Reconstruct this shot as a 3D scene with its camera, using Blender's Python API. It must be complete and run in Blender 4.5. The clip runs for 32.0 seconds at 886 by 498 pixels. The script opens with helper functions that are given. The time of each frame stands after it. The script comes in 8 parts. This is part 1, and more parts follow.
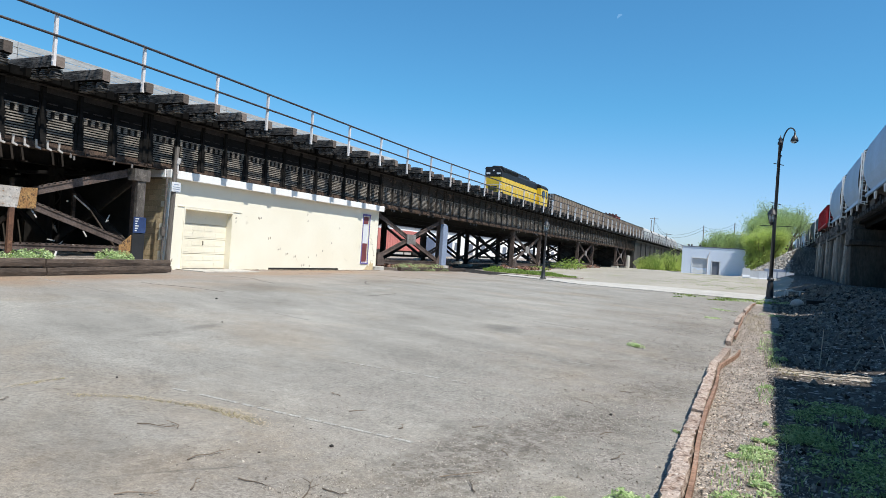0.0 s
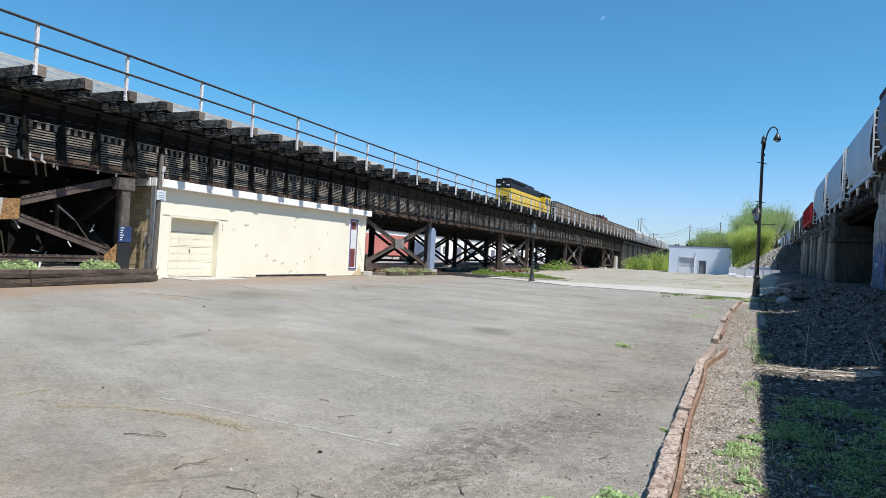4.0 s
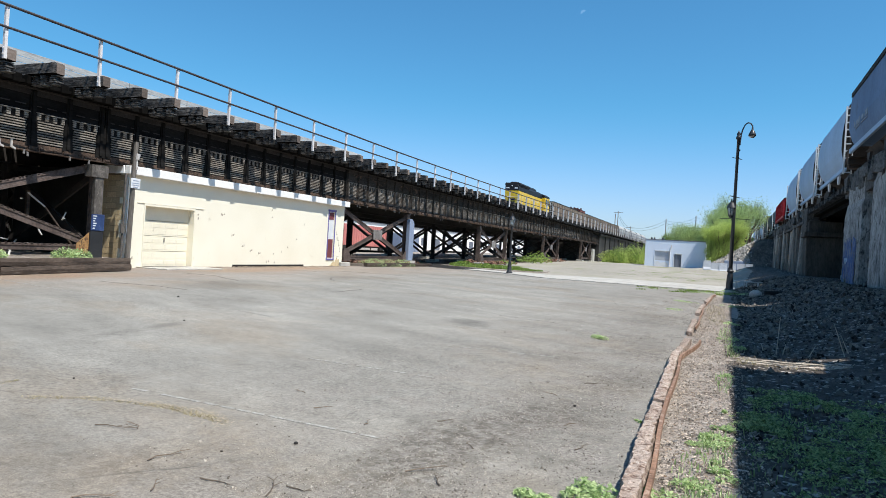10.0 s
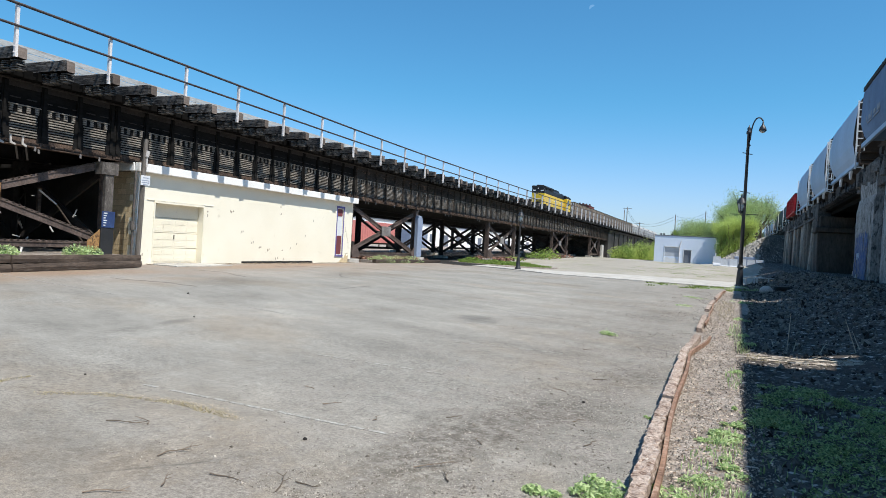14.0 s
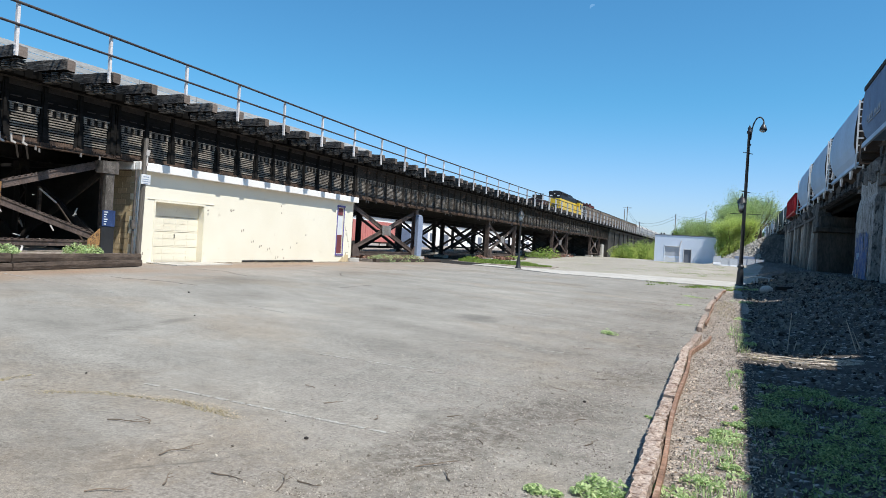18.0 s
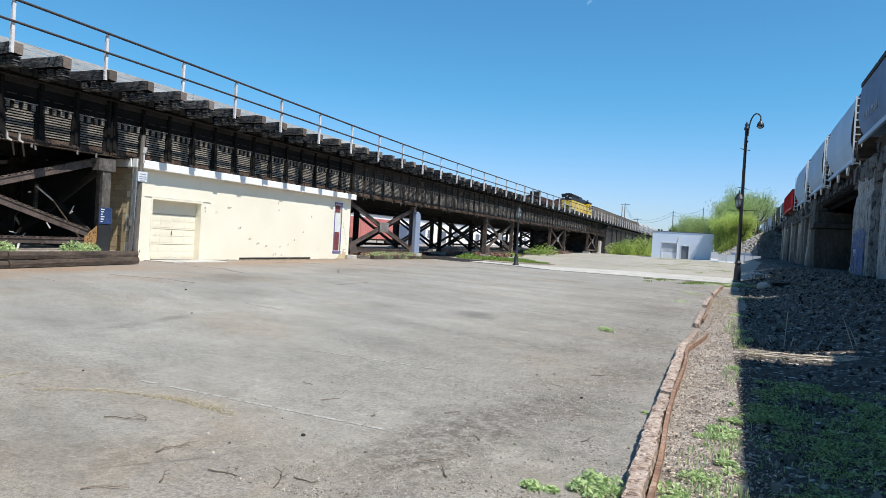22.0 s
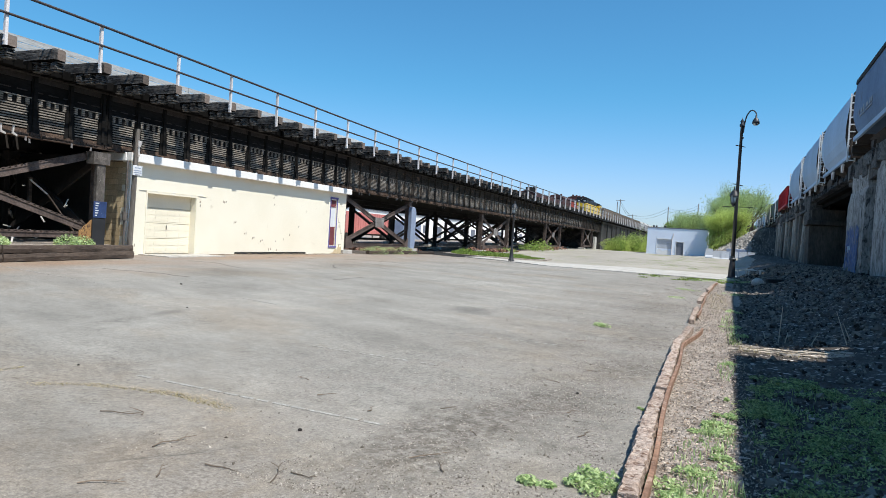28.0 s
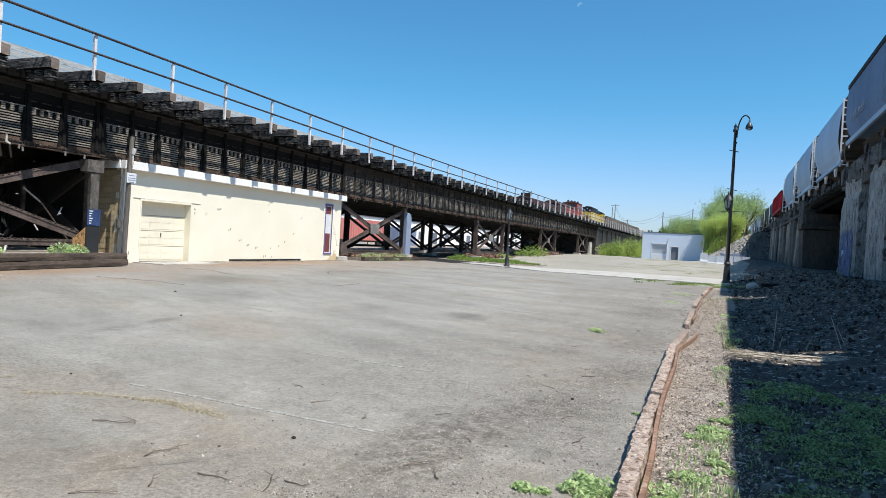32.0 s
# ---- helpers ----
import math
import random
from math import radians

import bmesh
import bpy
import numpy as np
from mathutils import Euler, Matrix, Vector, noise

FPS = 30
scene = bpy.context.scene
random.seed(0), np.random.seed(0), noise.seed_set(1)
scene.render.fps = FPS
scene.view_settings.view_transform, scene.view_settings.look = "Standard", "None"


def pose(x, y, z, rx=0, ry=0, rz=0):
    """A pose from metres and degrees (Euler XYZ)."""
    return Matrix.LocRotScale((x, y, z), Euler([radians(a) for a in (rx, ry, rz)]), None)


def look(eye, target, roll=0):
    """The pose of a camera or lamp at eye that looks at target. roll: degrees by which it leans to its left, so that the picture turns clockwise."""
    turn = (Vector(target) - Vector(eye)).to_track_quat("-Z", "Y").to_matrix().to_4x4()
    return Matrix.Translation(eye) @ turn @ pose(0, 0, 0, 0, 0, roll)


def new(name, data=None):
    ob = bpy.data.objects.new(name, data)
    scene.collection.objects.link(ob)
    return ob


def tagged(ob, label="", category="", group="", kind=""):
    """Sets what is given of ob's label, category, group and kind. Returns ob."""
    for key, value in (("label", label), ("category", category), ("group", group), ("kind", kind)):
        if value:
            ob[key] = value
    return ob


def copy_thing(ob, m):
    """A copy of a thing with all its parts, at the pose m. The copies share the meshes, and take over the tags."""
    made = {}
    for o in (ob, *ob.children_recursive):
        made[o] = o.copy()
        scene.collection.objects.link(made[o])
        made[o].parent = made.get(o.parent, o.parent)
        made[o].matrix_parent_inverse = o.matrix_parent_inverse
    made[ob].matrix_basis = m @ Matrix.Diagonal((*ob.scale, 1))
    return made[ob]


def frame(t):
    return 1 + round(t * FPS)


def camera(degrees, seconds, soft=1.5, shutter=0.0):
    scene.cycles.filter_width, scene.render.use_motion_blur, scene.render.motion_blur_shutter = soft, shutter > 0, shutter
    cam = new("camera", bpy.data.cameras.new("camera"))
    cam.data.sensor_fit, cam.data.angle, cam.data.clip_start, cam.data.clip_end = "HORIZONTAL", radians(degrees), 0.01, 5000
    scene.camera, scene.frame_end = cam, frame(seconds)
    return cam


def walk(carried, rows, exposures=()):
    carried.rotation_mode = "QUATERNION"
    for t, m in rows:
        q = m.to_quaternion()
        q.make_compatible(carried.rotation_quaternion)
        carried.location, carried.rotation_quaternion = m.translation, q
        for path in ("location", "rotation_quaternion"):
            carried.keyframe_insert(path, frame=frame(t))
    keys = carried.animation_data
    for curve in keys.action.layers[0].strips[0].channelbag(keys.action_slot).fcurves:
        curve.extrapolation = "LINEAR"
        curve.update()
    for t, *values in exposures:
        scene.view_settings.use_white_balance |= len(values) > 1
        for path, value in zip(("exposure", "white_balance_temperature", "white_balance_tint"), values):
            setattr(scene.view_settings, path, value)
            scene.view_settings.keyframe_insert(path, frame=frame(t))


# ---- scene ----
# ---- camera ----
cam = camera(67.0, 32.0, soft=0.55)
PATH = [
    (0, 0.000, -0.000, 1.400, 25.00, 0.05, -4.00),
    (0.5, -0.000, -0.005, 1.398, 24.97, 0.21, -4.01),
    (1, 0.005, -0.006, 1.401, 24.93, 0.39, -3.92),
    (1.5, 0.004, -0.018, 1.405, 24.65, 0.24, -3.85),
    (2, 0.008, 0.000, 1.400, 24.63, 0.32, -3.80),
    (2.5, 0.010, 0.010, 1.398, 24.61, 0.27, -3.62),
    (3, 0.017, 0.010, 1.394, 24.63, 0.39, -3.55),
    (3.5, 0.026, -0.003, 1.399, 24.39, 0.42, -3.23),
    (5.5, 0.025, 0.005, 1.398, 23.23, 0.47, -2.97),
    (6, 0.026, 0.007, 1.394, 23.21, 0.46, -3.03),
    (6.5, 0.025, 0.003, 1.399, 23.13, 0.29, -3.23),
    (7, 0.023, 0.005, 1.399, 23.03, 0.36, -3.49),
    (7.5, 0.017, 0.012, 1.394, 22.53, 0.40, -3.47),
    (8, 0.022, -0.004, 1.399, 22.37, 0.19, -3.59),
    (8.5, 0.022, 0.010, 1.398, 22.28, 0.08, -3.45),
    (9, 0.018, 0.009, 1.399, 22.22, -0.07, -3.56),
    (9.5, 0.021, 0.009, 1.397, 22.29, -0.27, -3.39),
    (10, 0.021, 0.010, 1.397, 22.16, -0.18, -3.48),
    (10.5, 0.023, 0.012, 1.396, 22.21, -0.24, -3.47),
    (11, 0.020, 0.022, 1.391, 22.17, -0.19, -3.47),
    (11.5, 0.021, 0.001, 1.398, 22.28, -0.41, -3.37),
    (12, 0.017, 0.009, 1.396, 22.43, -0.38, -3.41),
    (12.5, 0.016, 0.015, 1.394, 22.61, -0.51, -3.40),
    (13, 0.021, 0.011, 1.394, 22.80, -0.58, -3.47),
    (13.5, 0.023, 0.014, 1.397, 22.97, -0.42, -3.41),
    (14, 0.022, 0.013, 1.397, 22.89, -0.54, -3.37),
    (14.5, 0.024, 0.009, 1.397, 23.05, -0.78, -3.23),
    (16.5, 0.024, -0.001, 1.399, 22.96, -0.47, -3.46),
    (17, 0.023, 0.008, 1.398, 22.80, -0.37, -3.37),
    (17.5, 0.015, 0.001, 1.397, 22.64, -0.38, -3.55),
    (18, 0.013, 0.010, 1.398, 22.90, -0.61, -3.44),
    (18.5, 0.011, 0.009, 1.395, 22.85, -0.63, -3.60),
    (19, 0.015, 0.011, 1.396, 22.91, -0.60, -3.43),
    (19.5, 0.016, 0.018, 1.396, 22.72, -0.68, -3.40),
    (20, 0.018, 0.018, 1.393, 22.88, -0.72, -3.50),
    (20.5, 0.014, 0.009, 1.397, 22.67, -0.68, -3.38),
    (21, 0.018, 0.009, 1.398, 22.48, -0.78, -3.38),
    (21.5, 0.017, 0.010, 1.395, 22.46, -0.73, -3.22),
    (22, 0.021, 0.014, 1.396, 22.71, -0.86, -3.33),
    (22.5, 0.022, 0.010, 1.395, 22.74, -0.78, -3.22),
    (23, 0.026, 0.018, 1.393, 23.01, -0.88, -3.22),
    (23.5, 0.019, 0.015, 1.398, 22.70, -0.84, -3.17),
    (24, 0.015, 0.022, 1.394, 22.60, -0.73, -3.40),
    (24.5, 0.008, 0.010, 1.395, 22.48, -0.66, -3.57),
    (25, 0.004, 0.008, 1.393, 22.35, -0.98, -3.43),
    (25.5, 0.003, 0.009, 1.393, 22.26, -0.95, -3.28),
    (27.5, 0.008, 0.003, 1.394, 22.41, -1.07, -3.64),
    (28, 0.007, 0.010, 1.396, 22.31, -1.24, -3.56),
    (28.5, 0.006, 0.018, 1.392, 22.09, -1.21, -3.52),
    (29, 0.002, 0.012, 1.394, 21.96, -1.11, -3.69),
    (29.5, 0.005, 0.012, 1.391, 22.08, -1.05, -3.76),
    (30, -0.001, 0.015, 1.393, 22.07, -1.00, -3.72),
    (30.5, 0.003, 0.013, 1.393, 22.07, -0.83, -3.62),
    (31, 0.003, 0.017, 1.395, 22.14, -0.72, -3.37),
    (31.5, 0.015, 0.015, 1.392, 22.10, -0.54, -3.27),
    (32, 0.018, 0.021, 1.397, 21.93, -0.70, -3.26),
]

walk(cam, [(t, pose(x, y, z, 90 + p, r, a)) for t, x, y, z, a, p, r in PATH], exposures=[(0, 0.2), (32, 0.2)])

# ---- light: a clear spring noon, the sun beyond the right-hand viaduct ----
SUN = Vector((1.0, -0.38, 1.95)).normalized()
world = bpy.data.worlds.new("sky")
scene.world = world
world.use_nodes = True
wn = world.node_tree.nodes
sky = wn.new("ShaderNodeTexSky")
sky.sky_type = "NISHITA"
sky.sun_disc = False
sky.sun_elevation = math.asin(SUN.z)
sky.sun_rotation = math.atan2(SUN.x, SUN.y)
sky.air_density, sky.dust_density, sky.ozone_density = 1.0, 0.6, 2.5
# clear-air tint: paler towards the horizon, deep blue above it
wl = world.node_tree.links
height = wn.new("ShaderNodeSeparateXYZ")
wl.new(wn.new("ShaderNodeTexCoord").outputs["Generated"], height.inputs[0])
tint = None
for low, high, colour in ((0, 1, (0.82, 0.975, 1.28, 1)), (0.04, 0.23, (0.45, 0.995, 1.2, 1)), (0.36, 0.85, (0.6, 0.96, 1.12, 1))):
    rise = wn.new("ShaderNodeMapRange")
    rise.interpolation_type = "SMOOTHSTEP"
    rise.inputs["From Min"].default_value, rise.inputs["From Max"].default_value = low, high
    wl.new(height.outputs["Z"], rise.inputs["Value"])
    step = wn.new("ShaderNodeMix")
    step.data_type = "RGBA"
    step.inputs[6].default_value = step.inputs[7].default_value = colour
    if tint:
        wl.new(tint, step.inputs[6])
    wl.new(rise.outputs[0], step.inputs[0])
    tint = step.outputs[2]
clear = wn.new("ShaderNodeMix")
clear.data_type, clear.blend_type = "RGBA", "MULTIPLY"
clear.inputs[0].default_value = 1.0
wl.new(tint, clear.inputs[7])
wl.new(sky.outputs[0], clear.inputs[6])
world.node_tree.links.new(clear.outputs[2], wn["Background"].inputs[0])
wn["Background"].inputs[1].default_value = 0.115
sun_data = bpy.data.lights.new("sun", "SUN")
sun_data.energy, sun_data.angle, sun_data.color = 5.3, radians(0.35), (1.0, 0.955, 0.88)
sun = new("sun", sun_data)
sun.matrix_world = look(SUN * 80, (0, 0, 0))


# ---- materials ----
def nodes_of(name):
    m = bpy.data.materials.new(name)
    m.use_nodes = True
    nt = m.node_tree
    return m, nt, nt.nodes["Principled BSDF"]


def noise_tex(nt, coord, scale, detail=4.0, rough=0.55, stretch=None, distort=0.0):
    if stretch:
        mp = nt.nodes.new("ShaderNodeMapping")
        mp.inputs["Scale"].default_value = stretch
        nt.links.new(coord, mp.inputs[0])
        coord = mp.outputs[0]
    n = nt.nodes.new("ShaderNodeTexNoise")
    n.inputs["Scale"].default_value, n.inputs["Detail"].default_value = scale, detail
    n.inputs["Roughness"].default_value, n.inputs["Distortion"].default_value = rough, distort
    nt.links.new(coord, n.inputs["Vector"])
    return n.outputs["Fac"]


def ramp(nt, fac, lo, hi, c0=(0, 0, 0), c1=(1, 1, 1)):
    r = nt.nodes.new("ShaderNodeValToRGB")
    r.color_ramp.elements[0].position, r.color_ramp.elements[1].position = lo, hi
    r.color_ramp.elements[0].color, r.color_ramp.elements[1].color = (*c0, 1), (*c1, 1)
    nt.links.new(fac, r.inputs[0])
    return r.outputs[0]


def mix(nt, fac, a, b, mode="MIX"):
    n = nt.nodes.new("ShaderNodeMix")
    n.data_type, n.blend_type = "RGBA", mode
    for sock, v in ((n.inputs[0], fac), (n.inputs[6], a), (n.inputs[7], b)):
        if isinstance(v, (int, float)):
            sock.default_value = v
        elif isinstance(v, tuple):
            sock.default_value = (*v, 1)
        else:
            nt.links.new(v, sock)
    return n.outputs[2]


def bump(nt, bsdf, height, strength, dist):
    b = nt.nodes.new("ShaderNodeBump")
    b.inputs["Strength"].default_value, b.inputs["Distance"].default_value = strength, dist
    nt.links.new(height, b.inputs["Height"])
    nt.links.new(b.outputs[0], bsdf.inputs["Normal"])


def surface(name, base, stain, rough=0.8, metal=0.0, big=0.6, small=18.0, amount=0.6, relief=0.3, depth=0.01,
            stretch=None, dirt=None, dirt_range=(0.58, 0.7), jitter=0.0, flecks=None, flecks_range=(0.62, 0.68), spec=0.3):
    """base and stain blend at a large scale, grain at a small one; dirt and flecks are patches with an outline of their own."""
    m, nt, bsdf = nodes_of(name)
    co = nt.nodes.new("ShaderNodeTexCoord").outputs["Object"]
    large = noise_tex(nt, co, big, 5.0, 0.6, stretch)
    fine = noise_tex(nt, co, small, 4.0, 0.65, stretch)
    col = mix(nt, ramp(nt, large, 0.36, 0.68), base, stain)
    col = mix(nt, amount, col, mix(nt, 1.0, col, ramp(nt, fine, 0.25, 0.75, (0.45, 0.45, 0.45), (1.5, 1.5, 1.5)), "MULTIPLY"))
    if dirt:
        col = mix(nt, ramp(nt, noise_tex(nt, co, big * 3.1, 6.0, 0.7, stretch, 0.6), *dirt_range), col, dirt)
    if flecks:
        col = mix(nt, ramp(nt, noise_tex(nt, co, small * 0.6, 3.0, 0.6), *flecks_range), col, flecks)
    if jitter:
        rnd = nt.nodes.new("ShaderNodeObjectInfo").outputs["Random"]
        lo, hi = 1 - jitter, 1 + jitter
        col = mix(nt, 1.0, col, ramp(nt, rnd, 0, 1, (lo, lo, lo), (hi, hi, hi)), "MULTIPLY")
    nt.links.new(col, bsdf.inputs["Base Color"])
    bsdf.inputs["Roughness"].default_value, bsdf.inputs["Metallic"].default_value = rough, metal
    bsdf.inputs["Specular IOR Level"].default_value = spec
    if relief:
        bump(nt, bsdf, fine, relief, depth)
    return m


GREASE, DIRT, TAN = (0.6, 0.6, 0.6), (0.5, 0.475, 0.45), (1.02, 0.86, 0.71)
# x, y, half width, half length, turn, strength, tint, broken up by grit
STAINS = (
    (-4.21, 11.95, 0.5, 0.75, 30, 0.9, GREASE, 0),
    (-7.2, 6.6, 0.22, 0.75, 8, 0.8, GREASE, 1), (-7.4, 7.6, 0.2, 0.6, 12, 0.7, GREASE, 0), (-9.2, 11.2, 0.9, 2.2, 20, 0.35, GREASE, 0),
    (-12.4, 15.0, 1.1, 2.8, 25, 0.4, GREASE, 0), (-13.0, 21.5, 1.0, 3.2, 15, 0.35, GREASE, 0), (-6.0, 9.4, 1.1, 1.6, 40, 0.18, GREASE, 0),
    (-1.7, 3.75, 0.5, 0.8, 5, 0.85, DIRT, 1), (-1.6, 4.75, 0.55, 0.95, -12, 0.95, DIRT, 1), (-1.25, 5.8, 0.5, 0.9, -20, 0.85, DIRT, 1),
    (-0.85, 7.8, 0.5, 1.5, -4, 0.8, DIRT, 1), (-0.9, 11.0, 0.7, 1.9, 4, 0.7, DIRT, 1), (-1.9, 9.0, 0.6, 0.8, 0, 0.4, DIRT, 1), (-1.3, 16.5, 0.9, 2.6, 0, 0.5, DIRT, 1),
    (-3.2, 3.1, 0.9, 0.6, 10, 0.4, DIRT, 1),
    (-16.6, 12.0, 1.6, 5.0, 0, 0.8, TAN, 0), (-15.4, 9.4, 1.8, 1.6, 0, 0.7, TAN, 0), (-17.2, 21.0, 1.3, 3.6, 0, 0.75, TAN, 0), (-17.9, 26.5, 1.2, 4.5, 0, 0.85, TAN, 0), (-13.6, 14.2, 0.8, 1.0, 0, 0.35, TAN, 0))


def asphalt_material():
    """Old pale asphalt: dense aggregate, faint broad sweeps, tyre-worn streaks, grit by the kerb, brown silt by the garage."""
    m, nt, bsdf = nodes_of("old_asphalt")
    co = nt.nodes.new("ShaderNodeTexCoord").outputs["Object"]
    broad = noise_tex(nt, co, 0.3, 4.0, 0.55, (1.0, 0.6, 1.0))
    turned = nt.nodes.new("ShaderNodeMapping")
    turned.inputs["Rotation"].default_value = (0, 0, 0.45)
    nt.links.new(co, turned.inputs[0])
    grit = noise_tex(nt, co, 110.0, 3.0, 0.75)
    col = mix(nt, ramp(nt, broad, 0.3, 0.7), (0.243, 0.233, 0.209), (0.325, 0.311, 0.28))
    streak = noise_tex(nt, turned.outputs[0], 0.9, 6.0, 0.65, (0.6, 1.2, 1.0), 0.3)
    col = mix(nt, 1.0, col, ramp(nt, streak, 0.34, 0.66, (0.86,) * 3, (1.08,) * 3), "MULTIPLY")
    dark = noise_tex(nt, turned.outputs[0], 0.7, 7.0, 0.72, (0.5, 1.2, 1.0), 0.2)
    col = mix(nt, ramp(nt, dark, 0.6, 0.72, (0,) * 3, (0.6,) * 3), col, (0.135, 0.128, 0.118))
    for sc, lo, hi in ((3.5, 0.9, 1.09), (12.0, 0.85, 1.14), (38.0, 0.72, 1.27), (110.0, 0.58, 1.38)):
        speck = grit if sc == 110.0 else noise_tex(nt, co, sc, 4.0, 0.75)
        col = mix(nt, 1.0, col, ramp(nt, speck, 0.3, 0.7, (lo,) * 3, (hi,) * 3), "MULTIPLY")
    warm = ramp(nt, noise_tex(nt, turned.outputs[0], 0.25, 6.0, 0.65, (1.0, 1.6, 1.0)), 0.5, 0.64, (0,) * 3, (0.7,) * 3)
    col = mix(nt, warm, col, mix(nt, 1.0, col, (0.93, 0.845, 0.76), "MULTIPLY"))
    ragged = ramp(nt, noise_tex(nt, co, 0.42, 8.0, 0.68), 0.475, 0.535)
    pits = ramp(nt, noise_tex(nt, co, 24.0, 5.0, 0.8), 0.34, 0.5, (0.6,) * 3, (1.0,) * 3)
    col = mix(nt, ragged, col, mix(nt, 1.0, col, pits, "MULTIPLY"))
    pebble = nt.nodes.new("ShaderNodeTexVoronoi")
    pebble.inputs["Scale"].default_value = 55.0
    nt.links.new(co, pebble.inputs["Vector"])
    col = mix(nt, ramp(nt, pebble.outputs["Distance"], 0.06, 0.2, (0.4,) * 3, (0, 0, 0)), col, (0.46, 0.44, 0.4))
    pale = noise_tex(nt, co, 3.0, 6.0, 0.75, (0.5, 1.6, 1.0))
    col = mix(nt, ramp(nt, pale, 0.62, 0.74, (0,) * 3, (0.15,) * 3), col, (0.4, 0.385, 0.35))
    crack = nt.nodes.new("ShaderNodeTexVoronoi")
    crack.feature = "DISTANCE_TO_EDGE"
    crack.inputs["Scale"].default_value = 0.33
    warp = nt.nodes.new("ShaderNodeTexNoise")
    warp.inputs["Scale"].default_value, warp.inputs["Detail"].default_value = 1.4, 5.0
    nt.links.new(co, warp.inputs["Vector"])
    nt.links.new(mix(nt, 0.18, co, warp.outputs["Color"], "ADD"), crack.inputs["Vector"])
    line = ramp(nt, crack.outputs["Distance"], 0.0016, 0.0045, (1, 1, 1), (0, 0, 0))
    line = mix(nt, 1.0, line, ramp(nt, broad, 0.58, 0.64), "MULTIPLY")
    col = mix(nt, line, col, (0.13, 0.125, 0.115))
    sep = nt.nodes.new("ShaderNodeSeparateXYZ")
    nt.links.new(co, sep.inputs[0])

    def band(lo, hi):
        r = nt.nodes.new("ShaderNodeMapRange")
        r.inputs["From Min"].default_value, r.inputs["From Max"].default_value = lo, hi
        nt.links.new(sep.outputs["X"], r.inputs["Value"])
        return r.outputs[0]

    worn = mix(nt, 1.0, band(-6.5, -1.0), ramp(nt, noise_tex(nt, turned.outputs[0], 0.55, 7.0, 0.7, (0.7, 1.0, 1.0)), 0.36, 0.6), "MULTIPLY")
    col = mix(nt, worn, col, mix(nt, 1.0, col, (0.84, 0.825, 0.81), "MULTIPLY"))
    mottle = ramp(nt, noise_tex(nt, co, 5.5, 9.0, 0.8, (1, 0.75, 1)), 0.4, 0.6, (0.8,) * 3, (1.2,) * 3)
    col = mix(nt, mix(nt, 1.0, band(-5.5, -1.2), (0.9,) * 3, "MULTIPLY"), col, mix(nt, 1.0, col, mottle, "MULTIPLY"))
    # coarse brown wear where cars stand
    near = nt.nodes.new("ShaderNodeMapRange")
    near.inputs["From Min"].default_value, near.inputs["From Max"].default_value = 5.2, 3.6
    nt.links.new(sep.outputs["Y"], near.inputs["Value"])
    coarse = ramp(nt, noise_tex(nt, turned.outputs[0], 0.8, 7.0, 0.7, (1.0, 1.6, 1.0)), 0.34, 0.6)
    col = mix(nt, mix(nt, 1.0, near.outputs[0], coarse, "MULTIPLY"), col, mix(nt, 1.0, col, (0.89, 0.85, 0.81), "MULTIPLY"))
    sweep = noise_tex(nt, turned.outputs[0], 0.28, 5.0, 0.6, (0.35, 2.4, 1.0), 0.8)
    col = mix(nt, 1.0, col, ramp(nt, sweep, 0.36, 0.62, (0.93,) * 3, (1.08,) * 3), "MULTIPLY")
    # grit washed against the kerb
    spread = mix(nt, 1.0, band(-5.0, -1.2), ramp(nt, noise_tex(nt, co, 1.7, 9.0, 0.82, (1, 0.7, 1)), 0.47, 0.56), "MULTIPLY")
    col = mix(nt, spread, col, mix(nt, ramp(nt, noise_tex(nt, co, 34.0, 5.0, 0.85), 0.4, 0.6), (0.12, 0.108, 0.096), (0.36, 0.335, 0.3)))
    # brown silt washed against the timbers and the garage
    silt = mix(nt, 1.0, band(-11.5, -16.8), ramp(nt, noise_tex(nt, co, 0.8, 7.0, 0.75, (1, 0.35, 1)), 0.34, 0.62), "MULTIPLY")
    col = mix(nt, silt, col, mix(nt, ramp(nt, noise_tex(nt, co, 14.0, 5.0, 0.8), 0.4, 0.62), (0.2, 0.15, 0.12), (0.36, 0.29, 0.235)))
    # soft-edged stains: oil, tyre sweeps, dirt drifts, tan silt by the garage
    fray = nt.nodes.new("ShaderNodeTexNoise")
    fray.inputs["Scale"].default_value, fray.inputs["Detail"].default_value, fray.inputs["Roughness"].default_value = 1.3, 8.0, 0.75
    nt.links.new(co, fray.inputs["Vector"])
    spotty = ramp(nt, noise_tex(nt, co, 9.0, 8.0, 0.8), 0.42, 0.56)
    frayed = mix(nt, 1.0, co, fray.outputs["Color"], "ADD")
    for cx, cy, rx, ry, turn, most, tone, grainy in STAINS:
        place = nt.nodes.new("ShaderNodeMapping")
        place.vector_type = "TEXTURE"
        place.inputs["Location"].default_value = (cx + 0.5, cy + 0.5, 0.5)
        place.inputs["Rotation"].default_value = (0, 0, math.radians(turn))
        place.inputs["Scale"].default_value = (rx, ry, 1000.0)
        nt.links.new(frayed if rx > 0.3 else co, place.inputs[0])
        if rx <= 0.3:
            place.inputs["Location"].default_value = (cx, cy, 0)
        far = nt.nodes.new("ShaderNodeVectorMath")
        far.operation = "LENGTH"
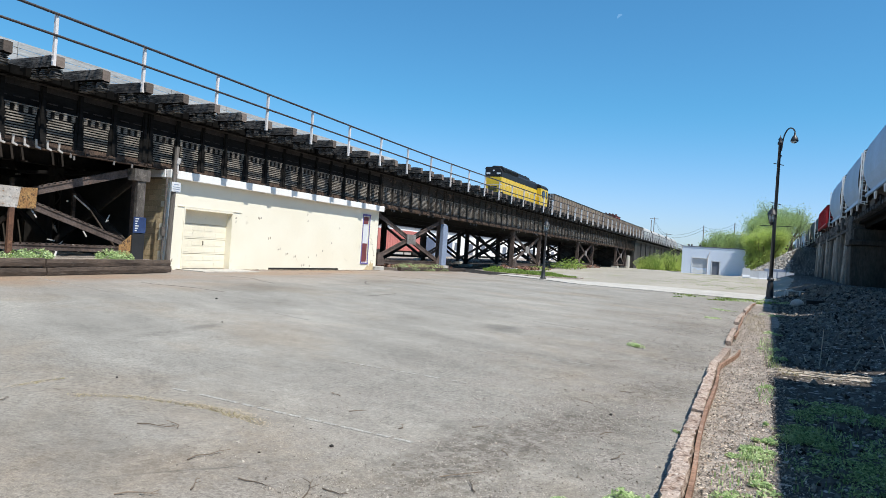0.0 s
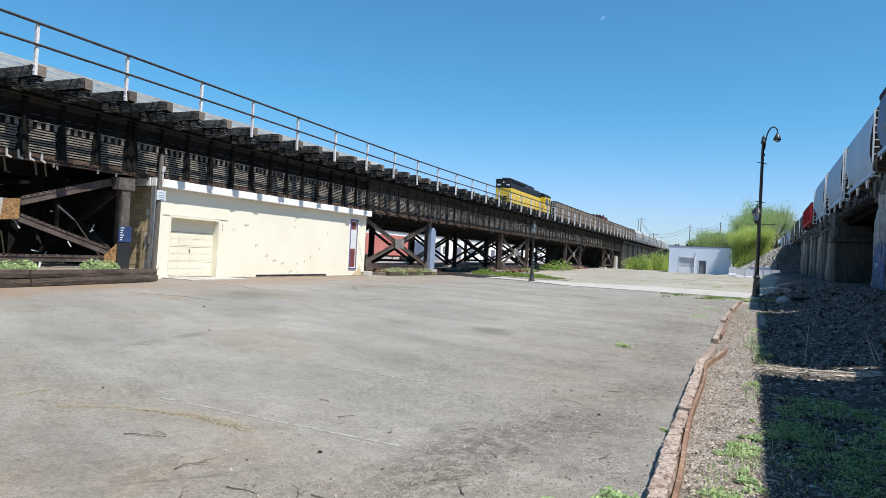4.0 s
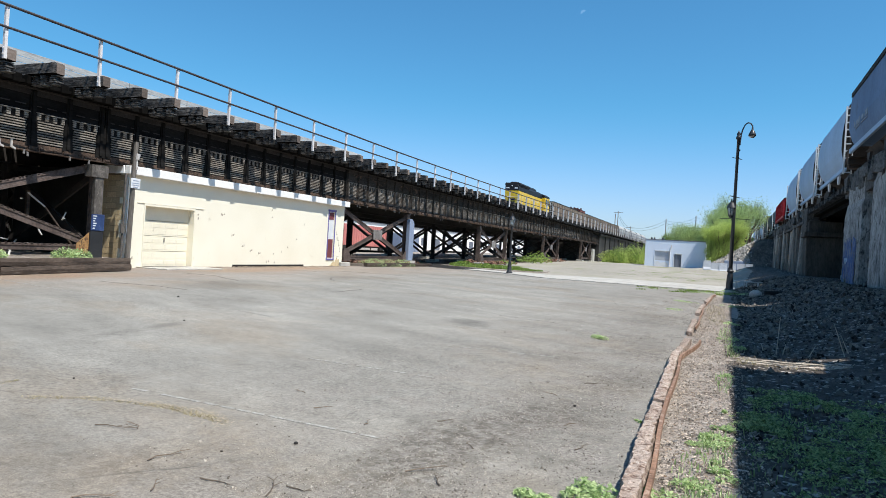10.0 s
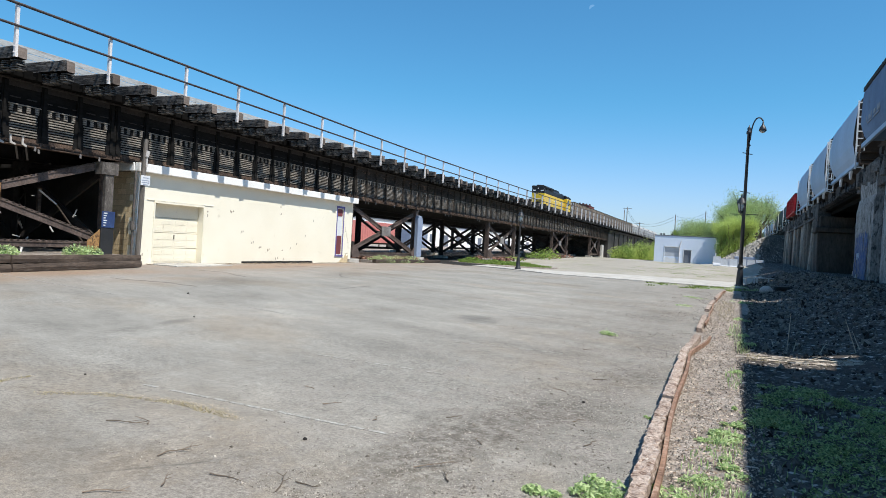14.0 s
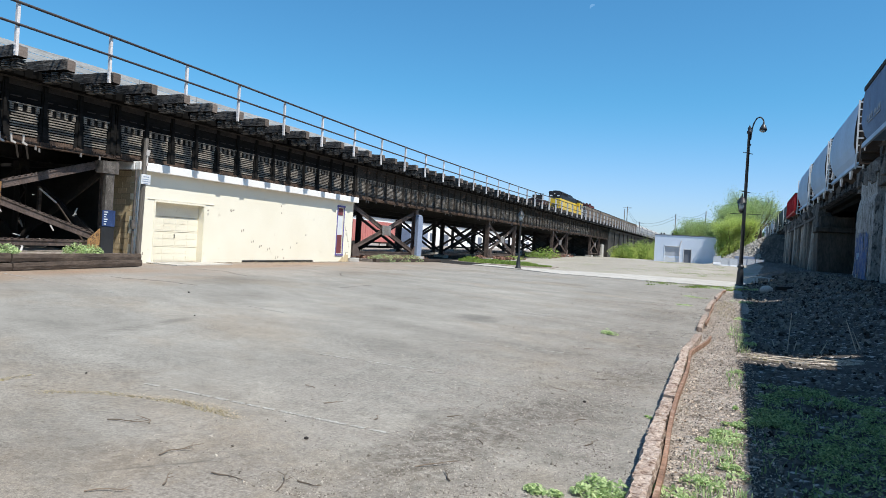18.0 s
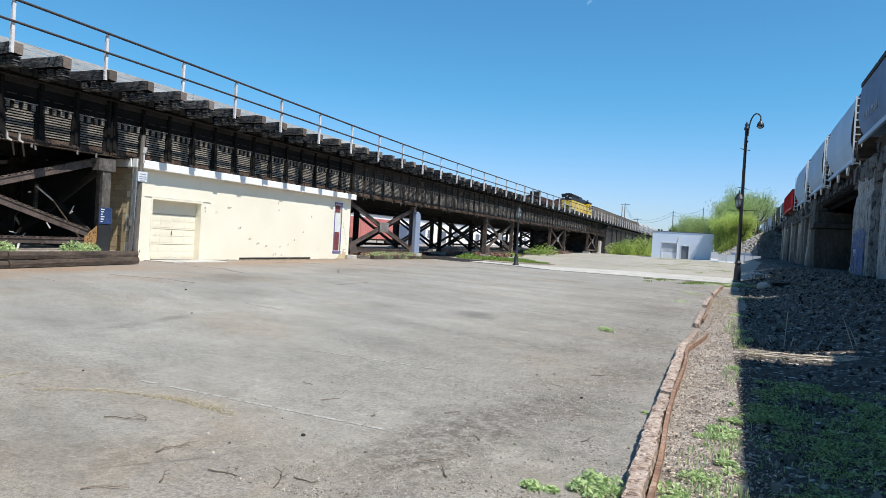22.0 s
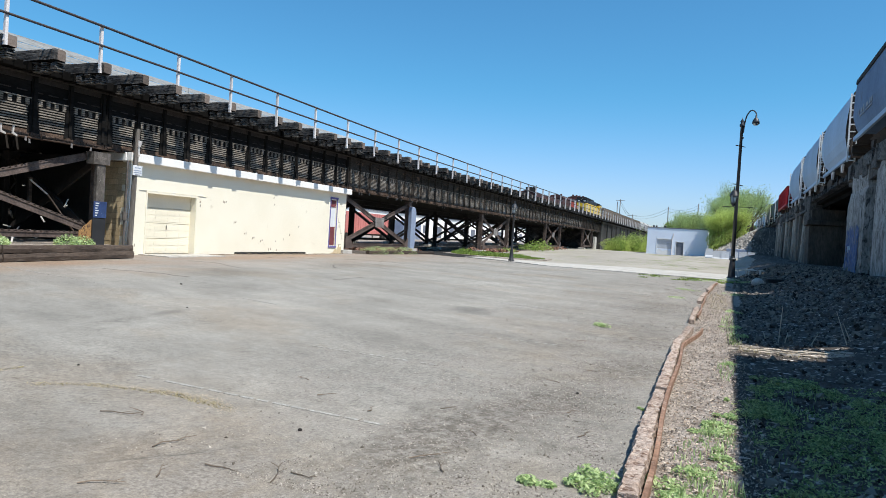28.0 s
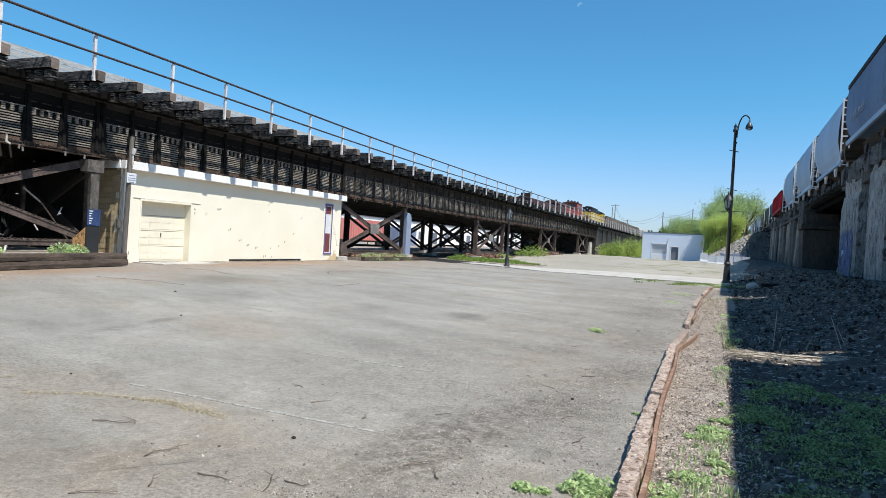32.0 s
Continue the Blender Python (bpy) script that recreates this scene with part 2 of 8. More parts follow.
        nt.links.new(place.outputs[0], far.inputs[0])
        fac = ramp(nt, far.outputs["Value"], 0.35, 1.0, (most,) * 3, (0, 0, 0))
        if grainy:
            fac = mix(nt, 1.0, fac, spotty, "MULTIPLY")
        col = mix(nt, fac, col, mix(nt, 1.0, col, tone, "MULTIPLY"))
    nt.links.new(col, bsdf.inputs["Base Color"])
    bsdf.inputs["Roughness"].default_value = 0.88
    bsdf.inputs["Specular IOR Level"].default_value = 0.25
    bump(nt, bsdf, grit, 0.3, 0.005)
    return m


def foliage(name, dark, light, lit=0.35):
    m, nt, bsdf = nodes_of(name)
    geo = nt.nodes.new("ShaderNodeNewGeometry").outputs["Random Per Island"]
    nt.links.new(ramp(nt, geo, 0, 1, dark, light), bsdf.inputs["Base Color"])
    bsdf.inputs["Roughness"].default_value = 0.6
    bsdf.inputs["Specular IOR Level"].default_value = 0.25
    tr = nt.nodes.new("ShaderNodeBsdfTranslucent")
    nt.links.new(ramp(nt, geo, 0, 1, tuple(1.5 * c for c in dark), tuple(1.5 * c for c in light)), tr.inputs[0])
    ms = nt.nodes.new("ShaderNodeMixShader")
    ms.inputs[0].default_value = lit
    nt.links.new(bsdf.outputs[0], ms.inputs[1])
    nt.links.new(tr.outputs[0], ms.inputs[2])
    nt.links.new(ms.outputs[0], nt.nodes["Material Output"].inputs[0])
    return m


def chips(name, dark, light, rough=0.95):
    """Loose bits, each of its own tone."""
    m, nt, bsdf = nodes_of(name)
    geo = nt.nodes.new("ShaderNodeNewGeometry").outputs["Random Per Island"]
    nt.links.new(ramp(nt, geo, 0.05, 1, dark, light), bsdf.inputs["Base Color"])
    bsdf.inputs["Roughness"].default_value = rough
    bsdf.inputs["Specular IOR Level"].default_value = 0.2
    return m


def glass_material():
    m, nt, bsdf = nodes_of("lamp_glass")
    bsdf.inputs["Base Color"].default_value = (0.8, 0.8, 0.76, 1)
    bsdf.inputs["Transmission Weight"].default_value = 0.5
    bsdf.inputs["Roughness"].default_value = 0.4
    return m


ASPHALT = asphalt_material()
CONCRETE = surface("pale_concrete", (0.5, 0.48, 0.44), (0.4, 0.38, 0.35), 0.85, 0, 0.7, 25, 0.6, 0.3, 0.005, dirt=(0.26, 0.25, 0.22), dirt_range=(0.52, 0.66))
KERB = surface("broken_kerb_concrete", (0.48, 0.4, 0.345), (0.33, 0.25, 0.205), 0.9, 0, 5.5, 40, 1.0, 1.0, 0.02, dirt=(0.13, 0.08, 0.058), dirt_range=(0.5, 0.62), flecks=(0.54, 0.49, 0.44), jitter=0.12)
SOIL = surface("trodden_soil", (0.38, 0.335, 0.295), (0.24, 0.205, 0.175), 0.95, 0, 1.6, 34, 1.0, 0.9, 0.03, dirt=(0.15, 0.122, 0.1), dirt_range=(0.52, 0.63), flecks=(0.5, 0.46, 0.41), flecks_range=(0.59, 0.65))
GRAVEL = surface("pale_gravel", (0.37, 0.345, 0.3), (0.27, 0.25, 0.21), 0.95, 0, 0.12, 14, 0.7, 0.5, 0.02, (1, 0.35, 1), dirt=(0.24, 0.245, 0.16), dirt_range=(0.54, 0.68))
# Cinders of the bank, kept dark to carry the painted shade as well.
CINDERSHADE = surface("shade_dark_cinders", (0.11, 0.095, 0.082), (0.03, 0.026, 0.023), 0.95, 0, 0.8, 14, 1.0, 1.0, 0.05, dirt=(0.1, 0.092, 0.085), flecks=(0.5, 0.46, 0.42), flecks_range=(0.58, 0.65))
STONE = surface("loose_stone", (0.5, 0.47, 0.43), (0.34, 0.32, 0.295), 0.9, 0, 1.5, 14, 0.6, 0.5, 0.02, jitter=0.3)
STEEL = surface("sooty_shaded_steel", (0.026, 0.024, 0.023), (0.048, 0.04, 0.036), 0.8, 0.0, 0.9, 9, 0.7, 0.4, 0.006, dirt=(0.075, 0.045, 0.032), dirt_range=(0.62, 0.76))
# Pale tone for the slats that imitate sunlight on the girder web.
SUNSTRIPE = surface("sun_stripe", (0.31, 0.282, 0.248), (0.13, 0.115, 0.1), 0.85, 0.0, 2.6, 14, 0.9, 0.3, 0.004, (3.0, 0.9, 3.0), dirt=(0.05, 0.042, 0.036), dirt_range=(0.54, 0.66), spec=0.1)
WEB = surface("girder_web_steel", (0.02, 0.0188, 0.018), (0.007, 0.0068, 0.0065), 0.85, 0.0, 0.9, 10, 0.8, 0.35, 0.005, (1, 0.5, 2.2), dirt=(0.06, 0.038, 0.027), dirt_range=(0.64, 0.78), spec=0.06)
RUST = surface("rusted_steel", (0.17, 0.085, 0.052), (0.1, 0.055, 0.04), 0.85, 0.0, 1.6, 16, 0.8, 0.5, 0.006, dirt=(0.27, 0.15, 0.09), jitter=0.2)
EDGERUST = surface("pale_rust", (0.3, 0.185, 0.13), (0.17, 0.1, 0.07), 0.9, 0.0, 3.0, 22, 0.9, 0.6, 0.006, dirt=(0.38, 0.28, 0.22), dirt_range=(0.55, 0.66))
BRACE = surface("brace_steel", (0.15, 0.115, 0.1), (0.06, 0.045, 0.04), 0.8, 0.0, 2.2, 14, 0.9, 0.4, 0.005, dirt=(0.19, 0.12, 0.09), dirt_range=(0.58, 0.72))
GUSSET = surface("gusset_plate_steel", (0.27, 0.26, 0.255), (0.16, 0.145, 0.135), 0.75, 0.0, 1.4, 14, 0.6, 0.35, 0.005, dirt=(0.22, 0.13, 0.085), dirt_range=(0.6, 0.72))
PALEPLATE = surface("pale_painted_plate", (0.52, 0.49, 0.46), (0.38, 0.34, 0.3), 0.75, 0.0, 2.0, 16, 0.6, 0.3, 0.004, dirt=(0.3, 0.18, 0.1), dirt_range=(0.58, 0.68))
ORANGE = surface("orange_rust", (0.42, 0.25, 0.1), (0.26, 0.13, 0.055), 0.85, 0.0, 5.0, 24, 0.9, 0.4, 0.004, dirt=(0.08, 0.05, 0.035), dirt_range=(0.52, 0.6))
TIE = surface("weathered_tie_timber", (0.14, 0.13, 0.12), (0.035, 0.032, 0.03), 0.9, 0, 2.4, 9, 1.0, 0.9, 0.02, (0.5, 4.0, 4.0), dirt=(0.01, 0.009, 0.0085), dirt_range=(0.48, 0.58), jitter=0.3)
PACKING = surface("packing_plank_timber", (0.2, 0.19, 0.175), (0.06, 0.056, 0.052), 0.9, 0, 2.6, 12, 0.9, 0.5, 0.01, dirt=(0.02, 0.018, 0.017), dirt_range=(0.47, 0.58))
FLANGE = surface("sooty_flange_steel", (0.13, 0.088, 0.065), (0.04, 0.03, 0.026), 0.85, 0.0, 2.6, 18, 1.0, 0.7, 0.012, dirt=(0.27, 0.195, 0.14), dirt_range=(0.6, 0.7), spec=0.12)
# Paler copy of WEB with rust: daylight on the far spans, put into colour.
LITWEB = surface("lit_web_steel", (0.075, 0.066, 0.058), (0.024, 0.0215, 0.0195), 0.85, 0.0, 0.7, 10, 0.9, 0.35, 0.005, (1, 0.5, 1.6), dirt=(0.19, 0.125, 0.09), dirt_range=(0.54, 0.68), spec=0.06)
FARSTRIPE = surface("far_sun_stripe", (0.27, 0.25, 0.225), (0.085, 0.076, 0.068), 0.85, 0.0, 0.9, 14, 0.9, 0.3, 0.004, (3.0, 0.5, 1.5), dirt=(0.11, 0.075, 0.055), dirt_range=(0.55, 0.68), spec=0.1)
TIE_END = surface("split_tie_end", (0.19, 0.15, 0.125), (0.12, 0.095, 0.08), 0.92, 0, 3.0, 15, 0.8, 0.6, 0.01, dirt=(0.06, 0.05, 0.045), jitter=0.35)
TIMBER = surface("grey_timber", (0.115, 0.088, 0.07), (0.042, 0.032, 0.027), 0.9, 0, 1.0, 10, 0.9, 0.7, 0.014, (3.0, 0.4, 3.0), dirt=(0.16, 0.14, 0.12), dirt_range=(0.6, 0.7), jitter=0.2)
BOARD = surface("silvered_boards", (0.55, 0.55, 0.53), (0.44, 0.44, 0.43), 0.85, 0, 0.8, 12, 0.6, 0.4, 0.006, (3.0, 0.3, 3.0), dirt=(0.2, 0.19, 0.18), jitter=0.12)
SHUTTER = surface("pale_shutter_paint", (0.5, 0.53, 0.58), (0.4, 0.43, 0.48), 0.6, 0, 1.0, 10, 0.3, 0.1, 0.003)
PILE_WOOD = surface("pile_timber", (0.36, 0.32, 0.275), (0.085, 0.074, 0.063), 0.9, 0, 0.8, 9, 0.9, 0.8, 0.03, (4.0, 4.0, 0.4), dirt=(0.04, 0.036, 0.032), jitter=0.45)
POLE_WOOD = surface("pole_timber", (0.2, 0.18, 0.16), (0.07, 0.062, 0.055), 0.9, 0, 1.2, 12, 0.8, 0.6, 0.01, (4.0, 4.0, 0.4), dirt=(0.22, 0.2, 0.18))
FARPOLE = surface("silvered_pole_timber", (0.33, 0.32, 0.31), (0.22, 0.21, 0.2), 0.9, 0, 1.2, 12, 0.6, 0.4, 0.01, (4.0, 4.0, 0.4))
GALV = surface("galvanised_rail", (0.78, 0.74, 0.72), (0.66, 0.61, 0.59), 0.55, 0.0, 2.0, 20, 0.4, 0.15, 0.003, dirt=(0.27, 0.16, 0.1), dirt_range=(0.6, 0.72), jitter=0.15)
RAILDARK = surface("dark_hand_rail", (0.05, 0.045, 0.05), (0.08, 0.065, 0.06), 0.6, 0.0, 1.0, 12, 0.4, 0.15, 0.003)
PALEBARRIER = surface("dirty_pale_concrete", (0.62, 0.66, 0.72), (0.5, 0.53, 0.58), 0.8, 0, 0.9, 14, 0.5, 0.2, 0.006, dirt=(0.33, 0.33, 0.33), dirt_range=(0.58, 0.7), jitter=0.15)
CREAM = surface("cream_wall_paint", (0.86, 0.82, 0.69), (0.82, 0.77, 0.63), 0.8, 0, 0.5, 30, 0.16, 0.12, 0.003, dirt=(0.56, 0.5, 0.385), dirt_range=(0.62, 0.78))
CREAM_DOOR = surface("cream_door_paint", (0.84, 0.79, 0.65), (0.77, 0.72, 0.58), 0.65, 0, 0.9, 22, 0.25, 0.1, 0.002, dirt=(0.42, 0.36, 0.27), dirt_range=(0.63, 0.75))
WHITE = surface("white_fascia_paint", (0.87, 0.86, 0.83), (0.82, 0.81, 0.78), 0.7, 0, 0.8, 25, 0.2, 0.12, 0.003, dirt=(0.5, 0.47, 0.42), dirt_range=(0.66, 0.76))
BLOCK = surface("tan_concrete_block", (0.6, 0.48, 0.3), (0.5, 0.4, 0.25), 0.92, 0, 1.2, 30, 0.6, 0.4, 0.006, jitter=0.16)
MORTAR = surface("mortar", (0.3, 0.25, 0.18), (0.24, 0.2, 0.145), 0.95, 0, 1.0, 30, 0.4, 0.3, 0.004)
DARK = surface("tar_black", (0.018, 0.017, 0.0165), (0.036, 0.033, 0.031), 0.85, 0, 1.0, 12, 0.5, 0.3, 0.006)
# Near-black standing in for deep shade below the decks.
SHADEBLACK = surface("shade_black", (0.005, 0.0048, 0.0046), (0.01, 0.0094, 0.0088), 0.95, 0, 1.0, 12, 0.6, 0.4, 0.008, spec=0.04)
BLACKIRON = surface("black_lamp_paint", (0.022, 0.024, 0.027), (0.034, 0.036, 0.04), 0.42, 0.0, 1.5, 20, 0.3, 0.05, 0.002, spec=0.5)
BLUE = surface("blue_sign_paint", (0.04, 0.075, 0.19), (0.025, 0.045, 0.12), 0.55, 0, 2.0, 20, 0.3, 0.05, 0.002, dirt=(0.3, 0.32, 0.36), dirt_range=(0.66, 0.7))
PALEBLUE = surface("pale_blue_paint", (0.27, 0.33, 0.45), (0.22, 0.27, 0.38), 0.7, 0, 1.0, 14, 0.4, 0.2, 0.004, dirt=(0.32, 0.26, 0.22), dirt_range=(0.63, 0.74))
LADDERWHITE = surface("white_ladder_paint", (0.86, 0.87, 0.88), (0.78, 0.79, 0.8), 0.5, 0, 2.0, 20, 0.2, 0.05, 0.002)
SIGNWHITE = surface("sign_white", (0.72, 0.74, 0.76), (0.62, 0.65, 0.68), 0.5, 0, 2.0, 20, 0.2, 0.05, 0.002)
MAROON = surface("maroon_paint", (0.2, 0.055, 0.06), (0.15, 0.045, 0.05), 0.6, 0, 1.5, 18, 0.3, 0.08, 0.002, dirt=(0.3, 0.2, 0.18), dirt_range=(0.66, 0.74))
VIOLET = surface("violet_paint", (0.16, 0.14, 0.36), (0.13, 0.115, 0.3), 0.6, 0, 1.5, 18, 0.3, 0.08, 0.002)
YELLOW = surface("locomotive_yellow", (0.78, 0.52, 0.03), (0.7, 0.45, 0.025), 0.42, 0, 0.8, 16, 0.25, 0.04, 0.002, dirt=(0.4, 0.27, 0.06), dirt_range=(0.68, 0.8), spec=0.5)
LOCOBLACK = surface("locomotive_black", (0.013, 0.014, 0.018), (0.024, 0.025, 0.028), 0.55, 0, 0.9, 14, 0.35, 0.05, 0.002, spec=0.25)
CARTAN = surface("weathered_tan_car_paint", (0.27, 0.215, 0.165), (0.19, 0.145, 0.11), 0.8, 0, 0.7, 12, 0.5, 0.15, 0.004, (1, 1, 0.4), dirt=(0.12, 0.085, 0.068), dirt_range=(0.58, 0.72), jitter=0.18)
CARLIGHT = surface("pale_grey_car_paint", (0.5, 0.49, 0.46), (0.4, 0.39, 0.37), 0.6, 0, 0.6, 12, 0.35, 0.08, 0.003, (1, 1, 0.35), dirt=(0.27, 0.22, 0.18), dirt_range=(0.62, 0.76), jitter=0.12)
CARBLUE = surface("dull_blue_car_paint", (0.17, 0.25, 0.38), (0.115, 0.17, 0.265), 0.75, 0, 0.35, 12, 0.35, 0.06, 0.003, (1, 1, 0.3), dirt=(0.1, 0.095, 0.095), dirt_range=(0.58, 0.74), spec=0.12)
CARGREY = surface("blue_grey_car_paint", (0.42, 0.55, 0.71), (0.34, 0.45, 0.59), 0.65, 0, 0.35, 12, 0.3, 0.06, 0.003, (1, 1, 0.3), dirt=(0.3, 0.27, 0.25), dirt_range=(0.64, 0.78), jitter=0.12, spec=0.25)
CARDARK = surface("slate_car_paint", (0.13, 0.165, 0.185), (0.085, 0.105, 0.12), 0.75, 0, 0.35, 12, 0.35, 0.06, 0.003, (1, 1, 0.3), dirt=(0.07, 0.065, 0.06), dirt_range=(0.6, 0.74), jitter=0.3, spec=0.12)
CARRED = surface("bright_red_car_paint", (0.5, 0.025, 0.03), (0.4, 0.022, 0.026), 0.5, 0, 0.6, 12, 0.3, 0.05, 0.002, dirt=(0.25, 0.05, 0.04), dirt_range=(0.64, 0.76))
OLDRED = surface("faded_red_paint", (0.4, 0.085, 0.065), (0.3, 0.065, 0.055), 0.65, 0, 0.6, 12, 0.4, 0.08, 0.003, dirt=(0.17, 0.06, 0.05), dirt_range=(0.6, 0.74))
OXIDE = surface("dark_oxide_paint", (0.1, 0.045, 0.04), (0.065, 0.034, 0.032), 0.7, 0, 0.7, 12, 0.4, 0.1, 0.003, dirt=(0.04, 0.03, 0.03))
UNDER = surface("running_gear_grime", (0.045, 0.036, 0.03), (0.07, 0.052, 0.042), 0.85, 0, 2.0, 16, 0.6, 0.3, 0.005)
WINDOW = surface("dark_window_glass", (0.02, 0.024, 0.03), (0.03, 0.035, 0.042), 0.08, 0, 0.5, 4, 0.2, 0, 0, spec=0.6)
BLUEWALL = surface("pale_blue_grey_render", (0.7, 0.78, 0.9), (0.63, 0.71, 0.83), 0.8, 0, 0.35, 14, 0.25, 0.1, 0.004, dirt=(0.4, 0.42, 0.46), dirt_range=(0.64, 0.78))
DOORGREY = surface("grey_door_paint", (0.17, 0.19, 0.23), (0.13, 0.145, 0.18), 0.6, 0, 1.0, 10, 0.3, 0.1, 0.003)
SIDING = surface("red_siding", (0.62, 0.24, 0.22), (0.53, 0.19, 0.17), 0.7, 0, 0.5, 10, 0.3, 0.1, 0.003, dirt=(0.2, 0.08, 0.07), dirt_range=(0.64, 0.78))
BACKWALL = surface("sooty_back_wall", (0.1, 0.086, 0.071), (0.045, 0.039, 0.034), 0.92, 0, 0.7, 7, 0.8, 0.6, 0.04, (1.6, 1.6, 0.4), dirt=(0.075, 0.063, 0.052), dirt_range=(0.6, 0.74))
ROUGHSTONE = surface("blackened_rough_stone", (0.13, 0.12, 0.108), (0.055, 0.05, 0.046), 0.92, 0, 1.6, 9, 1.0, 0.9, 0.06, dirt=(0.03, 0.027, 0.025), dirt_range=(0.5, 0.66), jitter=0.4)
OLDMASONRY = surface("old_pier_concrete", (0.43, 0.415, 0.39), (0.22, 0.208, 0.195), 0.92, 0, 2.2, 16, 0.9, 0.05, 0.006, (1.0, 1.0, 0.35), dirt=(0.07, 0.063, 0.057), dirt_range=(0.52, 0.62), flecks=(0.45, 0.44, 0.42), flecks_range=(0.66, 0.74), jitter=0.15)
GRAFFITI = surface("blue_graffiti_paint", (0.1, 0.15, 0.31), (0.06, 0.085, 0.19), 0.9, 0, 1.6, 12, 0.9, 0.3, 0.01, (1, 1, 0.4), dirt=(0.25, 0.25, 0.26), dirt_range=(0.5, 0.6))
BARK = surface("bark", (0.13, 0.105, 0.085), (0.09, 0.074, 0.06), 0.95, 0, 2.0, 16, 0.7, 0.6, 0.01)
TWIG = surface("dead_twig", (0.2, 0.16, 0.125), (0.12, 0.095, 0.075), 0.9, 0, 3.0, 20, 0.5, 0.2, 0.003, jitter=0.3)
WALLDARK = surface("sooty_wall_concrete", (0.07, 0.066, 0.062), (0.04, 0.038, 0.036), 0.92, 0, 0.4, 6, 0.7, 0.5, 0.03, (1, 1, 0.4), dirt=(0.14, 0.13, 0.12), dirt_range=(0.62, 0.76))
COLUMNGREY = surface("weathered_column_steel", (0.15, 0.135, 0.122), (0.055, 0.048, 0.043), 0.8, 0, 3.4, 16, 0.9, 0.5, 0.006, (1, 1, 0.6), dirt=(0.24, 0.215, 0.19), dirt_range=(0.58, 0.68))
CHIP = surface("chipped_paint", (0.42, 0.37, 0.3), (0.3, 0.25, 0.2), 0.9, 0, 4.0, 20, 0.5, 0.2, 0.003, jitter=0.2)
PALESTALK = surface("bleached_stalk", (0.55, 0.48, 0.38), (0.42, 0.36, 0.28), 0.8, 0, 3.0, 20, 0.4, 0.2, 0.003)
LEAF = foliage("spring_leaf", (0.23, 0.32, 0.125), (0.45, 0.545, 0.26), 0.5)
LEAFBRIGHT = foliage("yellow_green_leaf", (0.31, 0.4, 0.11), (0.56, 0.63, 0.22), 0.5)
LEAF2 = foliage("deeper_leaf", (0.11, 0.18, 0.04), (0.27, 0.37, 0.09), 0.4)
WEEDLEAF = foliage("weed_leaf", (0.2, 0.31, 0.12), (0.56, 0.66, 0.36))
# Darker copy of the weed leaf, with the bank's shade in its colour.
SHADELEAF = foliage("shaded_weed_leaf", (0.09, 0.15, 0.05), (0.5, 0.58, 0.27))
GRASSBLADE = foliage("grass_blade", (0.1, 0.17, 0.035), (0.3, 0.4, 0.1))
DRYGRASS = foliage("dry_grass", (0.3, 0.26, 0.15), (0.46, 0.41, 0.26), 0.2)
GLASS = glass_material()
GRIT = chips("mixed_grit", (0.12, 0.105, 0.09), (0.5, 0.46, 0.41))
CINDERBITS = chips("cinder_bits", (0.02, 0.0175, 0.015), (0.29, 0.26, 0.22))
LITTER = chips("leaf_litter_bits", (0.16, 0.115, 0.08), (0.62, 0.53, 0.44))


# ---- mesh helpers ----
def box(bm, x0, x1, y0, y1, z0, z1, rz=0.0, jig=0.0):
    vs = []
    for x in (x0, x1):
        for y in (y0, y1):
            for z in (z0, z1):
                vs.append(bm.verts.new((x + random.uniform(-jig, jig), y + random.uniform(-jig, jig), z + random.uniform(-jig, jig))))
    for f in ((0, 1, 3, 2), (4, 6, 7, 5), (0, 4, 5, 1), (2, 3, 7, 6), (0, 2, 6, 4), (1, 5, 7, 3)):
        bm.faces.new([vs[i] for i in f])
    return vs


def beam(bm, a, b, w, h, up=(0, 0, 1)):
    a, b = Vector(a), Vector(b)
    d = (b - a).normalized()
    s = d.cross(Vector(up))
    s = s.normalized() if s.length > 1e-6 else Vector((1, 0, 0))
    u = s.cross(d)
    vs = [bm.verts.new(p + s * i * w / 2 + u * j * h / 2) for p in (a, b) for i, j in ((-1, -1), (1, -1), (1, 1), (-1, 1))]
    for f in ((0, 1, 2, 3), (7, 6, 5, 4), (0, 4, 5, 1), (1, 5, 6, 2), (2, 6, 7, 3), (3, 7, 4, 0)):
        bm.faces.new([vs[i] for i in f])


def tube(bm, a, b, r, r2=None, n=10, cap=True):
    a, b = Vector(a), Vector(b)
    d = (b - a).normalized()
    s = d.orthogonal().normalized()
    u = d.cross(s)
    r2 = r if r2 is None else r2
    rings = [[bm.verts.new(p + (s * math.cos(k * math.tau / n) + u * math.sin(k * math.tau / n)) * q) for k in range(n)] for p, q in ((a, r), (b, r2))]
    for k in range(n):
        bm.faces.new((rings[0][k], rings[0][(k + 1) % n], rings[1][(k + 1) % n], rings[1][k]))
    if cap:
        bm.faces.new(rings[0][::-1])
        bm.faces.new(rings[1])


def lathe(bm, profile, n=16, cx=0.0, cy=0.0):
    rings = [[bm.verts.new((cx + r * math.cos(k * math.tau / n), cy + r * math.sin(k * math.tau / n), z)) for k in range(n)] for r, z in profile]
    for a, b in zip(rings, rings[1:]):
        for k in range(n):
            bm.faces.new((a[k], a[(k + 1) % n], b[(k + 1) % n], b[k]))
    bm.faces.new(rings[0][::-1])
    bm.faces.new(rings[-1])


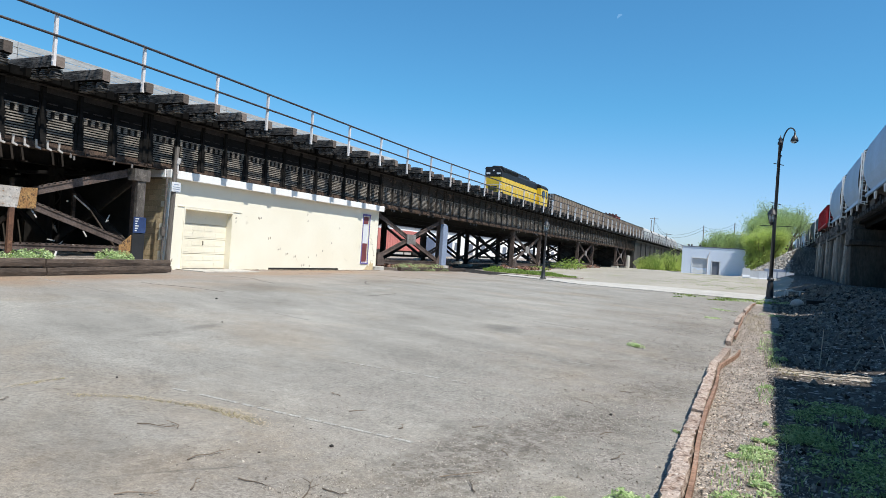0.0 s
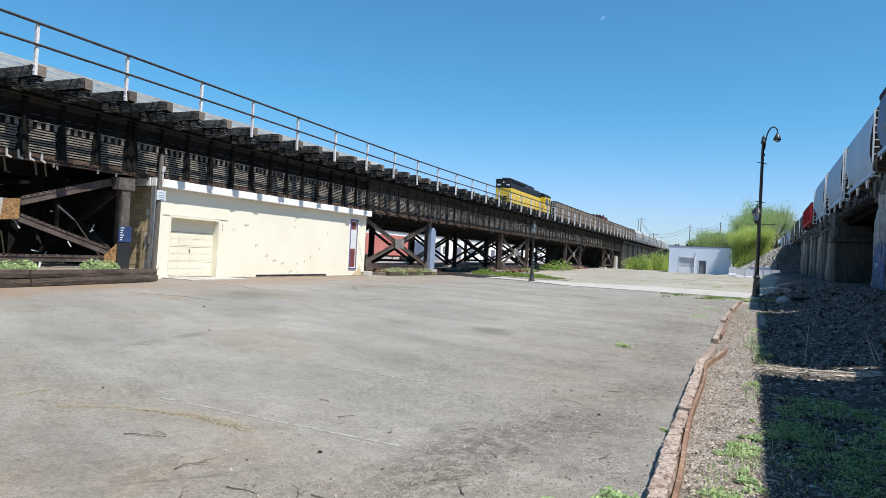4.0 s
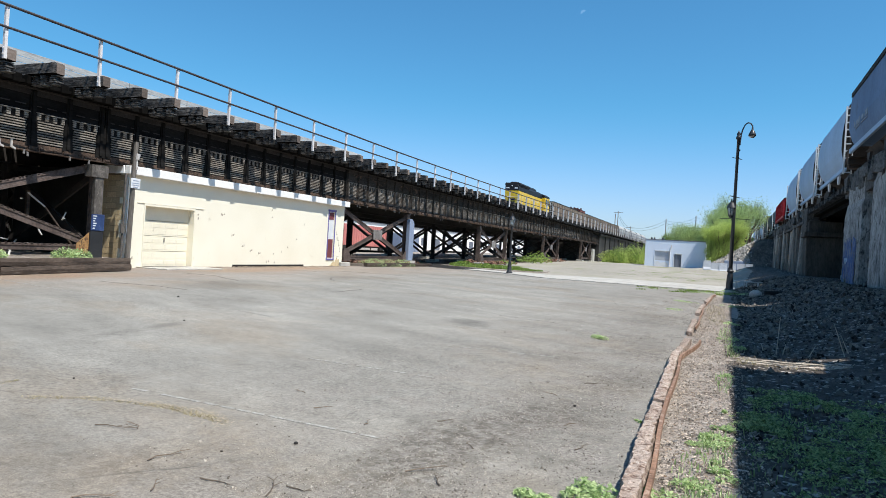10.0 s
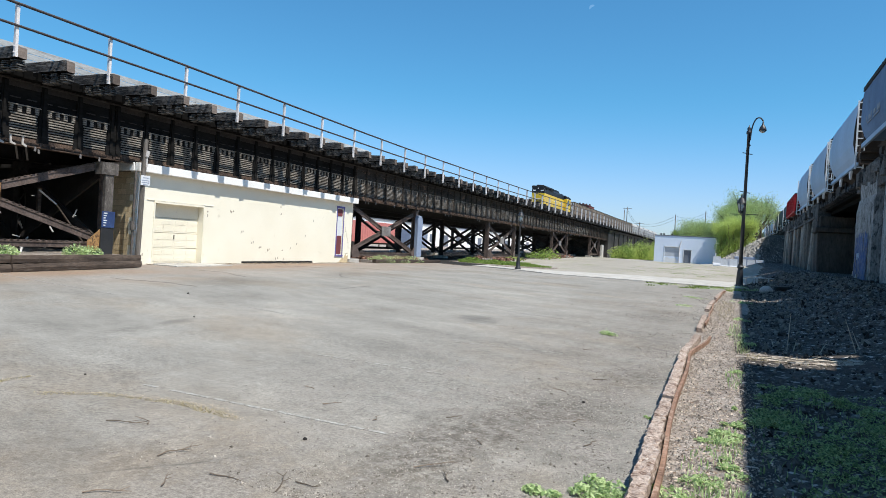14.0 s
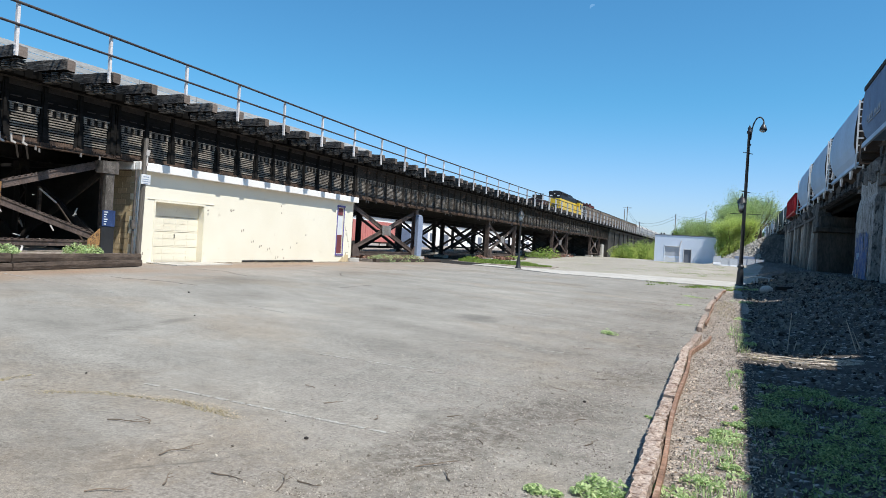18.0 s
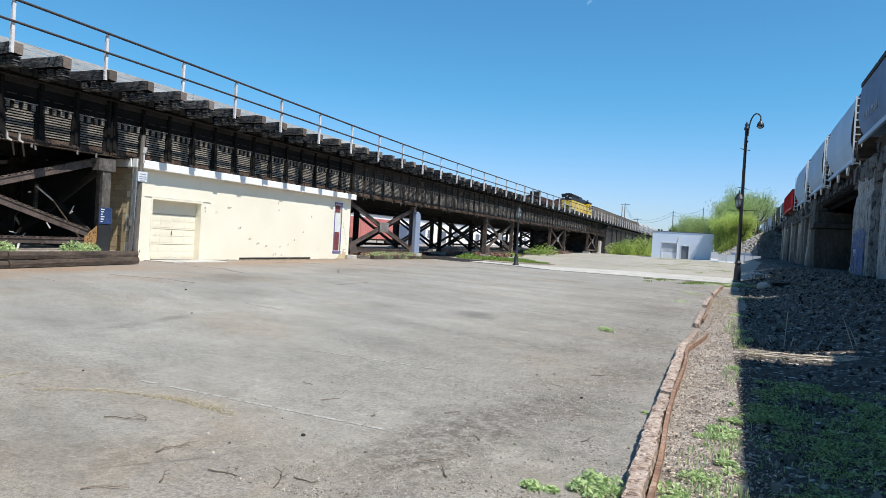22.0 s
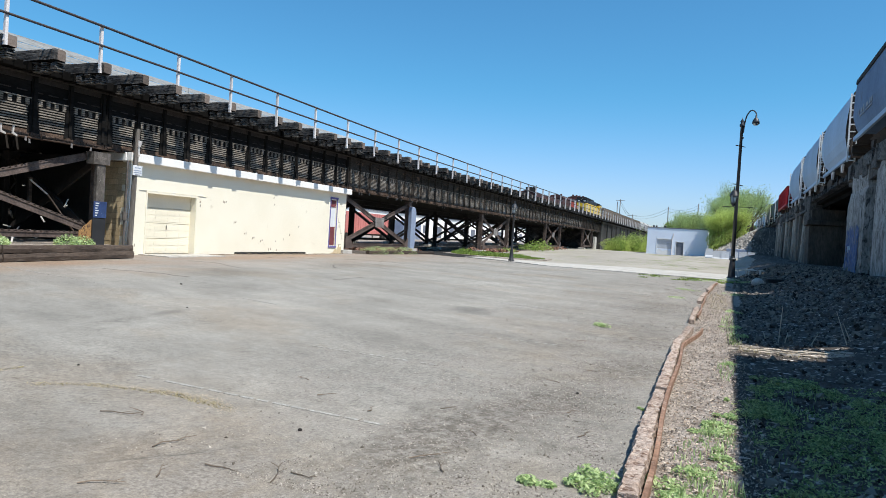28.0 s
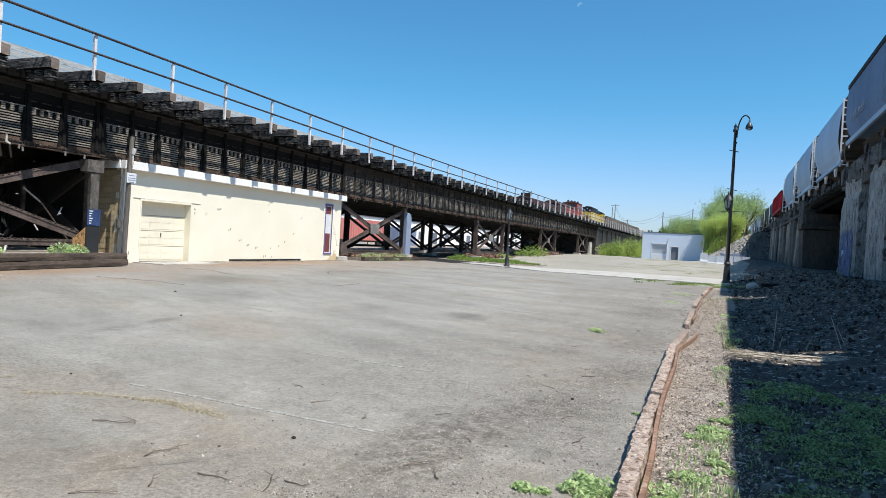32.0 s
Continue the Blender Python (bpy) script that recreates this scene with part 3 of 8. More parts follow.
def prism(bm, pts, axis, lo, hi):
    """A polygon swept along an axis: pts are (x, z) for axis y, (y, z) for axis x, (x, y) for axis z."""
    def at(p, v):
        return {"y": (p[0], v, p[1]), "x": (v, p[0], p[1]), "z": (p[0], p[1], v)}[axis]
    a, b = [bm.verts.new(at(p, lo)) for p in pts], [bm.verts.new(at(p, hi)) for p in pts]
    n = len(pts)
    for k in range(n):
        bm.faces.new((a[k], a[(k + 1) % n], b[(k + 1) % n], b[k]))
    bm.faces.new(a[::-1])
    bm.faces.new(b)


def finish(bm, material, name, bevel=0.0, smooth=False):
    bmesh.ops.recalc_face_normals(bm, faces=bm.faces)
    if bevel:
        edges = [e for e in bm.edges if len(e.link_faces) == 2 and e.calc_face_angle(0) > 0.6]
        bmesh.ops.bevel(bm, geom=edges, offset=bevel, segments=1, affect="EDGES")
    me = bpy.data.meshes.new(name)
    bm.to_mesh(me)
    bm.free()
    for m in (material if isinstance(material, (list, tuple)) else [material]):
        me.materials.append(m)
    if smooth:
        me.shade_smooth()
    return me


def part(name, bm, material, parent, label="", bevel=0.0, smooth=False):
    ob = new(name, finish(bm, material, name, bevel, smooth))
    ob.parent = parent
    if label:
        ob["label"] = label
    return ob


def piece(name, mesh, parent, m):
    ob = new(name, mesh)
    ob.parent = parent
    ob.matrix_basis = m
    return ob


def thing(name, place, label, category, group="", kind="", rz=0.0):
    ob = new(name)
    ob.matrix_basis = pose(*place, 0, 0, rz)
    return tagged(ob, label, category, group, kind)


def solid(name, bm, material, label, category="", group="", kind="", place=(0, 0, 0), bevel=0.0, smooth=False, rz=0.0):
    ob = new(name, finish(bm, material, name, bevel, smooth))
    ob.matrix_basis = pose(*place, 0, 0, rz)
    return tagged(ob, label, category, group, kind)


def BM():
    return bmesh.new()


def ss(a, b, v):
    v = min(1.0, max(0.0, (v - a) / (b - a)))
    return v * v * (3 - 2 * v)


def mesh_from(name, verts, faces, material):
    me = bpy.data.meshes.new(name)
    me.from_pydata(verts, [], faces)
    me.materials.append(material)
    return me


# ---- ground ----
def right_line(y):
    return 5.25 + 0.017 * y


def gh(x, y):
    """Height of the ground: level lot, a slow rise in the distance, the bank on the right, the stone embankment far off."""
    z = 0.5 * ss(50, 100, y)
    bank = 0.85 * ss(0.9, 4.6, x) * (1 - ss(90, 97, y)) * (0.4 + 0.6 * ss(5, 16, y))
    rough = 0.10 * noise.noise((x * 0.9, y * 0.5, 0)) + 0.04 * noise.noise((x * 3, y * 3, 4))
    z += bank + rough * ss(0.5, 2.0, x) * (1 - ss(20, 60, x))
    slope = 5.2 - max(0.0, right_line(y) - 1.2 - x) * 0.62 - max(0.0, x - right_line(y) - 6) * 0.8
    k = ss(98, 103, y) * (1 - ss(250, 300, y))
    return max(z, z + (slope - z) * k) if slope > z else z


def ground_sheet():
    xs = [-1500, -400, -120, -70, -45, -36, -31, -27, -23, -19.5, -17, -14, -11, -8, -5, -3, -1.5] + [-0.75 + 0.25 * i for i in range(34)] + [8.5, 9.5, 11, 13, 16, 20, 30, 60, 150, 500, 1500]
    ys = [-1500, -400, -100, -40, -15, -4, 0, 2] + [3 + 0.3 * i for i in range(58)] + [21 + i * 1.5 for i in range(60)] + [115, 120, 130, 140, 155, 170, 190, 210, 230, 260, 300, 400, 700, 1500]
    verts = [(x, y, gh(x, y) - 0.012) for y in ys for x in xs]
    nx = len(xs)
    faces, slots = [], []
    for j in range(len(ys) - 1):
        for i in range(nx - 1):
            faces.append((j * nx + i, j * nx + i + 1, (j + 1) * nx + i + 1, (j + 1) * nx + i))
            cx, cy = (xs[i] + xs[i + 1]) / 2, (ys[j] + ys[j + 1]) / 2
            # Dark slot follows the viaduct's shadow edge and the shade under the trestle.
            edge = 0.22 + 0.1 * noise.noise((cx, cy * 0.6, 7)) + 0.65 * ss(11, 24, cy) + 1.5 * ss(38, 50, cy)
            # Pale soil fills the strip of sun between the car shadows, brightening it.
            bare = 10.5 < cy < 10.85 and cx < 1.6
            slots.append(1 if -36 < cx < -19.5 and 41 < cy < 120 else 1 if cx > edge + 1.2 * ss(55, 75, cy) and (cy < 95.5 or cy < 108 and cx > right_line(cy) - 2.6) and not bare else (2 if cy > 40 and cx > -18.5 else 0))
    me = bpy.data.meshes.new("ground")
    me.from_pydata(verts, [], faces)
    for m in (SOIL, CINDERSHADE, GRAVEL):
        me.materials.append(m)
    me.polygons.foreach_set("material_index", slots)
    me.shade_smooth()
    return tagged(new("ground", me), "bare soil, pale gravel, and cinders that also stand for deep shade", "ground", kind="structure")


ground_sheet()

bm = BM()
prism(bm, [(-19.2, -25), (-0.37, -25), (-0.4, 4.4), (-0.43, 5.7), (-0.44, 7.8), (-0.465, 10), (-0.4, 11.6), (-0.39, 14.2), (-0.37, 19.8), (-0.25, 24.5), (-0.02, 31), (0.2, 36), (-8.6, 36.6), (-12, 39.4), (-18, 42.4), (-18.6, 34), (-19.2, 33)], "z", -0.08, 0.0)
lot = solid("parking_lot", bm, ASPHALT, "old pale cracked asphalt lot", "ground", kind="structure")

bm = BM()
prism(bm, [(-15.3, 41.4), (-12.2, 39.8), (-8.7, 36.75), (0.9, 36.1), (1.3, 44.4), (-5, 45.0), (-10, 42.2), (-15.2, 43.85)], "z", -0.06, 0.03)
solid("pavement", bm, CONCRETE, "strip of bleached pale concrete pavement", "pavement", kind="structure")

bm = BM()
prism(bm, [(-19.1, 46.75), (-17.6, 45.6), (-15.1, 44.0), (-13.8, 44.2), (-11, 46.5), (-11.4, 49.5), (-13, 52), (-19, 52)], "z", -0.05, 0.06)
verge = solid("grass_verge", bm, SOIL, "low soil verge under the grass", "verge", kind="structure")

# faded bay lines on the asphalt
line_bm = BM()
for (xa, ya), (xb, yb) in (((-4.3, 6.69), (-2.66, 6.6)), ((-4.6, 4.42), (-2.13, 4.31)), ((-4.17, 11.14), (-3.58, 11.35)), ((-4.21, 13.87), (-2.91, 13.46)), ((-3.43, 8.86), (-1.9, 8.98)), ((-2.3, 18.5), (-1.3, 21.5)), ((-16.04, 10.82), (-11.04, 9.7)), ((-8.0, 10.0), (-7.0, 9.7))):
    for k in range(15):
        if random.random() < 0.88:
            u, w = k / 15, (k + random.uniform(0.6, 1.0)) / 15
            dx, dy = (xb - xa), (yb - ya)
            nx, ny = -dy / math.hypot(dx, dy) * 0.02, dx / math.hypot(dx, dy) * 0.02
            prism(line_bm, [(xa + dx * u - nx, ya + dy * u - ny), (xa + dx * w - nx, ya + dy * w - ny), (xa + dx * w + nx, ya + dy * w + ny), (xa + dx * u + nx, ya + dy * u + ny)], "z", -0.01, 0.004)
solid("bay_marking", line_bm, surface("worn_line_paint", (0.44, 0.43, 0.4), (0.31, 0.3, 0.275), 0.85, 0, 9.0, 60, 0.9, 0, 0, dirt=(0.26, 0.25, 0.225), dirt_range=(0.45, 0.55)), "worn pale parking line paint", "marking", kind="structure")

# ---- left trestle ----
TOWERS = ((-15.5, -7.7), (7.7, 16.35), (32.2, 40.65), (55.6, 63.6), (79.3, 87.3), (103.6, 111.6))
COLX = (-19.3, -23.6, -27.9, -32.2)
LAST = 345
trestle = thing("railway_trestle", (0, 0, 0), "old black steel railway trestle with timber ties", "trestle", kind="structure")


def laced_column(h):
    bm = BM()
    for s in (-1, 1):
        box(bm, -0.2, 0.2, s * 0.12 - 0.01, s * 0.12 + 0.01, 0, h)
        for q in (-1, 1):
            box(bm, q * 0.2 - 0.05, q * 0.2 + 0.05, s * 0.12 - 0.018, s * 0.12 + 0.018, 0, h)
    n = int(h / 0.34)
    for q in (-1, 1):
        for k in range(n):
            a, b = (-0.12, 0.12) if k % 2 else (0.12, -0.12)
            beam(bm, (q * 0.25, a, k * h / n), (q * 0.25, b, (k + 1) * h / n), 0.055, 0.012, (1, 0, 0))
    box(bm, -0.34, 0.34, -0.34, 0.34, 0, 0.05)
    box(bm, -0.27, 0.27, -0.2, 0.2, h - 0.3, h)
    return bm


def laced_brace(bm, a, b, w=0.18):
    """Two angle irons on a narrow plate, with bolt heads along the upper edge."""
    a, b = Vector(a), Vector(b)
    d = (b - a).normalized()
    side = Vector((1, 0, 0)) if abs(d.x) < 0.5 else Vector((0, 1, 0))
    up = side.cross(d).normalized()
    for s in (-1, 1):
        beam(bm, a + up * s * w / 2, b + up * s * w / 2, 0.07, 0.045, side)
    beam(bm, a - side * 0.01, b - side * 0.01, 0.016, w, side.cross(d))
    for k in range(int((b - a).length / 0.2)):
        p = a.lerp(b, (k + 0.5) * 0.2 / (b - a).length)
        beam(bm, p + up * (w / 2 + 0.02) - d * 0.035, p + up * (w / 2 + 0.02) + d * 0.035, 0.05, 0.045, side)


# One column in two tones: paler for the daylit front row, darker for shaded rows.
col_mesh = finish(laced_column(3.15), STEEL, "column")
lit_front_mesh = finish(laced_column(3.15), BRACE, "column")
bm = BM()
prism(bm, [(-0.5, -0.5), (0.5, -0.5), (0.5, 0.5), (-0.5, 0.5)], "z", -0.3, 0.22)
foot_mesh = finish(bm, CONCRETE, "footing", 0.03)
for ya, yb in TOWERS:
    for y in (ya, yb):
        z = gh(-19.3, y)
        for x in COLX:
            piece("column", lit_front_mesh if x == COLX[0] else col_mesh, trestle, pose(x, y, 0.22 + z) @ Matrix.Diagonal((1, 1, (3.42 - 0.22 - z) / 3.15, 1)) @ Matrix.Diagonal((0.62, 1, 1, 1)))
            piece("footing", foot_mesh, trestle, pose(x, y, z))
    ym, z = (ya + yb) / 2, gh(-19.3, ya) + (0.17 if ya == 7.7 else 0.0)
    for x in (COLX[0], COLX[3]):
        for p, q in (((ya + 0.2, 3.15 + z), (yb - 0.2, 0.65 + z)), ((ya + 0.2, 0.65 + z), (yb - 0.2, 3.15 + z))):
            bm = BM()
            laced_brace(bm, (x, p[0], p[1]), (x, q[0], q[1]))
            # Front bracing takes the paler daylit steel, the rear row the dark shaded one.
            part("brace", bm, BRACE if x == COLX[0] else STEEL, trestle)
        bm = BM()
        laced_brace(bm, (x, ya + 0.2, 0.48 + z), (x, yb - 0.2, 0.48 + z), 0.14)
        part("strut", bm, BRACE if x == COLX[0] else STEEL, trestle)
        bm = BM()
        zc = 1.9 + z
        prism(bm, [(ym - 0.56, zc - 0.32), (ym + 0.56, zc - 0.32), (ym + 0.56, zc + 0.28), (ym - 0.56, zc + 0.28)], "x", x + 0.12, x + 0.15)
        for i in range(6):
            for j in range(3):
                tube(bm, (x + 0.15, ym - 0.47 + i * 0.188, zc - 0.24 + j * 0.22), (x + 0.165, ym - 0.47 + i * 0.188, zc - 0.24 + j * 0.22), 0.028, 0.02, 6)
        if ya == 7.7 and x == COLX[0]:
            pb = BM()
            prism(pb, [(ym + 0.12, zc - 0.34), (ym + 0.66, zc - 0.3), (ym + 0.68, zc + 0.3), (ym + 0.2, zc + 0.27)], "x", x + 0.167, x + 0.18)
            part("rusted_cover_plate", pb, ORANGE, trestle, "orange rusted bolt plate")
            pb = BM()
            beam(pb, (x + 0.1, ym, 0.35), (x + 0.1, ym, zc - 0.3), 0.14, 0.1, (1, 0, 0))
            part("centre_post", pb, RUST, trestle, "rusted centre post")
        part("gusset_plate", bm, (PALEPLATE if ya == 7.7 else GUSSET) if x == COLX[0] else STEEL, trestle, "bolted centre gusset plate with ochre rust")
        bm = BM()
        for y in (ya + 0.28, yb - 0.28):
            s = 1 if y < ym else -1
            prism(bm, [(y - s * 0.2, 0.3 + z), (y + s * 0.55, 0.3 + z), (y + s * 0.55, 0.62 + z), (y + s * 0.1, 1.0 + z), (y - s * 0.2, 1.0 + z)], "x", x + 0.26, x + 0.28)
        part("foot_gusset", bm, ORANGE if ya == 7.7 else BRACE, trestle, "rusted foot gusset plates")
    for y in (ya, yb):
        for xa, xb in zip(COLX, COLX[1:]):
            bm = BM()
            beam(bm, (xa - 0.2, y + 0.06, 3.1), (xb + 0.2, y + 0.06, 0.6 + z), 0.1, 0.2)
            beam(bm, (xa - 0.2, y - 0.06, 0.6 + z), (xb + 0.2, y - 0.06, 3.1), 0.1, 0.2)
            part("cross_brace", bm, STEEL, trestle)

# plate girders, span by span
joints = [-22.0] + [y for t in TOWERS for y in t] + [118.5]
stiff_bm = BM()
box(stiff_bm, 0, 0.085, -0.05, 0.05, 3.72, 5.3)
prism(stiff_bm, [(-0.19, 3.66), (0.19, 3.66), (0.1, 4.7), (0.09, 5.33), (-0.09, 5.33), (-0.1, 4.7)], "x", 0.0, 0.045)
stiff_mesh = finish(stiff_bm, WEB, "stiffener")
# Far stiffeners share the paler, lit web colour.
lit_stiff_mesh = stiff_mesh.copy()
lit_stiff_mesh.materials[0] = LITWEB
hanger_bm = BM()
prism(hanger_bm, [(-0.03, 3.4), (0.025, 3.385), (0.03, 3.5), (-0.015, 3.53)], "x", 0.02, 0.05)
hanger_mesh = finish(hanger_bm, GUSSET, "hanger_lug")
hook_bm = BM()
prism(hook_bm, [(-0.03, 0.02), (0.12, -0.03), (0.13, 0.02), (0.02, 0.07), (0.01, 0.26), (-0.04, 0.26)], "x", 0, 0.04)
hook_mesh = finish(hook_bm, PALEPLATE, "hook")
for ya, yb in zip(joints, joints[1:]):
    bm = BM()
    box(bm, -19.12, -19.09, ya + 0.02, yb - 0.02, 3.5, 5.37)
    girder = part("girder", bm, WEB if yb < 34 else LITWEB, trestle, "sooty riveted plate girder")
    bm = BM()
    box(bm, -19.24, -18.97, ya + 0.02, yb - 0.02, 3.5, 3.53)
    box(bm, -19.088, -19.06, ya + 0.02, yb - 0.02, 3.531, 3.74)
    y = ya + 0.1
    while y < yb - 0.3:
        l = random.uniform(0.1, 0.3)
        box(bm, -19.06, -19.02 + random.uniform(-0.02, 0.025), y, y + l * 0.9, 3.54 + random.uniform(0, 0.03), 3.6 + random.uniform(0, 0.09), jig=0.02)
        y += l
    for k in range(int((yb - ya) / 0.16)):
        tube(bm, (-19.06, ya + 0.1 + k * 0.16, 3.62), (-19.043, ya + 0.1 + k * 0.16, 3.62), 0.022, 0.014, 5)
    part("bottom_flange", bm, FLANGE, girder, "rust-streaked bottom flange with rivets")
    bm = BM()
    box(bm, -19.27, -18.94, ya + 0.02, yb - 0.02, 5.34, 5.375)
    box(bm, -19.088, -19.06, ya + 0.02, yb - 0.02, 5.18, 5.339)
    for k in range(int((yb - ya) / 0.16)):
        tube(bm, (-19.06, ya + 0.1 + k * 0.16, 5.26), (-19.043, ya + 0.1 + k * 0.16, 5.26), 0.022, 0.014, 5)
    part("top_flange", bm, STEEL, girder)
    n = max(2, round((yb - ya) / 1.25))
    pitch = (yb - ya - 0.24) / n
    for k in range(n + 1):
        piece("stiffener", stiff_mesh if yb < 34 else lit_stiff_mesh, girder, pose(-19.088, ya + 0.12 + k * pitch, 0))
    # Slats and top strip imitate sun falling through the walkway onto the web.
    for k in range(n):
        if -4 < ya + k * pitch < 100:
            bm = BM()
            y0 = ya + 0.12 + (k + 0.5) * pitch
            w = pitch / 2 - 0.15
            for c in range(9):
                cut = random.uniform(0.0, 0.06)
                z = 3.78 + 0.077 * c
                prism(bm, [(-19.089, z), (-19.05, z + 0.003), (-19.056, z + 0.038), (-19.089, z + 0.041)], "y", y0 - w + cut, y0 + w - cut)
            for q in (-0.88, -0.3, 0.3, 0.88):
                for c in range(3):
                    box(bm, -19.089, -19.05, y0 + q * w - w * 0.13, y0 + q * w + w * 0.13, 4.475 + 0.062 * c, 4.52 + 0.062 * c)
            part("louvre_panel", bm, SUNSTRIPE if y0 < 33 else FARSTRIPE, girder, "slats standing in for stripes of sunlight on the web")
            bm = BM()
            box(bm, -19.089, -19.03, y0 - w - 0.06, y0 + w + 0.06, 4.661, 4.688)
            part("ledge", bm, SUNSTRIPE, girder, "pale strip standing in for the top line of sunlight")
    bm = BM()
    for k in range(int((yb - ya) * 2)):
        y = ya + 0.25 + k * 0.5
        x = -19.07
        box(bm, x - 0.018, x + 0.006, y - 0.16, y + 0.16, 4.86, 4.89)
    for x in COLX[1:]:
        box(bm, x - 0.02, x + 0.02, ya + 0.02, yb - 0.02, 3.5, 4.92)
        box(bm, x - 0.18, x + 0.18, ya + 0.02, yb - 0.02, 3.46, 3.499)
    k, y = 0, ya + 1.2
    while y < yb - 0.5:
        for xa, xb in zip((-19.15, -23.65, -27.95), (-23.55, -27.85, -32.15)):
            box(bm, xb + 0.06, xa - 0.06, y - 0.12, y + 0.12, 4.3, 4.9)
        y += 2.4
    part("inner_girder", bm, STEEL, trestle)
    if ya == 7.7:
        for k in range(7):
            piece("hook", hook_mesh, girder, pose(-18.93, 11.08 + 0.34 * k, 3.5, random.uniform(-6, 6)))
    n = int((yb - ya) / 0.42)
    for k in range(n):
        if random.random() < (0.6 if ya < 30 else 0.35) and not 16.0 < ya + 0.3 + k * 0.42 < 33.4:
            piece("hanger_lug", hanger_mesh, girder, pose(-18.99, ya + 0.3 + k * 0.42 + random.uniform(-0.05, 0.05), 0, random.uniform(-12, 12)))

# decks: short walkway ties, the two track decks behind them
verts, faces = [], []


def add_box(x0, x1, y0, y1, z0, z1):
    b = len(verts)
    verts.extend((x, y, z) for x in (x0, x1) for y in (y0, y1) for z in (z0, z1))
    faces.extend(tuple(b + i for i in f) for f in ((0, 1, 3, 2), (4, 6, 7, 5), (0, 4, 5, 1), (2, 3, 7, 6), (0, 2, 6, 4), (1, 5, 7, 3)))


y = -22.0
while y < LAST:
    add_box(-24.2, -18.56 + random.uniform(-0.09, 0.07), y, y + 0.25, 5.38, 5.62)
    add_box(-28.3, -24.6, y, y + 0.26, 5.9, 6.16)
    add_box(-32.2, -28.4, y, y + 0.26, 5.9, 6.16)
    y += 0.375
add_box(-24.2, -18.67, -22, 2.0, 5.4, 5.5)
add_box(-24.2, -18.67, 17.75, LAST, 5.4, 5.5)
add_box(-19.2, -18.67, 2.0, 17.75, 5.4, 5.5)
# Gaps left at random so that sun dapples fall into the near bay.
rng = random.Random(88)
for i in range(42):
    for j in range(6):
        if rng.random() > 0.4:
            add_box(-24.2 + j * 0.8333, -24.2 + (j + 1) * 0.8333, 2.0 + i * 0.375, 2.0 + (i + 1) * 0.375, 5.4, 5.5)
# Deck ties in the same near-black: their shade is in the colour.
ob = new("deck_tie", mesh_from("deck_tie", verts, faces, SHADEBLACK))
ob.parent = trestle
tagged(ob, "close-set timber deck ties", kind="stuff")
bm = BM()
for xc, zr in ((-26.5, 6.16), (-30.3, 6.16)):
    for s in (-0.75, 0.75):
        box(bm, xc + s - 0.07, xc + s + 0.07, -22, LAST, zr, zr + 0.03)
        box(bm, xc + s - 0.012, xc + s + 0.012, -22, LAST, zr + 0.03, zr + 0.14)
        box(bm, xc + s - 0.037, xc + s + 0.037, -22, LAST, zr + 0.14, zr + 0.18)
part("track_rail", bm, RUST, trestle, "worn steel track rails")
bm = BM()
for x in (-25.7, -27.3, -29.5, -31.1):
    box(bm, x - 0.2, x + 0.2, -22, LAST, 4.93, 5.89)
part("deck_stringer", bm, STEEL, trestle)

tie_meshes = []
for k in range(4):
    tie_bm = BM()
    rt = random.Random(300 + k)
    rings = []
    for x in (-4.3, -1.6, -1.1, -0.7, -0.35, -0.1, 0.0):
        c = 0.02 if x > -0.05 else 0.0
        rings.append([tie_bm.verts.new((x, y + rt.uniform(-0.014, 0.014), z + rt.uniform(-0.016, 0.012))) for y, z in ((-0.15 + c, 0.02 + c), (-0.06, c), (0.15 - c, 0.0 + c), (0.15 - c, 0.33 - c), (0.04, 0.335 - c), (-0.13 + c, 0.335 - c), (-0.15 + c, 0.31 - c))])
    for p, q in zip(rings, rings[1:]):
        for i in range(7):
            tie_bm.faces.new((p[i], p[(i + 1) % 7], q[(i + 1) % 7], q[i]))
    tie_bm.faces.new(rings[0][::-1])
    tie_bm.faces.new(rings[-1]).material_index = 1
    tie_bm.normal_update()
    # Undersides get the near-black, so shade is painted on the ties.
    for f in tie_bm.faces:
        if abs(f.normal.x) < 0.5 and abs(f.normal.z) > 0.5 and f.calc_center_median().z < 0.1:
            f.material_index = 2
    tie_meshes.append(finish(tie_bm, [TIE, TIE_END, SHADEBLACK], "tie"))
stack_meshes = []
for k in range(3):
    bm = BM()
    rt = random.Random(320 + k)
    for j in range(5):
        e = rt.uniform(-0.06, 0.03)
        box(bm, -0.24, 0.0 + e, -0.12 + rt.uniform(-0.04, 0.02), 0.12 + rt.uniform(-0.02, 0.03), -0.058 * (j + 1) + 0.01, -0.058 * j - 0.014)
        box(bm, -0.2, -0.08, -0.06, 0.06, -0.058 * j - 0.0139, -0.058 * j + 0.0099)
    stack_meshes.append(finish(bm, PACKING, "packing_stack"))
post_bm = BM()
box(post_bm, -0.042, 0.042, -0.01, 0.01, 0.0, 1.42)
box(post_bm, 0.026, 0.043, 0.01, 0.07, 0.0, 1.42)
for z in (0.12, 0.28):
    tube(post_bm, (0.0, -0.012, z), (0.0, -0.035, z), 0.022, 0.022, 6)
post_mesh = finish(post_bm, GALV, "handrail_post")
bm = BM()
box(bm, -0.075, 0.075, -0.02, 0.02, 0.0, 1.42)
wide_post_mesh = finish(bm, GALV, "handrail_post")
EDGE = -17.5
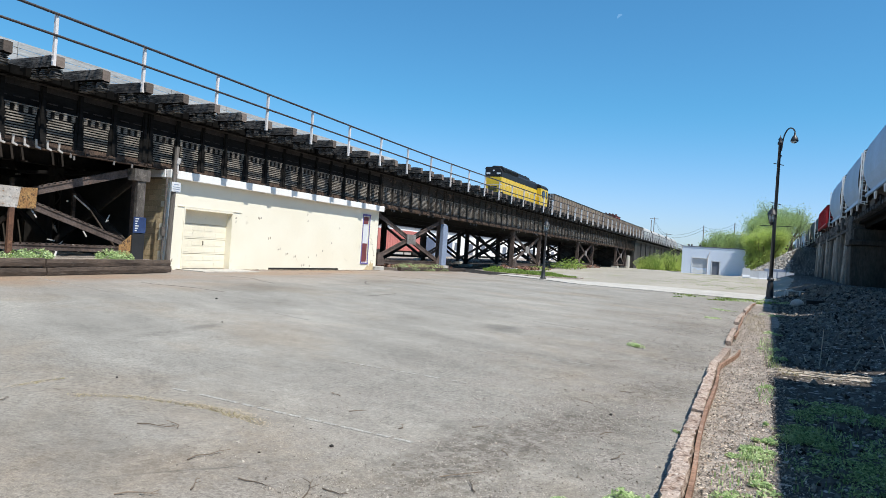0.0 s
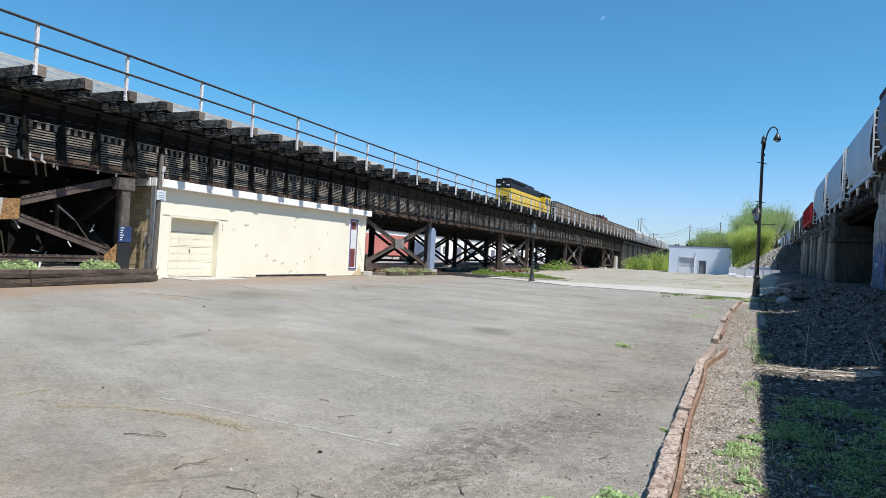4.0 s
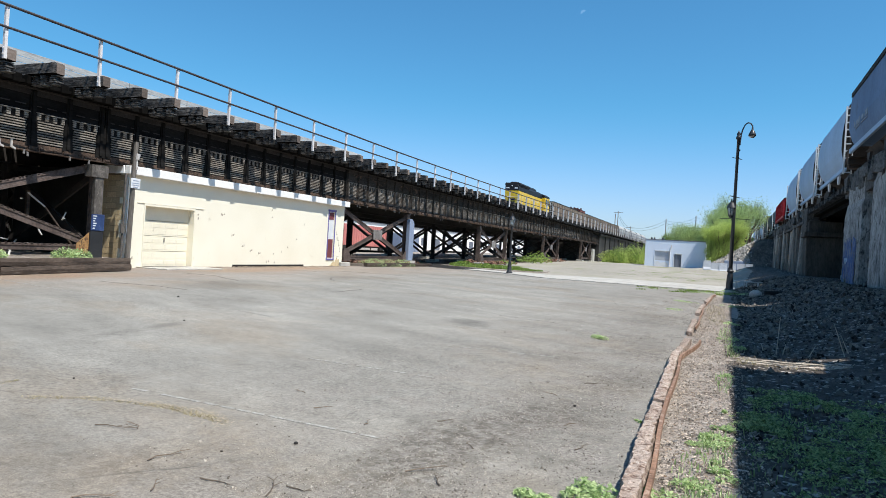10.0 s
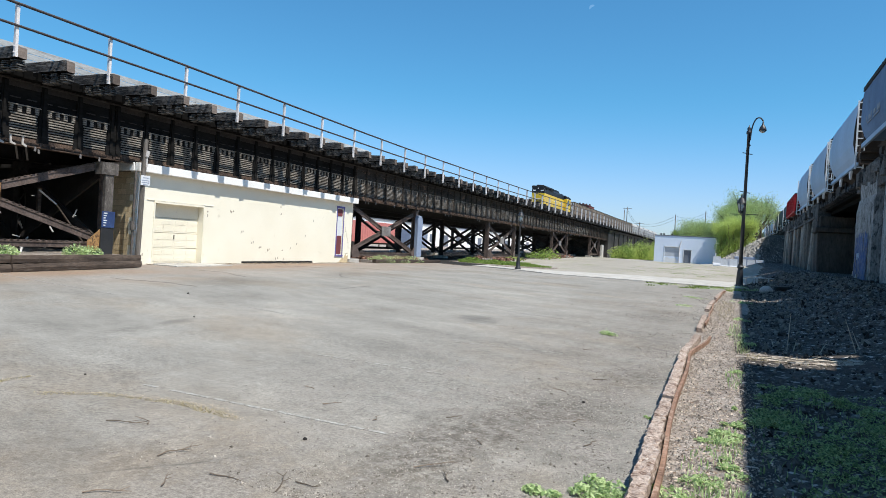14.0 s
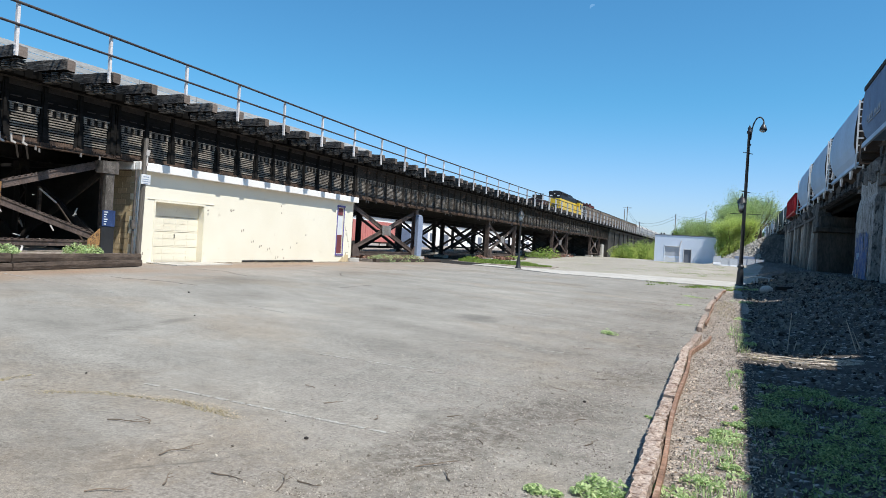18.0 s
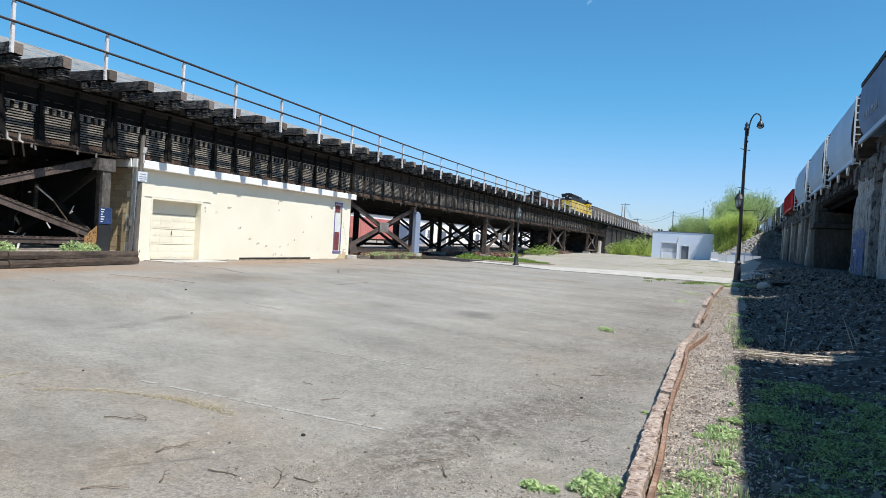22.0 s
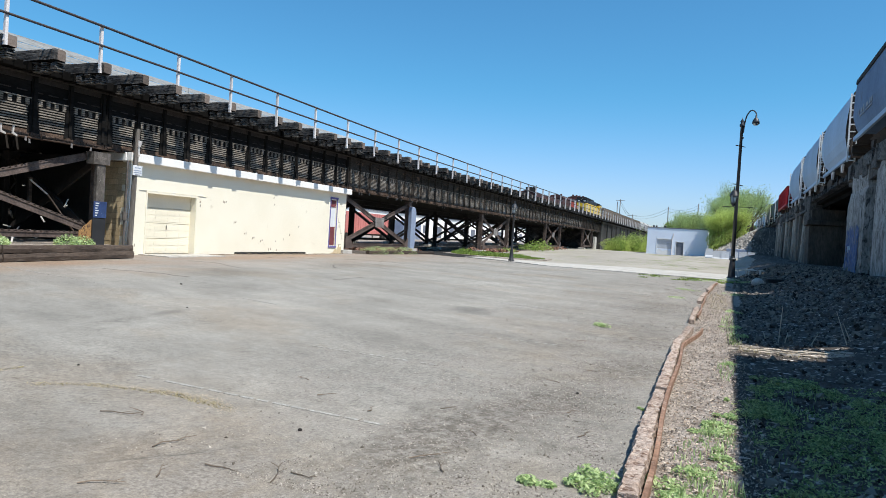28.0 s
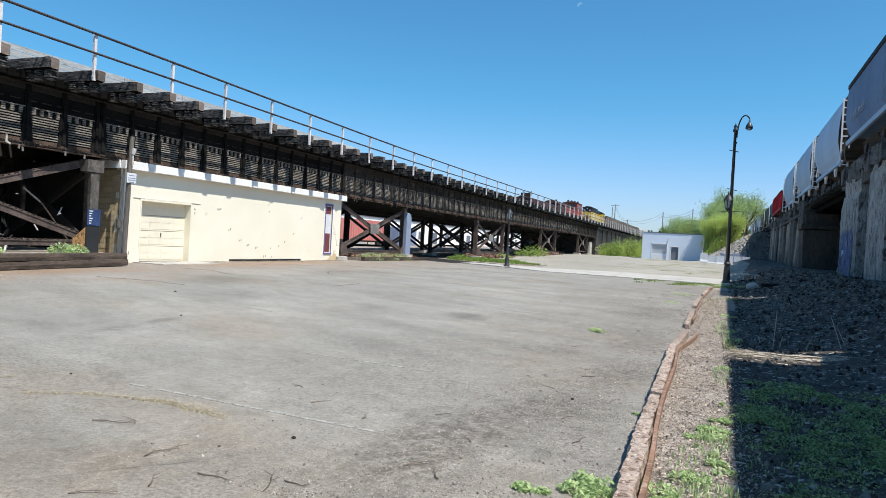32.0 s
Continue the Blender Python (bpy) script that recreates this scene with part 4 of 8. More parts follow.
for k in range(-24, 72):
    y = 14.97 + 1.458 * k
    if y < -21 or y > 118:
        continue
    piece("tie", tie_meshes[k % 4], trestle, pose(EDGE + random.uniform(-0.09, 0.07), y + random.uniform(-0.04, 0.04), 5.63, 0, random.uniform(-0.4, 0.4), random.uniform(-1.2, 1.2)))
    for j, u in enumerate((-0.1, -0.48, -0.86)):
        if y < (200, 45, 24)[j]:
            piece("packing_stack", stack_meshes[(k + j) % 3], trestle, pose(EDGE + u + random.uniform(-0.05, 0.03), y + random.uniform(-0.04, 0.04), 5.625, 0, 0, random.uniform(-4, 4)))
verts, faces = [], []
for k in range(70, 232):
    y = 14.97 + 1.458 * k
    if 118 <= y <= LAST:
        add_box(-22.0, EDGE, y - 0.15, y + 0.15, 5.63, 5.97)
ob = new("far_tie", mesh_from("far_tie", verts, faces, TIE))
ob.parent = trestle
tagged(ob, "far timber ties", kind="stuff")


def rail_z(y):
    """Height of the top rail: it dips a little along the walkway."""
    return 6.79 + 0.29 * (1 - ss(8, 39, y)) + 0.19 * ss(44, 107, y)


for k in range(-12, 116):
    y = 14.76 + 2.916 * k + (0.2 if k == 1 else 0.0)
    if -21 < y < LAST:
        piece("handrail_post", post_mesh if y < 60 else wide_post_mesh, trestle, pose(EDGE - 0.08, y, rail_z(y) - 1.42, 0, random.uniform(-0.8, 0.8)))
for z, r in ((-0.02, 0.04), (-0.6, 0.036)):
    bm = BM()
    y = -21.0
    while y < LAST - 1:
        y2 = min(LAST - 1, y + 3)
        tube(bm, (EDGE - 0.02, y, rail_z(y) + z), (EDGE - 0.02, y2, rail_z(y2) + z), r, None, 7)
        y = y2
    part("handrail", bm, RAILDARK, trestle, "dark pipe handrail")

# silvered board screen behind the walkway
screen = thing("board_screen", (-21.0, 10, 6.1), "low screen of silvered horizontal boards on the deck", "screen")
for k in range(-7, 9):
    y0 = k * 3.0
    for c in range(4):
        bm = BM()
        box(bm, -0.015, 0.015, y0 + 0.01, y0 + 2.99, c * 0.2 + 0.006, c * 0.2 + 0.19)
        part("board", bm, BOARD, screen)
    bm = BM()
    box(bm, -0.1, -0.02, y0 - 0.05, y0 + 0.05, 0, 0.78)
    part("upright", bm, TIMBER, screen)

# abutment and wall beyond the last tower
bm = BM()
box(bm, -32.5, -18.9, 118.6, 121.0, -0.2, 5.5)
box(bm, -32.7, -18.7, 118.4, 121.2, 5.0, 5.49)
box(bm, -32.5, -19.1, 121.0, LAST + 1, -0.2, 5.48)
box(bm, -19.1, -18.8, 121.2, LAST + 1, 5.05, 5.49)
k = 126
while k < LAST:
    box(bm, -19.12, -18.9, k, k + 0.5, -0.1, 5.04)
    k += 6
solid("trestle_abutment", bm, WALLDARK, "dark stained concrete abutment and retaining wall", "abutment", kind="structure", bevel=0.03)
bm = BM()
prism(bm, [(111.5, 0.3), (113.4, 0.3), (113.3, 2.5), (111.7, 2.6)], "x", -19.0, -18.7)
solid("concrete_slab", bm, CONCRETE, "upright pale concrete slab beside a trestle column", "slab", bevel=0.03)

# added plank wall that closes the view in the dark below the deck
bulk = thing("timber_bulkhead", (-32.7, 5, 0), "plank wall added to close off the dark under the trestle", "bulkhead", kind="structure")
verts, faces = [], []
y = -24.0
while y < 28:
    w = random.uniform(0.22, 0.32)
    add_box(-0.06, 0.0, y, y + w - 0.002, 0.0, 5.6)
    y += w
ob = new("bulkhead_plank", mesh_from("bulkhead_plank", verts, faces, BACKWALL))
ob.parent = bulk
tagged(ob, "black planks", kind="stuff")
verts, faces = [], []
for k in range(46):
    x, y, z = random.uniform(-26, -20.5), random.uniform(-3, 16), random.uniform(0.3, 3.1)
    l = random.uniform(0.4, 1.6)
    add_box(x - 0.05, x + 0.05, y - 0.05, y + 0.05, z - l / 2 if z - l / 2 > 0 else 0, z + l / 2)
debris = new("hanging_timber", mesh_from("hanging_timber", [(a + 32.7, b - 5, c) for a, b, c in verts], faces, TIMBER))
debris.parent = bulk
tagged(debris, "loose old timbers in the dark", kind="stuff")
# Pale slivers added to stand in for flecks of sun below the deck.
rng = random.Random(62)
for k in range(90):
    bm = BM()
    l, a, b = rng.uniform(0.08, 0.45), rng.uniform(-1.2, 1.2), rng.uniform(0, 6.3)
    d = Vector((math.sin(b) * math.cos(a), math.cos(b) * math.cos(a), math.sin(a))) * l
    x = rng.uniform(-20.7, -19.55) if k % 3 else rng.uniform(-25.5, -20.5)
    c = Vector((x + 32.7, rng.uniform(4.5, 16.0) - 5, rng.uniform(0.4, max(0.8, 3.3 - 1.95 * (-19.1 - x)) if k % 3 else 3.3)))
    beam(bm, c, c + d * 0.75, rng.uniform(0.02, 0.06), 0.025)
    part("broken_board", bm, BOARD, bulk, "pale sliver added as a bright fleck in the trestle bay")
bm = BM()
beam(bm, (-19.75, 14.92, 1.88), (-19.82, 16.3, 0.36), 0.05, 0.04)
solid("timber_prop", bm, TIMBER, "dark timber prop leaning in the trestle bay", "prop")
bm = BM()
beam(bm, (-19.75, 14.32, 2.3), (-19.75, 14.9, 1.9), 0.06, 0.03)
solid("leaning_board", bm, BOARD, "pale board leaning between trestle columns", "board")

# ---- retaining timbers along the foot of the trestle ----
def old_timber(bm, a, b, w, h, seed):
    """A squared timber with rotted, uneven arrises."""
    d = b - a
    n = max(4, int(d.length / 0.16))
    d.normalize()
    side = d.cross(Vector((0, 0, 1))).normalized()
    rings = []
    for k in range(n + 1):
        p = a.lerp(b, k / n)
        ring = []
        for j, (i, q) in enumerate(((-1, -1), (0, -1), (1, -1), (1, 0), (1, 1), (0, 1), (-1, 1), (-1, 0))):
            rot = noise.noise((k * 0.35, j * 1.7, seed)) + 0.6 * noise.noise((k * 1.1, j * 2.9, seed + 4))
            soft = 0.86 if i and q else 1.0
            bite = 0.045 * max(0.0, noise.noise((k * 0.5, j * 0.9, seed + 9)) - 0.25) if q > 0 else 0.0
            ring.append(bm.verts.new(p + side * (i * w / 2 * soft + 0.012 * rot) + Vector((0, 0, q * h / 2 * (0.93 if soft < 1 else 1) + 0.012 * rot - bite))))
        rings.append(ring)
    for p, q in zip(rings, rings[1:]):
        for j in range(8):
            bm.faces.new((p[j], p[(j + 1) % 8], q[(j + 1) % 8], q[j]))
    bm.faces.new(rings[0][::-1])
    bm.faces.new(rings[-1])


for nm, pts, zs in (("retaining_timber", ((-16.2, 2.0), (-16.45, 8.6), (-16.7, 11.4), (-17.5, 16.25)), (0.0, 0.22)), ("retaining_timber", ((-18.35, 33.6), (-18.2, 37.5), (-18.0, 42.2)), (0.0,))):
    bed = thing(nm, (pts[0][0], pts[0][1], 0), "weathered stacked timbers holding a weed bed", "retaining timbers")
    o = Vector((pts[0][0], pts[0][1], 0))
    for zi, z in enumerate(zs):
        for a, b in zip(pts, pts[1:]):
            bm = BM()
            off = -0.05 * zi
            old_timber(bm, Vector((a[0] + off, a[1] + 0.02, z + 0.115)) - o, Vector((b[0] + off, b[1] - 0.02, z + 0.115 + random.uniform(-0.02, 0.02))) - o, 0.24, 0.215, a[1] + 7 * zi)
            part("timber", bm, TIMBER, bed)
for poly, top in (([(-16.3, 2), (-16.55, 8.6), (-16.8, 11.4), (-17.6, 16.2), (-19.0, 16.9), (-31, 17.6), (-31, 2)], 0.34), ([(-18.45, 33.7), (-18.3, 37.5), (-18.1, 42.1), (-31, 42.1), (-31, 33.7)], 0.16)):
    bm = BM()
    prism(bm, poly, "z", -0.1, top)
    solid("planting_bed", bm, SOIL, "dark soil bed behind timbers", "soil", kind="structure")

bm = BM()
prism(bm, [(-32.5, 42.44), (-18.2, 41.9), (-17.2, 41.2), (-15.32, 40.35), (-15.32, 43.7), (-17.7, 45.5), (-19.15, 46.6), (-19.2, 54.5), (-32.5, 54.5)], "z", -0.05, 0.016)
solid("underpass_drive", bm, surface("dark_drive_asphalt", (0.03, 0.028, 0.026), (0.015, 0.0145, 0.014), 0.8, 0, 0.8, 40, 0.8, 0.4, 0.006, dirt=(0.09, 0.08, 0.07), dirt_range=(0.6, 0.7)), "dark asphalt drive below the trestle", "road", kind="structure")

# ---- garage under the trestle ----
garage = thing("garage", (-18.967, 17.41, 0), "low flat-roofed garage with cream painted front", "building")
garage.scale = (0.992, 0.992, 0.992)
GW, GD, GH = 14.7, 8.0, 3.32
bm = BM()
t = 0.4
for y0, y1, z0, z1 in ((0, 0.72, 0, GH), (0.72, 3.28, 2.32, GH), (3.28, 13.15, 0, GH), (13.15, 13.75, 0, 0.42), (13.15, 13.75, 2.92, GH), (13.75, GW, 0, GH)):
    box(bm, -t, 0, y0, y1, z0, z1)
bmesh.ops.remove_doubles(bm, verts=bm.verts, dist=1e-5)
front = part("front_wall", bm, CREAM, garage, "cream painted block front with rust spots")
bm = BM()
box(bm, -GD, -t, GW - 0.2, GW, 0, GH)
box(bm, -GD, -GD + 0.2, 0.2, GW - 0.2, 0, GH)
part("rear_wall", bm, CREAM, garage)
bm = BM()
box(bm, -GD, -1.95, 0.03, 0.2, 0, GH)
part("side_boarding", bm, DARK, garage, "dark rear part of the side wall")
bm = BM()
box(bm, -1.94, -0.2, 0.012, 0.2, 0, GH)
side = part("side_wall", bm, MORTAR, garage)
bm = BM()
box(bm, 0, 0.39, 0, 0.012, 0, 0.19)
block_face = finish(bm, BLOCK, "block")
bm = BM()
box(bm, 0, 0.19, 0, 0.012, 0, 0.19)
half_face = finish(bm, BLOCK, "block")
for row in range(16):
    x = -0.6 - (0.2 if row % 2 else 0.0)
    if row % 2:
        piece("block", half_face, side, pose(-0.4, random.uniform(-0.004, 0.002), row * 0.2 + 0.06))
    while x > -1.85:
        piece("block", block_face, side, pose(x, random.uniform(-0.004, 0.002), row * 0.2 + 0.06))
        x -= 0.4
bm = BM()
box(bm, -0.2, 0.015, -0.03, 0.011, 0.0, GH)
part("corner_board", bm, WHITE, garage, "white corner board")
bm = BM()
box(bm, -GD - 0.2, 0.05, -0.25, GW + 0.1, GH, GH + 0.13)
part("roof", bm, DARK, garage, "tar flat roof")
bm = BM()
box(bm, 0.05, 0.27, -0.25, GW + 0.12, GH - 0.04, GH + 0.25)
box(bm, -1.9, 0.049, -0.3, -0.251, GH - 0.04, GH + 0.25)
part("fascia", bm, WHITE, garage, "white painted roof fascia", 0.01)
door = thing("garage_door", (0, 0, 0), "cream sectional garage door, worn panels", "")
door.parent = garage
for k in range(4):
    bm = BM()
    z0 = 0.03 + k * 0.57
    box(bm, -0.31, -0.27, 0.76, 3.24, z0, z0 + 0.555)
    if k < 3:
        for j in range(4):
            y0 = 0.83 + j * 0.61
            box(bm, -0.271, -0.264, y0, y0 + 0.55, z0 + 0.06, z0 + 0.22)
            box(bm, -0.271, -0.264, y0, y0 + 0.55, z0 + 0.31, z0 + 0.47)
    part("door_panel", bm, CREAM_DOOR, door, "", 0.006)
bm = BM()
box(bm, -0.257, -0.235, 1.985, 2.015, 0.94, 1.1)
part("door_handle", bm, COLUMNGREY, door, "grey pull handle")
bm = BM()
for y0, y1, z0, z1 in ((0.72, 0.78, 0, 2.32), (3.22, 3.28, 0, 2.32), (0.78, 3.22, 2.24, 2.32)):
    box(bm, -0.27, 0.02, y0, y1, z0, z1)
box(bm, -0.11, 0.024, 0.4, 3.75, 2.322, 2.345)
part("door_frame", bm, CREAM_DOOR, garage)
bm = BM()
box(bm, -0.19, -0.06, 13.15, 13.75, 0.42, 2.92)
part("window_board", bm, SIGNWHITE, garage, "pale boarded narrow window")
for z0, z1 in ((0.46, 1.45), (2.5, 2.88)):
    bm = BM()
    box(bm, -0.059, -0.045, 13.18, 13.72, z0, z1)
    part("painted_panel", bm, MAROON, garage, "maroon painted board with scrawls")
bm = BM()
box(bm, 0.0, 0.03, 13.06, 13.84, 2.93, 3.03)
box(bm, -0.06, 0.02, 13.08, 13.149, 0.42, 2.929)
box(bm, -0.06, 0.02, 13.751, 13.82, 0.42, 2.929)
box(bm, -0.06, 0.04, 13.06, 13.84, 0.34, 0.419)
part("window_frame", bm, VIOLET, garage, "violet painted window frame")
bm = BM()
for k, y in enumerate((14.0, 14.14, 14.27, 14.38)):
    box(bm, 0.0, 0.006, y, y + 0.13, 1.7 - 0.3 * k, 1.73 - 0.3 * k)
    box(bm, 0.0, 0.006, y, y + 0.02, 1.73 - 0.3 * k, 1.95 - 0.3 * k)
box(bm, 0.0, 0.006, 14.1, 14.4, 0.5, 0.53)
part("stepped_crack", bm, surface("crack_shadow", (0.5, 0.45, 0.35), (0.4, 0.36, 0.28), 0.9), garage, "stepped mortar crack")
bm = BM()
box(bm, -0.1, 0.015, 5.65, 11.0, -0.02, 0.1)
part("wall_base_gap", bm, DARK, garage, "dark gap along the foot of the wall")
rust_at, spot_meshes = [], []
for w, h in ((0.03, 0.05), (0.04, 0.035), (0.022, 0.06)):
    bm = BM()
    prism(bm, [(-w, -h * 0.8), (0, -h), (w, -h * 0.3), (w * 0.7, h), (-w * 0.5, h * 0.8)], "x", 0, 0.006)
    spot_meshes.append(finish(bm, CHIP, "rust_spot"))
for y, z in ((4.9, 2.18), (5.58, 1.36), (6.29, 0.91), (6.84, 0.71), (7.43, 0.6), (8.48, 0.6), (9.1, 0.71), (9.59, 0.93), (10.3, 1.34), (10.93, 2.13)):
    rust_at += [(y - 0.05, z), (y + 0.06, z + 0.03)] if y < 8 else [(y, z)]
for y, z in ((4.78, 2.2), (3.45, 2.1), (3.46, 1.95), (8.2, 2.62), (8.25, 2.3), (8.0, 0.22), (8.15, 0.25), (8.6, 0.2), (0.3, 0.35), (13.9, 0.2)):
    rust_at.append((y, z))
for k, (y, z) in enumerate(rust_at):
    piece("rust_spot", spot_meshes[k % 3], garage, pose(0.001, y, z))
bm = BM()
prism(bm, [(13.4, 0.0), (14.42, 0.0), (14.42, 0.42), (14.28, 0.34), (14.16, 0.5), (13.98, 0.24), (13.8, 0.28), (13.6, 0.1)], "x", 0.0, 0.007)
part("exposed_block", bm, BLOCK, garage, "bare tan block where the paint has crumbled")
bm = BM()
prism(bm, [(0.0, 0.5), (1.4, 0.55), (1.35, 3.5), (0.0, 3.6)], "z", -0.02, 0.035)
part("door_apron", bm, CONCRETE, garage, "worn concrete apron")

# wooden pole with a small sign, conduit beside it
pole = thing("sign_pole", (-18.61, 17.17, 0), "weathered square timber pole beside the garage corner", "pole")
bm = BM()
tube(bm, (0, 0, 0), (0.02, 0.1, 4.35), 0.09, 0.075, 10)
part("shaft", bm, POLE_WOOD, pole)
bm = BM()
box(bm, 0.1, 0.115, -0.12, 0.28, 2.76, 3.1)
plate = part("sign_plate", bm, SIGNWHITE, pole, "small white sign with pale blue bars", 0.004)
bm = BM()
for k, (w, z) in enumerate(((0.3, 3.02), (0.4, 2.93), (0.4, 2.86), (0.26, 2.79))):
    box(bm, 0.115, 0.119, 0.08 - w * 0.4, 0.08 + w * 0.4, z - 0.011, z + 0.011)
part("text_bar", bm, PALEBLUE, plate, "pale blue bars of small writing")
bm = BM()
tube(bm, (0.1, 0.1, 3.75), (0.13, 0.12, 3.95), 0.06, 0.07, 8)
tube(bm, (0.1, 0.1, 3.4), (0.1, 0.1, 3.75), 0.03, 0.03, 8)
part("insulator", bm, GALV, pole, "pale metal bracket")
bm = BM()
tube(bm, (0, 0, 0.0), (0.0, 0.02, 3.25), 0.035, 0.035, 10)
tube(bm, (0, 0, 1.2), (-0.02, 0.0, 1.5), 0.075, 0.075, 10)
solid("conduit", bm, COLUMNGREY, "grey metal conduit on the garage corner", "pipe", place=(-18.79, 17.07, 0))
sign = thing("column_sign", (-18.98, 16.22, 0.0), "blue enamel notice board fixed on a trestle column", "sign")
bm = BM()
box(bm, 0, 0.03, -0.25, 0.25, 1.24, 1.78)
part("board", bm, BLUE, sign, "", 0.004)
for k in range(6):
    bm = BM()
    box(bm, 0.03, 0.034, -0.19, -0.11 + 0.03 * (k % 3), 1.3 + k * 0.08, 1.335 + k * 0.08)
    part("text_bar", bm, SIGNWHITE, sign, "pale bar of writing")
bm = BM()
box(bm, -0.1, 0.012, -0.25, 0.25, 0.3, 1.23)
part("cabinet", bm, BLACKIRON, sign, "dark metal cabinet below the notice", 0.01)
bm = BM()
box(bm, -0.12, 0.0, -0.16, 0.16, 1.3, 3.0)
box(bm, -0.3, 0.03, -0.34, 0.3, 3.0, 3.4)
part("column_casing", bm, COLUMNGREY, sign, "weathered grey column cover plates")
casing = thing("column_casing", (-18.95, 40.6, 0.0), "pale blue rounded steel casing round a trestle column", "casing")
bm = BM()
prism(bm, [(-0.3, 0.35), (0.38, 0.35), (0.4, 0.5), (0.4, 2.75), (0.3, 3.0), (0.1, 3.1), (-0.22, 3.1), (-0.3, 2.9)], "x", -0.15, 0.12)
part("shell", bm, PALEBLUE, casing, "", 0.03)
bm = BM()
box(bm, -0.3, 0.3, -0.4, 0.45, 0.0, 0.349)
part("plinth", bm, CONCRETE, casing)


# ---- right viaduct, slightly turned ----
RT = -math.degrees(math.atan(0.017))
viaduct = thing("railway_viaduct", (5.25, 0, 0), "old dark concrete and timber railway viaduct", "viaduct", kind="structure", rz=RT)
verts, faces = [], []
v = -30.0
while v < 250:
    add_box(0.0 + random.uniform(-0.05, 0.05), 4.6, v, v + 0.24, 5.5, 5.74)
    v += 0.5
ob = new("deck_tie", mesh_from("deck_tie", verts, faces, TIE))
ob.parent = viaduct
tagged(ob, "timber deck ties", kind="stuff")
bm = BM()
for s in (1.05, 2.55):
    box(bm, s - 0.07, s + 0.07, -30, 250, 5.74, 5.76)
    box(bm, s - 0.03, s + 0.03, -30, 250, 5.76, 5.9)
part("track_rail", bm, RUST, viaduct)
bm = BM()
for k in range(-30, 96, 3):
    if not 37.5 < k < 56.5:
        box(bm, 0.02, 0.3, k, k + 2.96, 5.0 + random.uniform(-0.1, 0.05), 5.5, jig=0.03)
box(bm, 4.3, 4.6, -30, 96, 4.9, 5.5)
part("deck_edge", bm, ROUGHSTONE, viaduct, "crumbling deck edge", 0.02)
# Slab coloured near-black for the deep shade of the open span.
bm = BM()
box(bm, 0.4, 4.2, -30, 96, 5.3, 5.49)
part("deck_slab", bm, SHADEBLACK, viaduct, "underside of the deck, coloured black for deep shade")
bm = BM()
v = -30.0
while v < 96:
    l = random.uniform(0.3, 0.9)
    if not 38.2 < v < 56.5:
        # Unseen near stretch is raised to shorten the sun strip on the bank.
        top = 6.35 if v < 22 else (6.02 if v < 39 else 5.95)
        box(bm, -0.1 + random.uniform(-0.1, 0.08), 0.18, v, v + l, 5.35 + random.uniform(-0.3, 0.15), top + random.uniform(-0.2, 0.1), jig=0.09)
    v += l
part("ballast_edge", bm, ROUGHSTONE, viaduct, "ragged dark ballast board along the deck", 0.02)
# rough masonry wall up to the pier
rows_z = [0.2 + 0.48 * k for k in range(11)]
stone_meshes = []
for k in range(5):
    bm = BM()
    box(bm, 0, 0.3, 0, 0.93, 0, 0.46, jig=0.07)
    stone_meshes.append(finish(bm, ROUGHSTONE, "stone", 0.05))
bm = BM()
box(bm, 0.5, 1.3, -30, 33.1, 0, 5.0)
wall = part("rubble_wall", bm, BACKWALL, viaduct, "rough stone viaduct wall")
for r, z in enumerate(rows_z[:-1]):
    v = 31.2 + (0.47 if r % 2 else 0)
    while v < 33.2:
        piece("stone", random.choice(stone_meshes), wall, pose(0.28 + random.uniform(-0.14, 0.1), min(v, 32.3), z, random.uniform(-3, 3), random.uniform(-5, 5), random.uniform(-4, 4)))
        v += 0.95
def weathered_block(bm, u0, u1, v0, v1, z0, z1, seed):
    """A block with a spalled, uneven outer face and broken arrises."""
    nv, nz = max(3, int((v1 - v0) / 0.35)), max(3, int((z1 - z0) / 0.3))
    grid = []
    for j in range(nz + 1):
        row = []
        for i in range(nv + 1):
            v, z = v0 + (v1 - v0) * i / nv, z0 + (z1 - z0) * j / nz
            d = 0.025 * noise.noise((v * 1.3, z * 0.8, seed)) + 0.03 * noise.noise((v * 4.0, z * 3.0, seed + 3))
            e = 0.1 * max(0.0, noise.noise((z * 2.6, seed, 2.0)) - 0.1)
            rim = 0.05 if i in (0, nv) else 0.0
            row.append(bm.verts.new((u0 + d + rim + (0.05 if j in (0, nz) else 0), v + (e if i == 0 else (-e if i == nv else 0)), z)))
        grid.append(row)
    for p, q in zip(grid, grid[1:]):
        for i in range(nv):
            bm.faces.new((p[i], p[i + 1], q[i + 1], q[i]))
    back = [bm.verts.new((u1, v, z)) for v, z in ((v0, z0), (v1, z0), (v1, z1), (v0, z1))]
    bm.faces.new(back)
    bm.faces.new([g[0] for g in grid] + [back[3], back[0]])
    bm.faces.new([g[-1] for g in grid] + [back[2], back[1]])
    bm.faces.new(grid[0] + [back[1], back[0]])
    bm.faces.new(grid[-1] + [back[2], back[3]])


bm = BM()
weathered_block(bm, -0.08, 1.3, 28.2, 31.6, 0.1, 5.35, 21.0)
part("pilaster", bm, OLDMASONRY, viaduct, "pale streaked wall pilaster")
bm = BM()
weathered_block(bm, -0.16, 1.6, 33.25, 37.55, 0.2, 4.54, 4.0)
weathered_block(bm, -0.06, 1.6, 33.6, 37.7, 4.58, 5.8, 9.0)
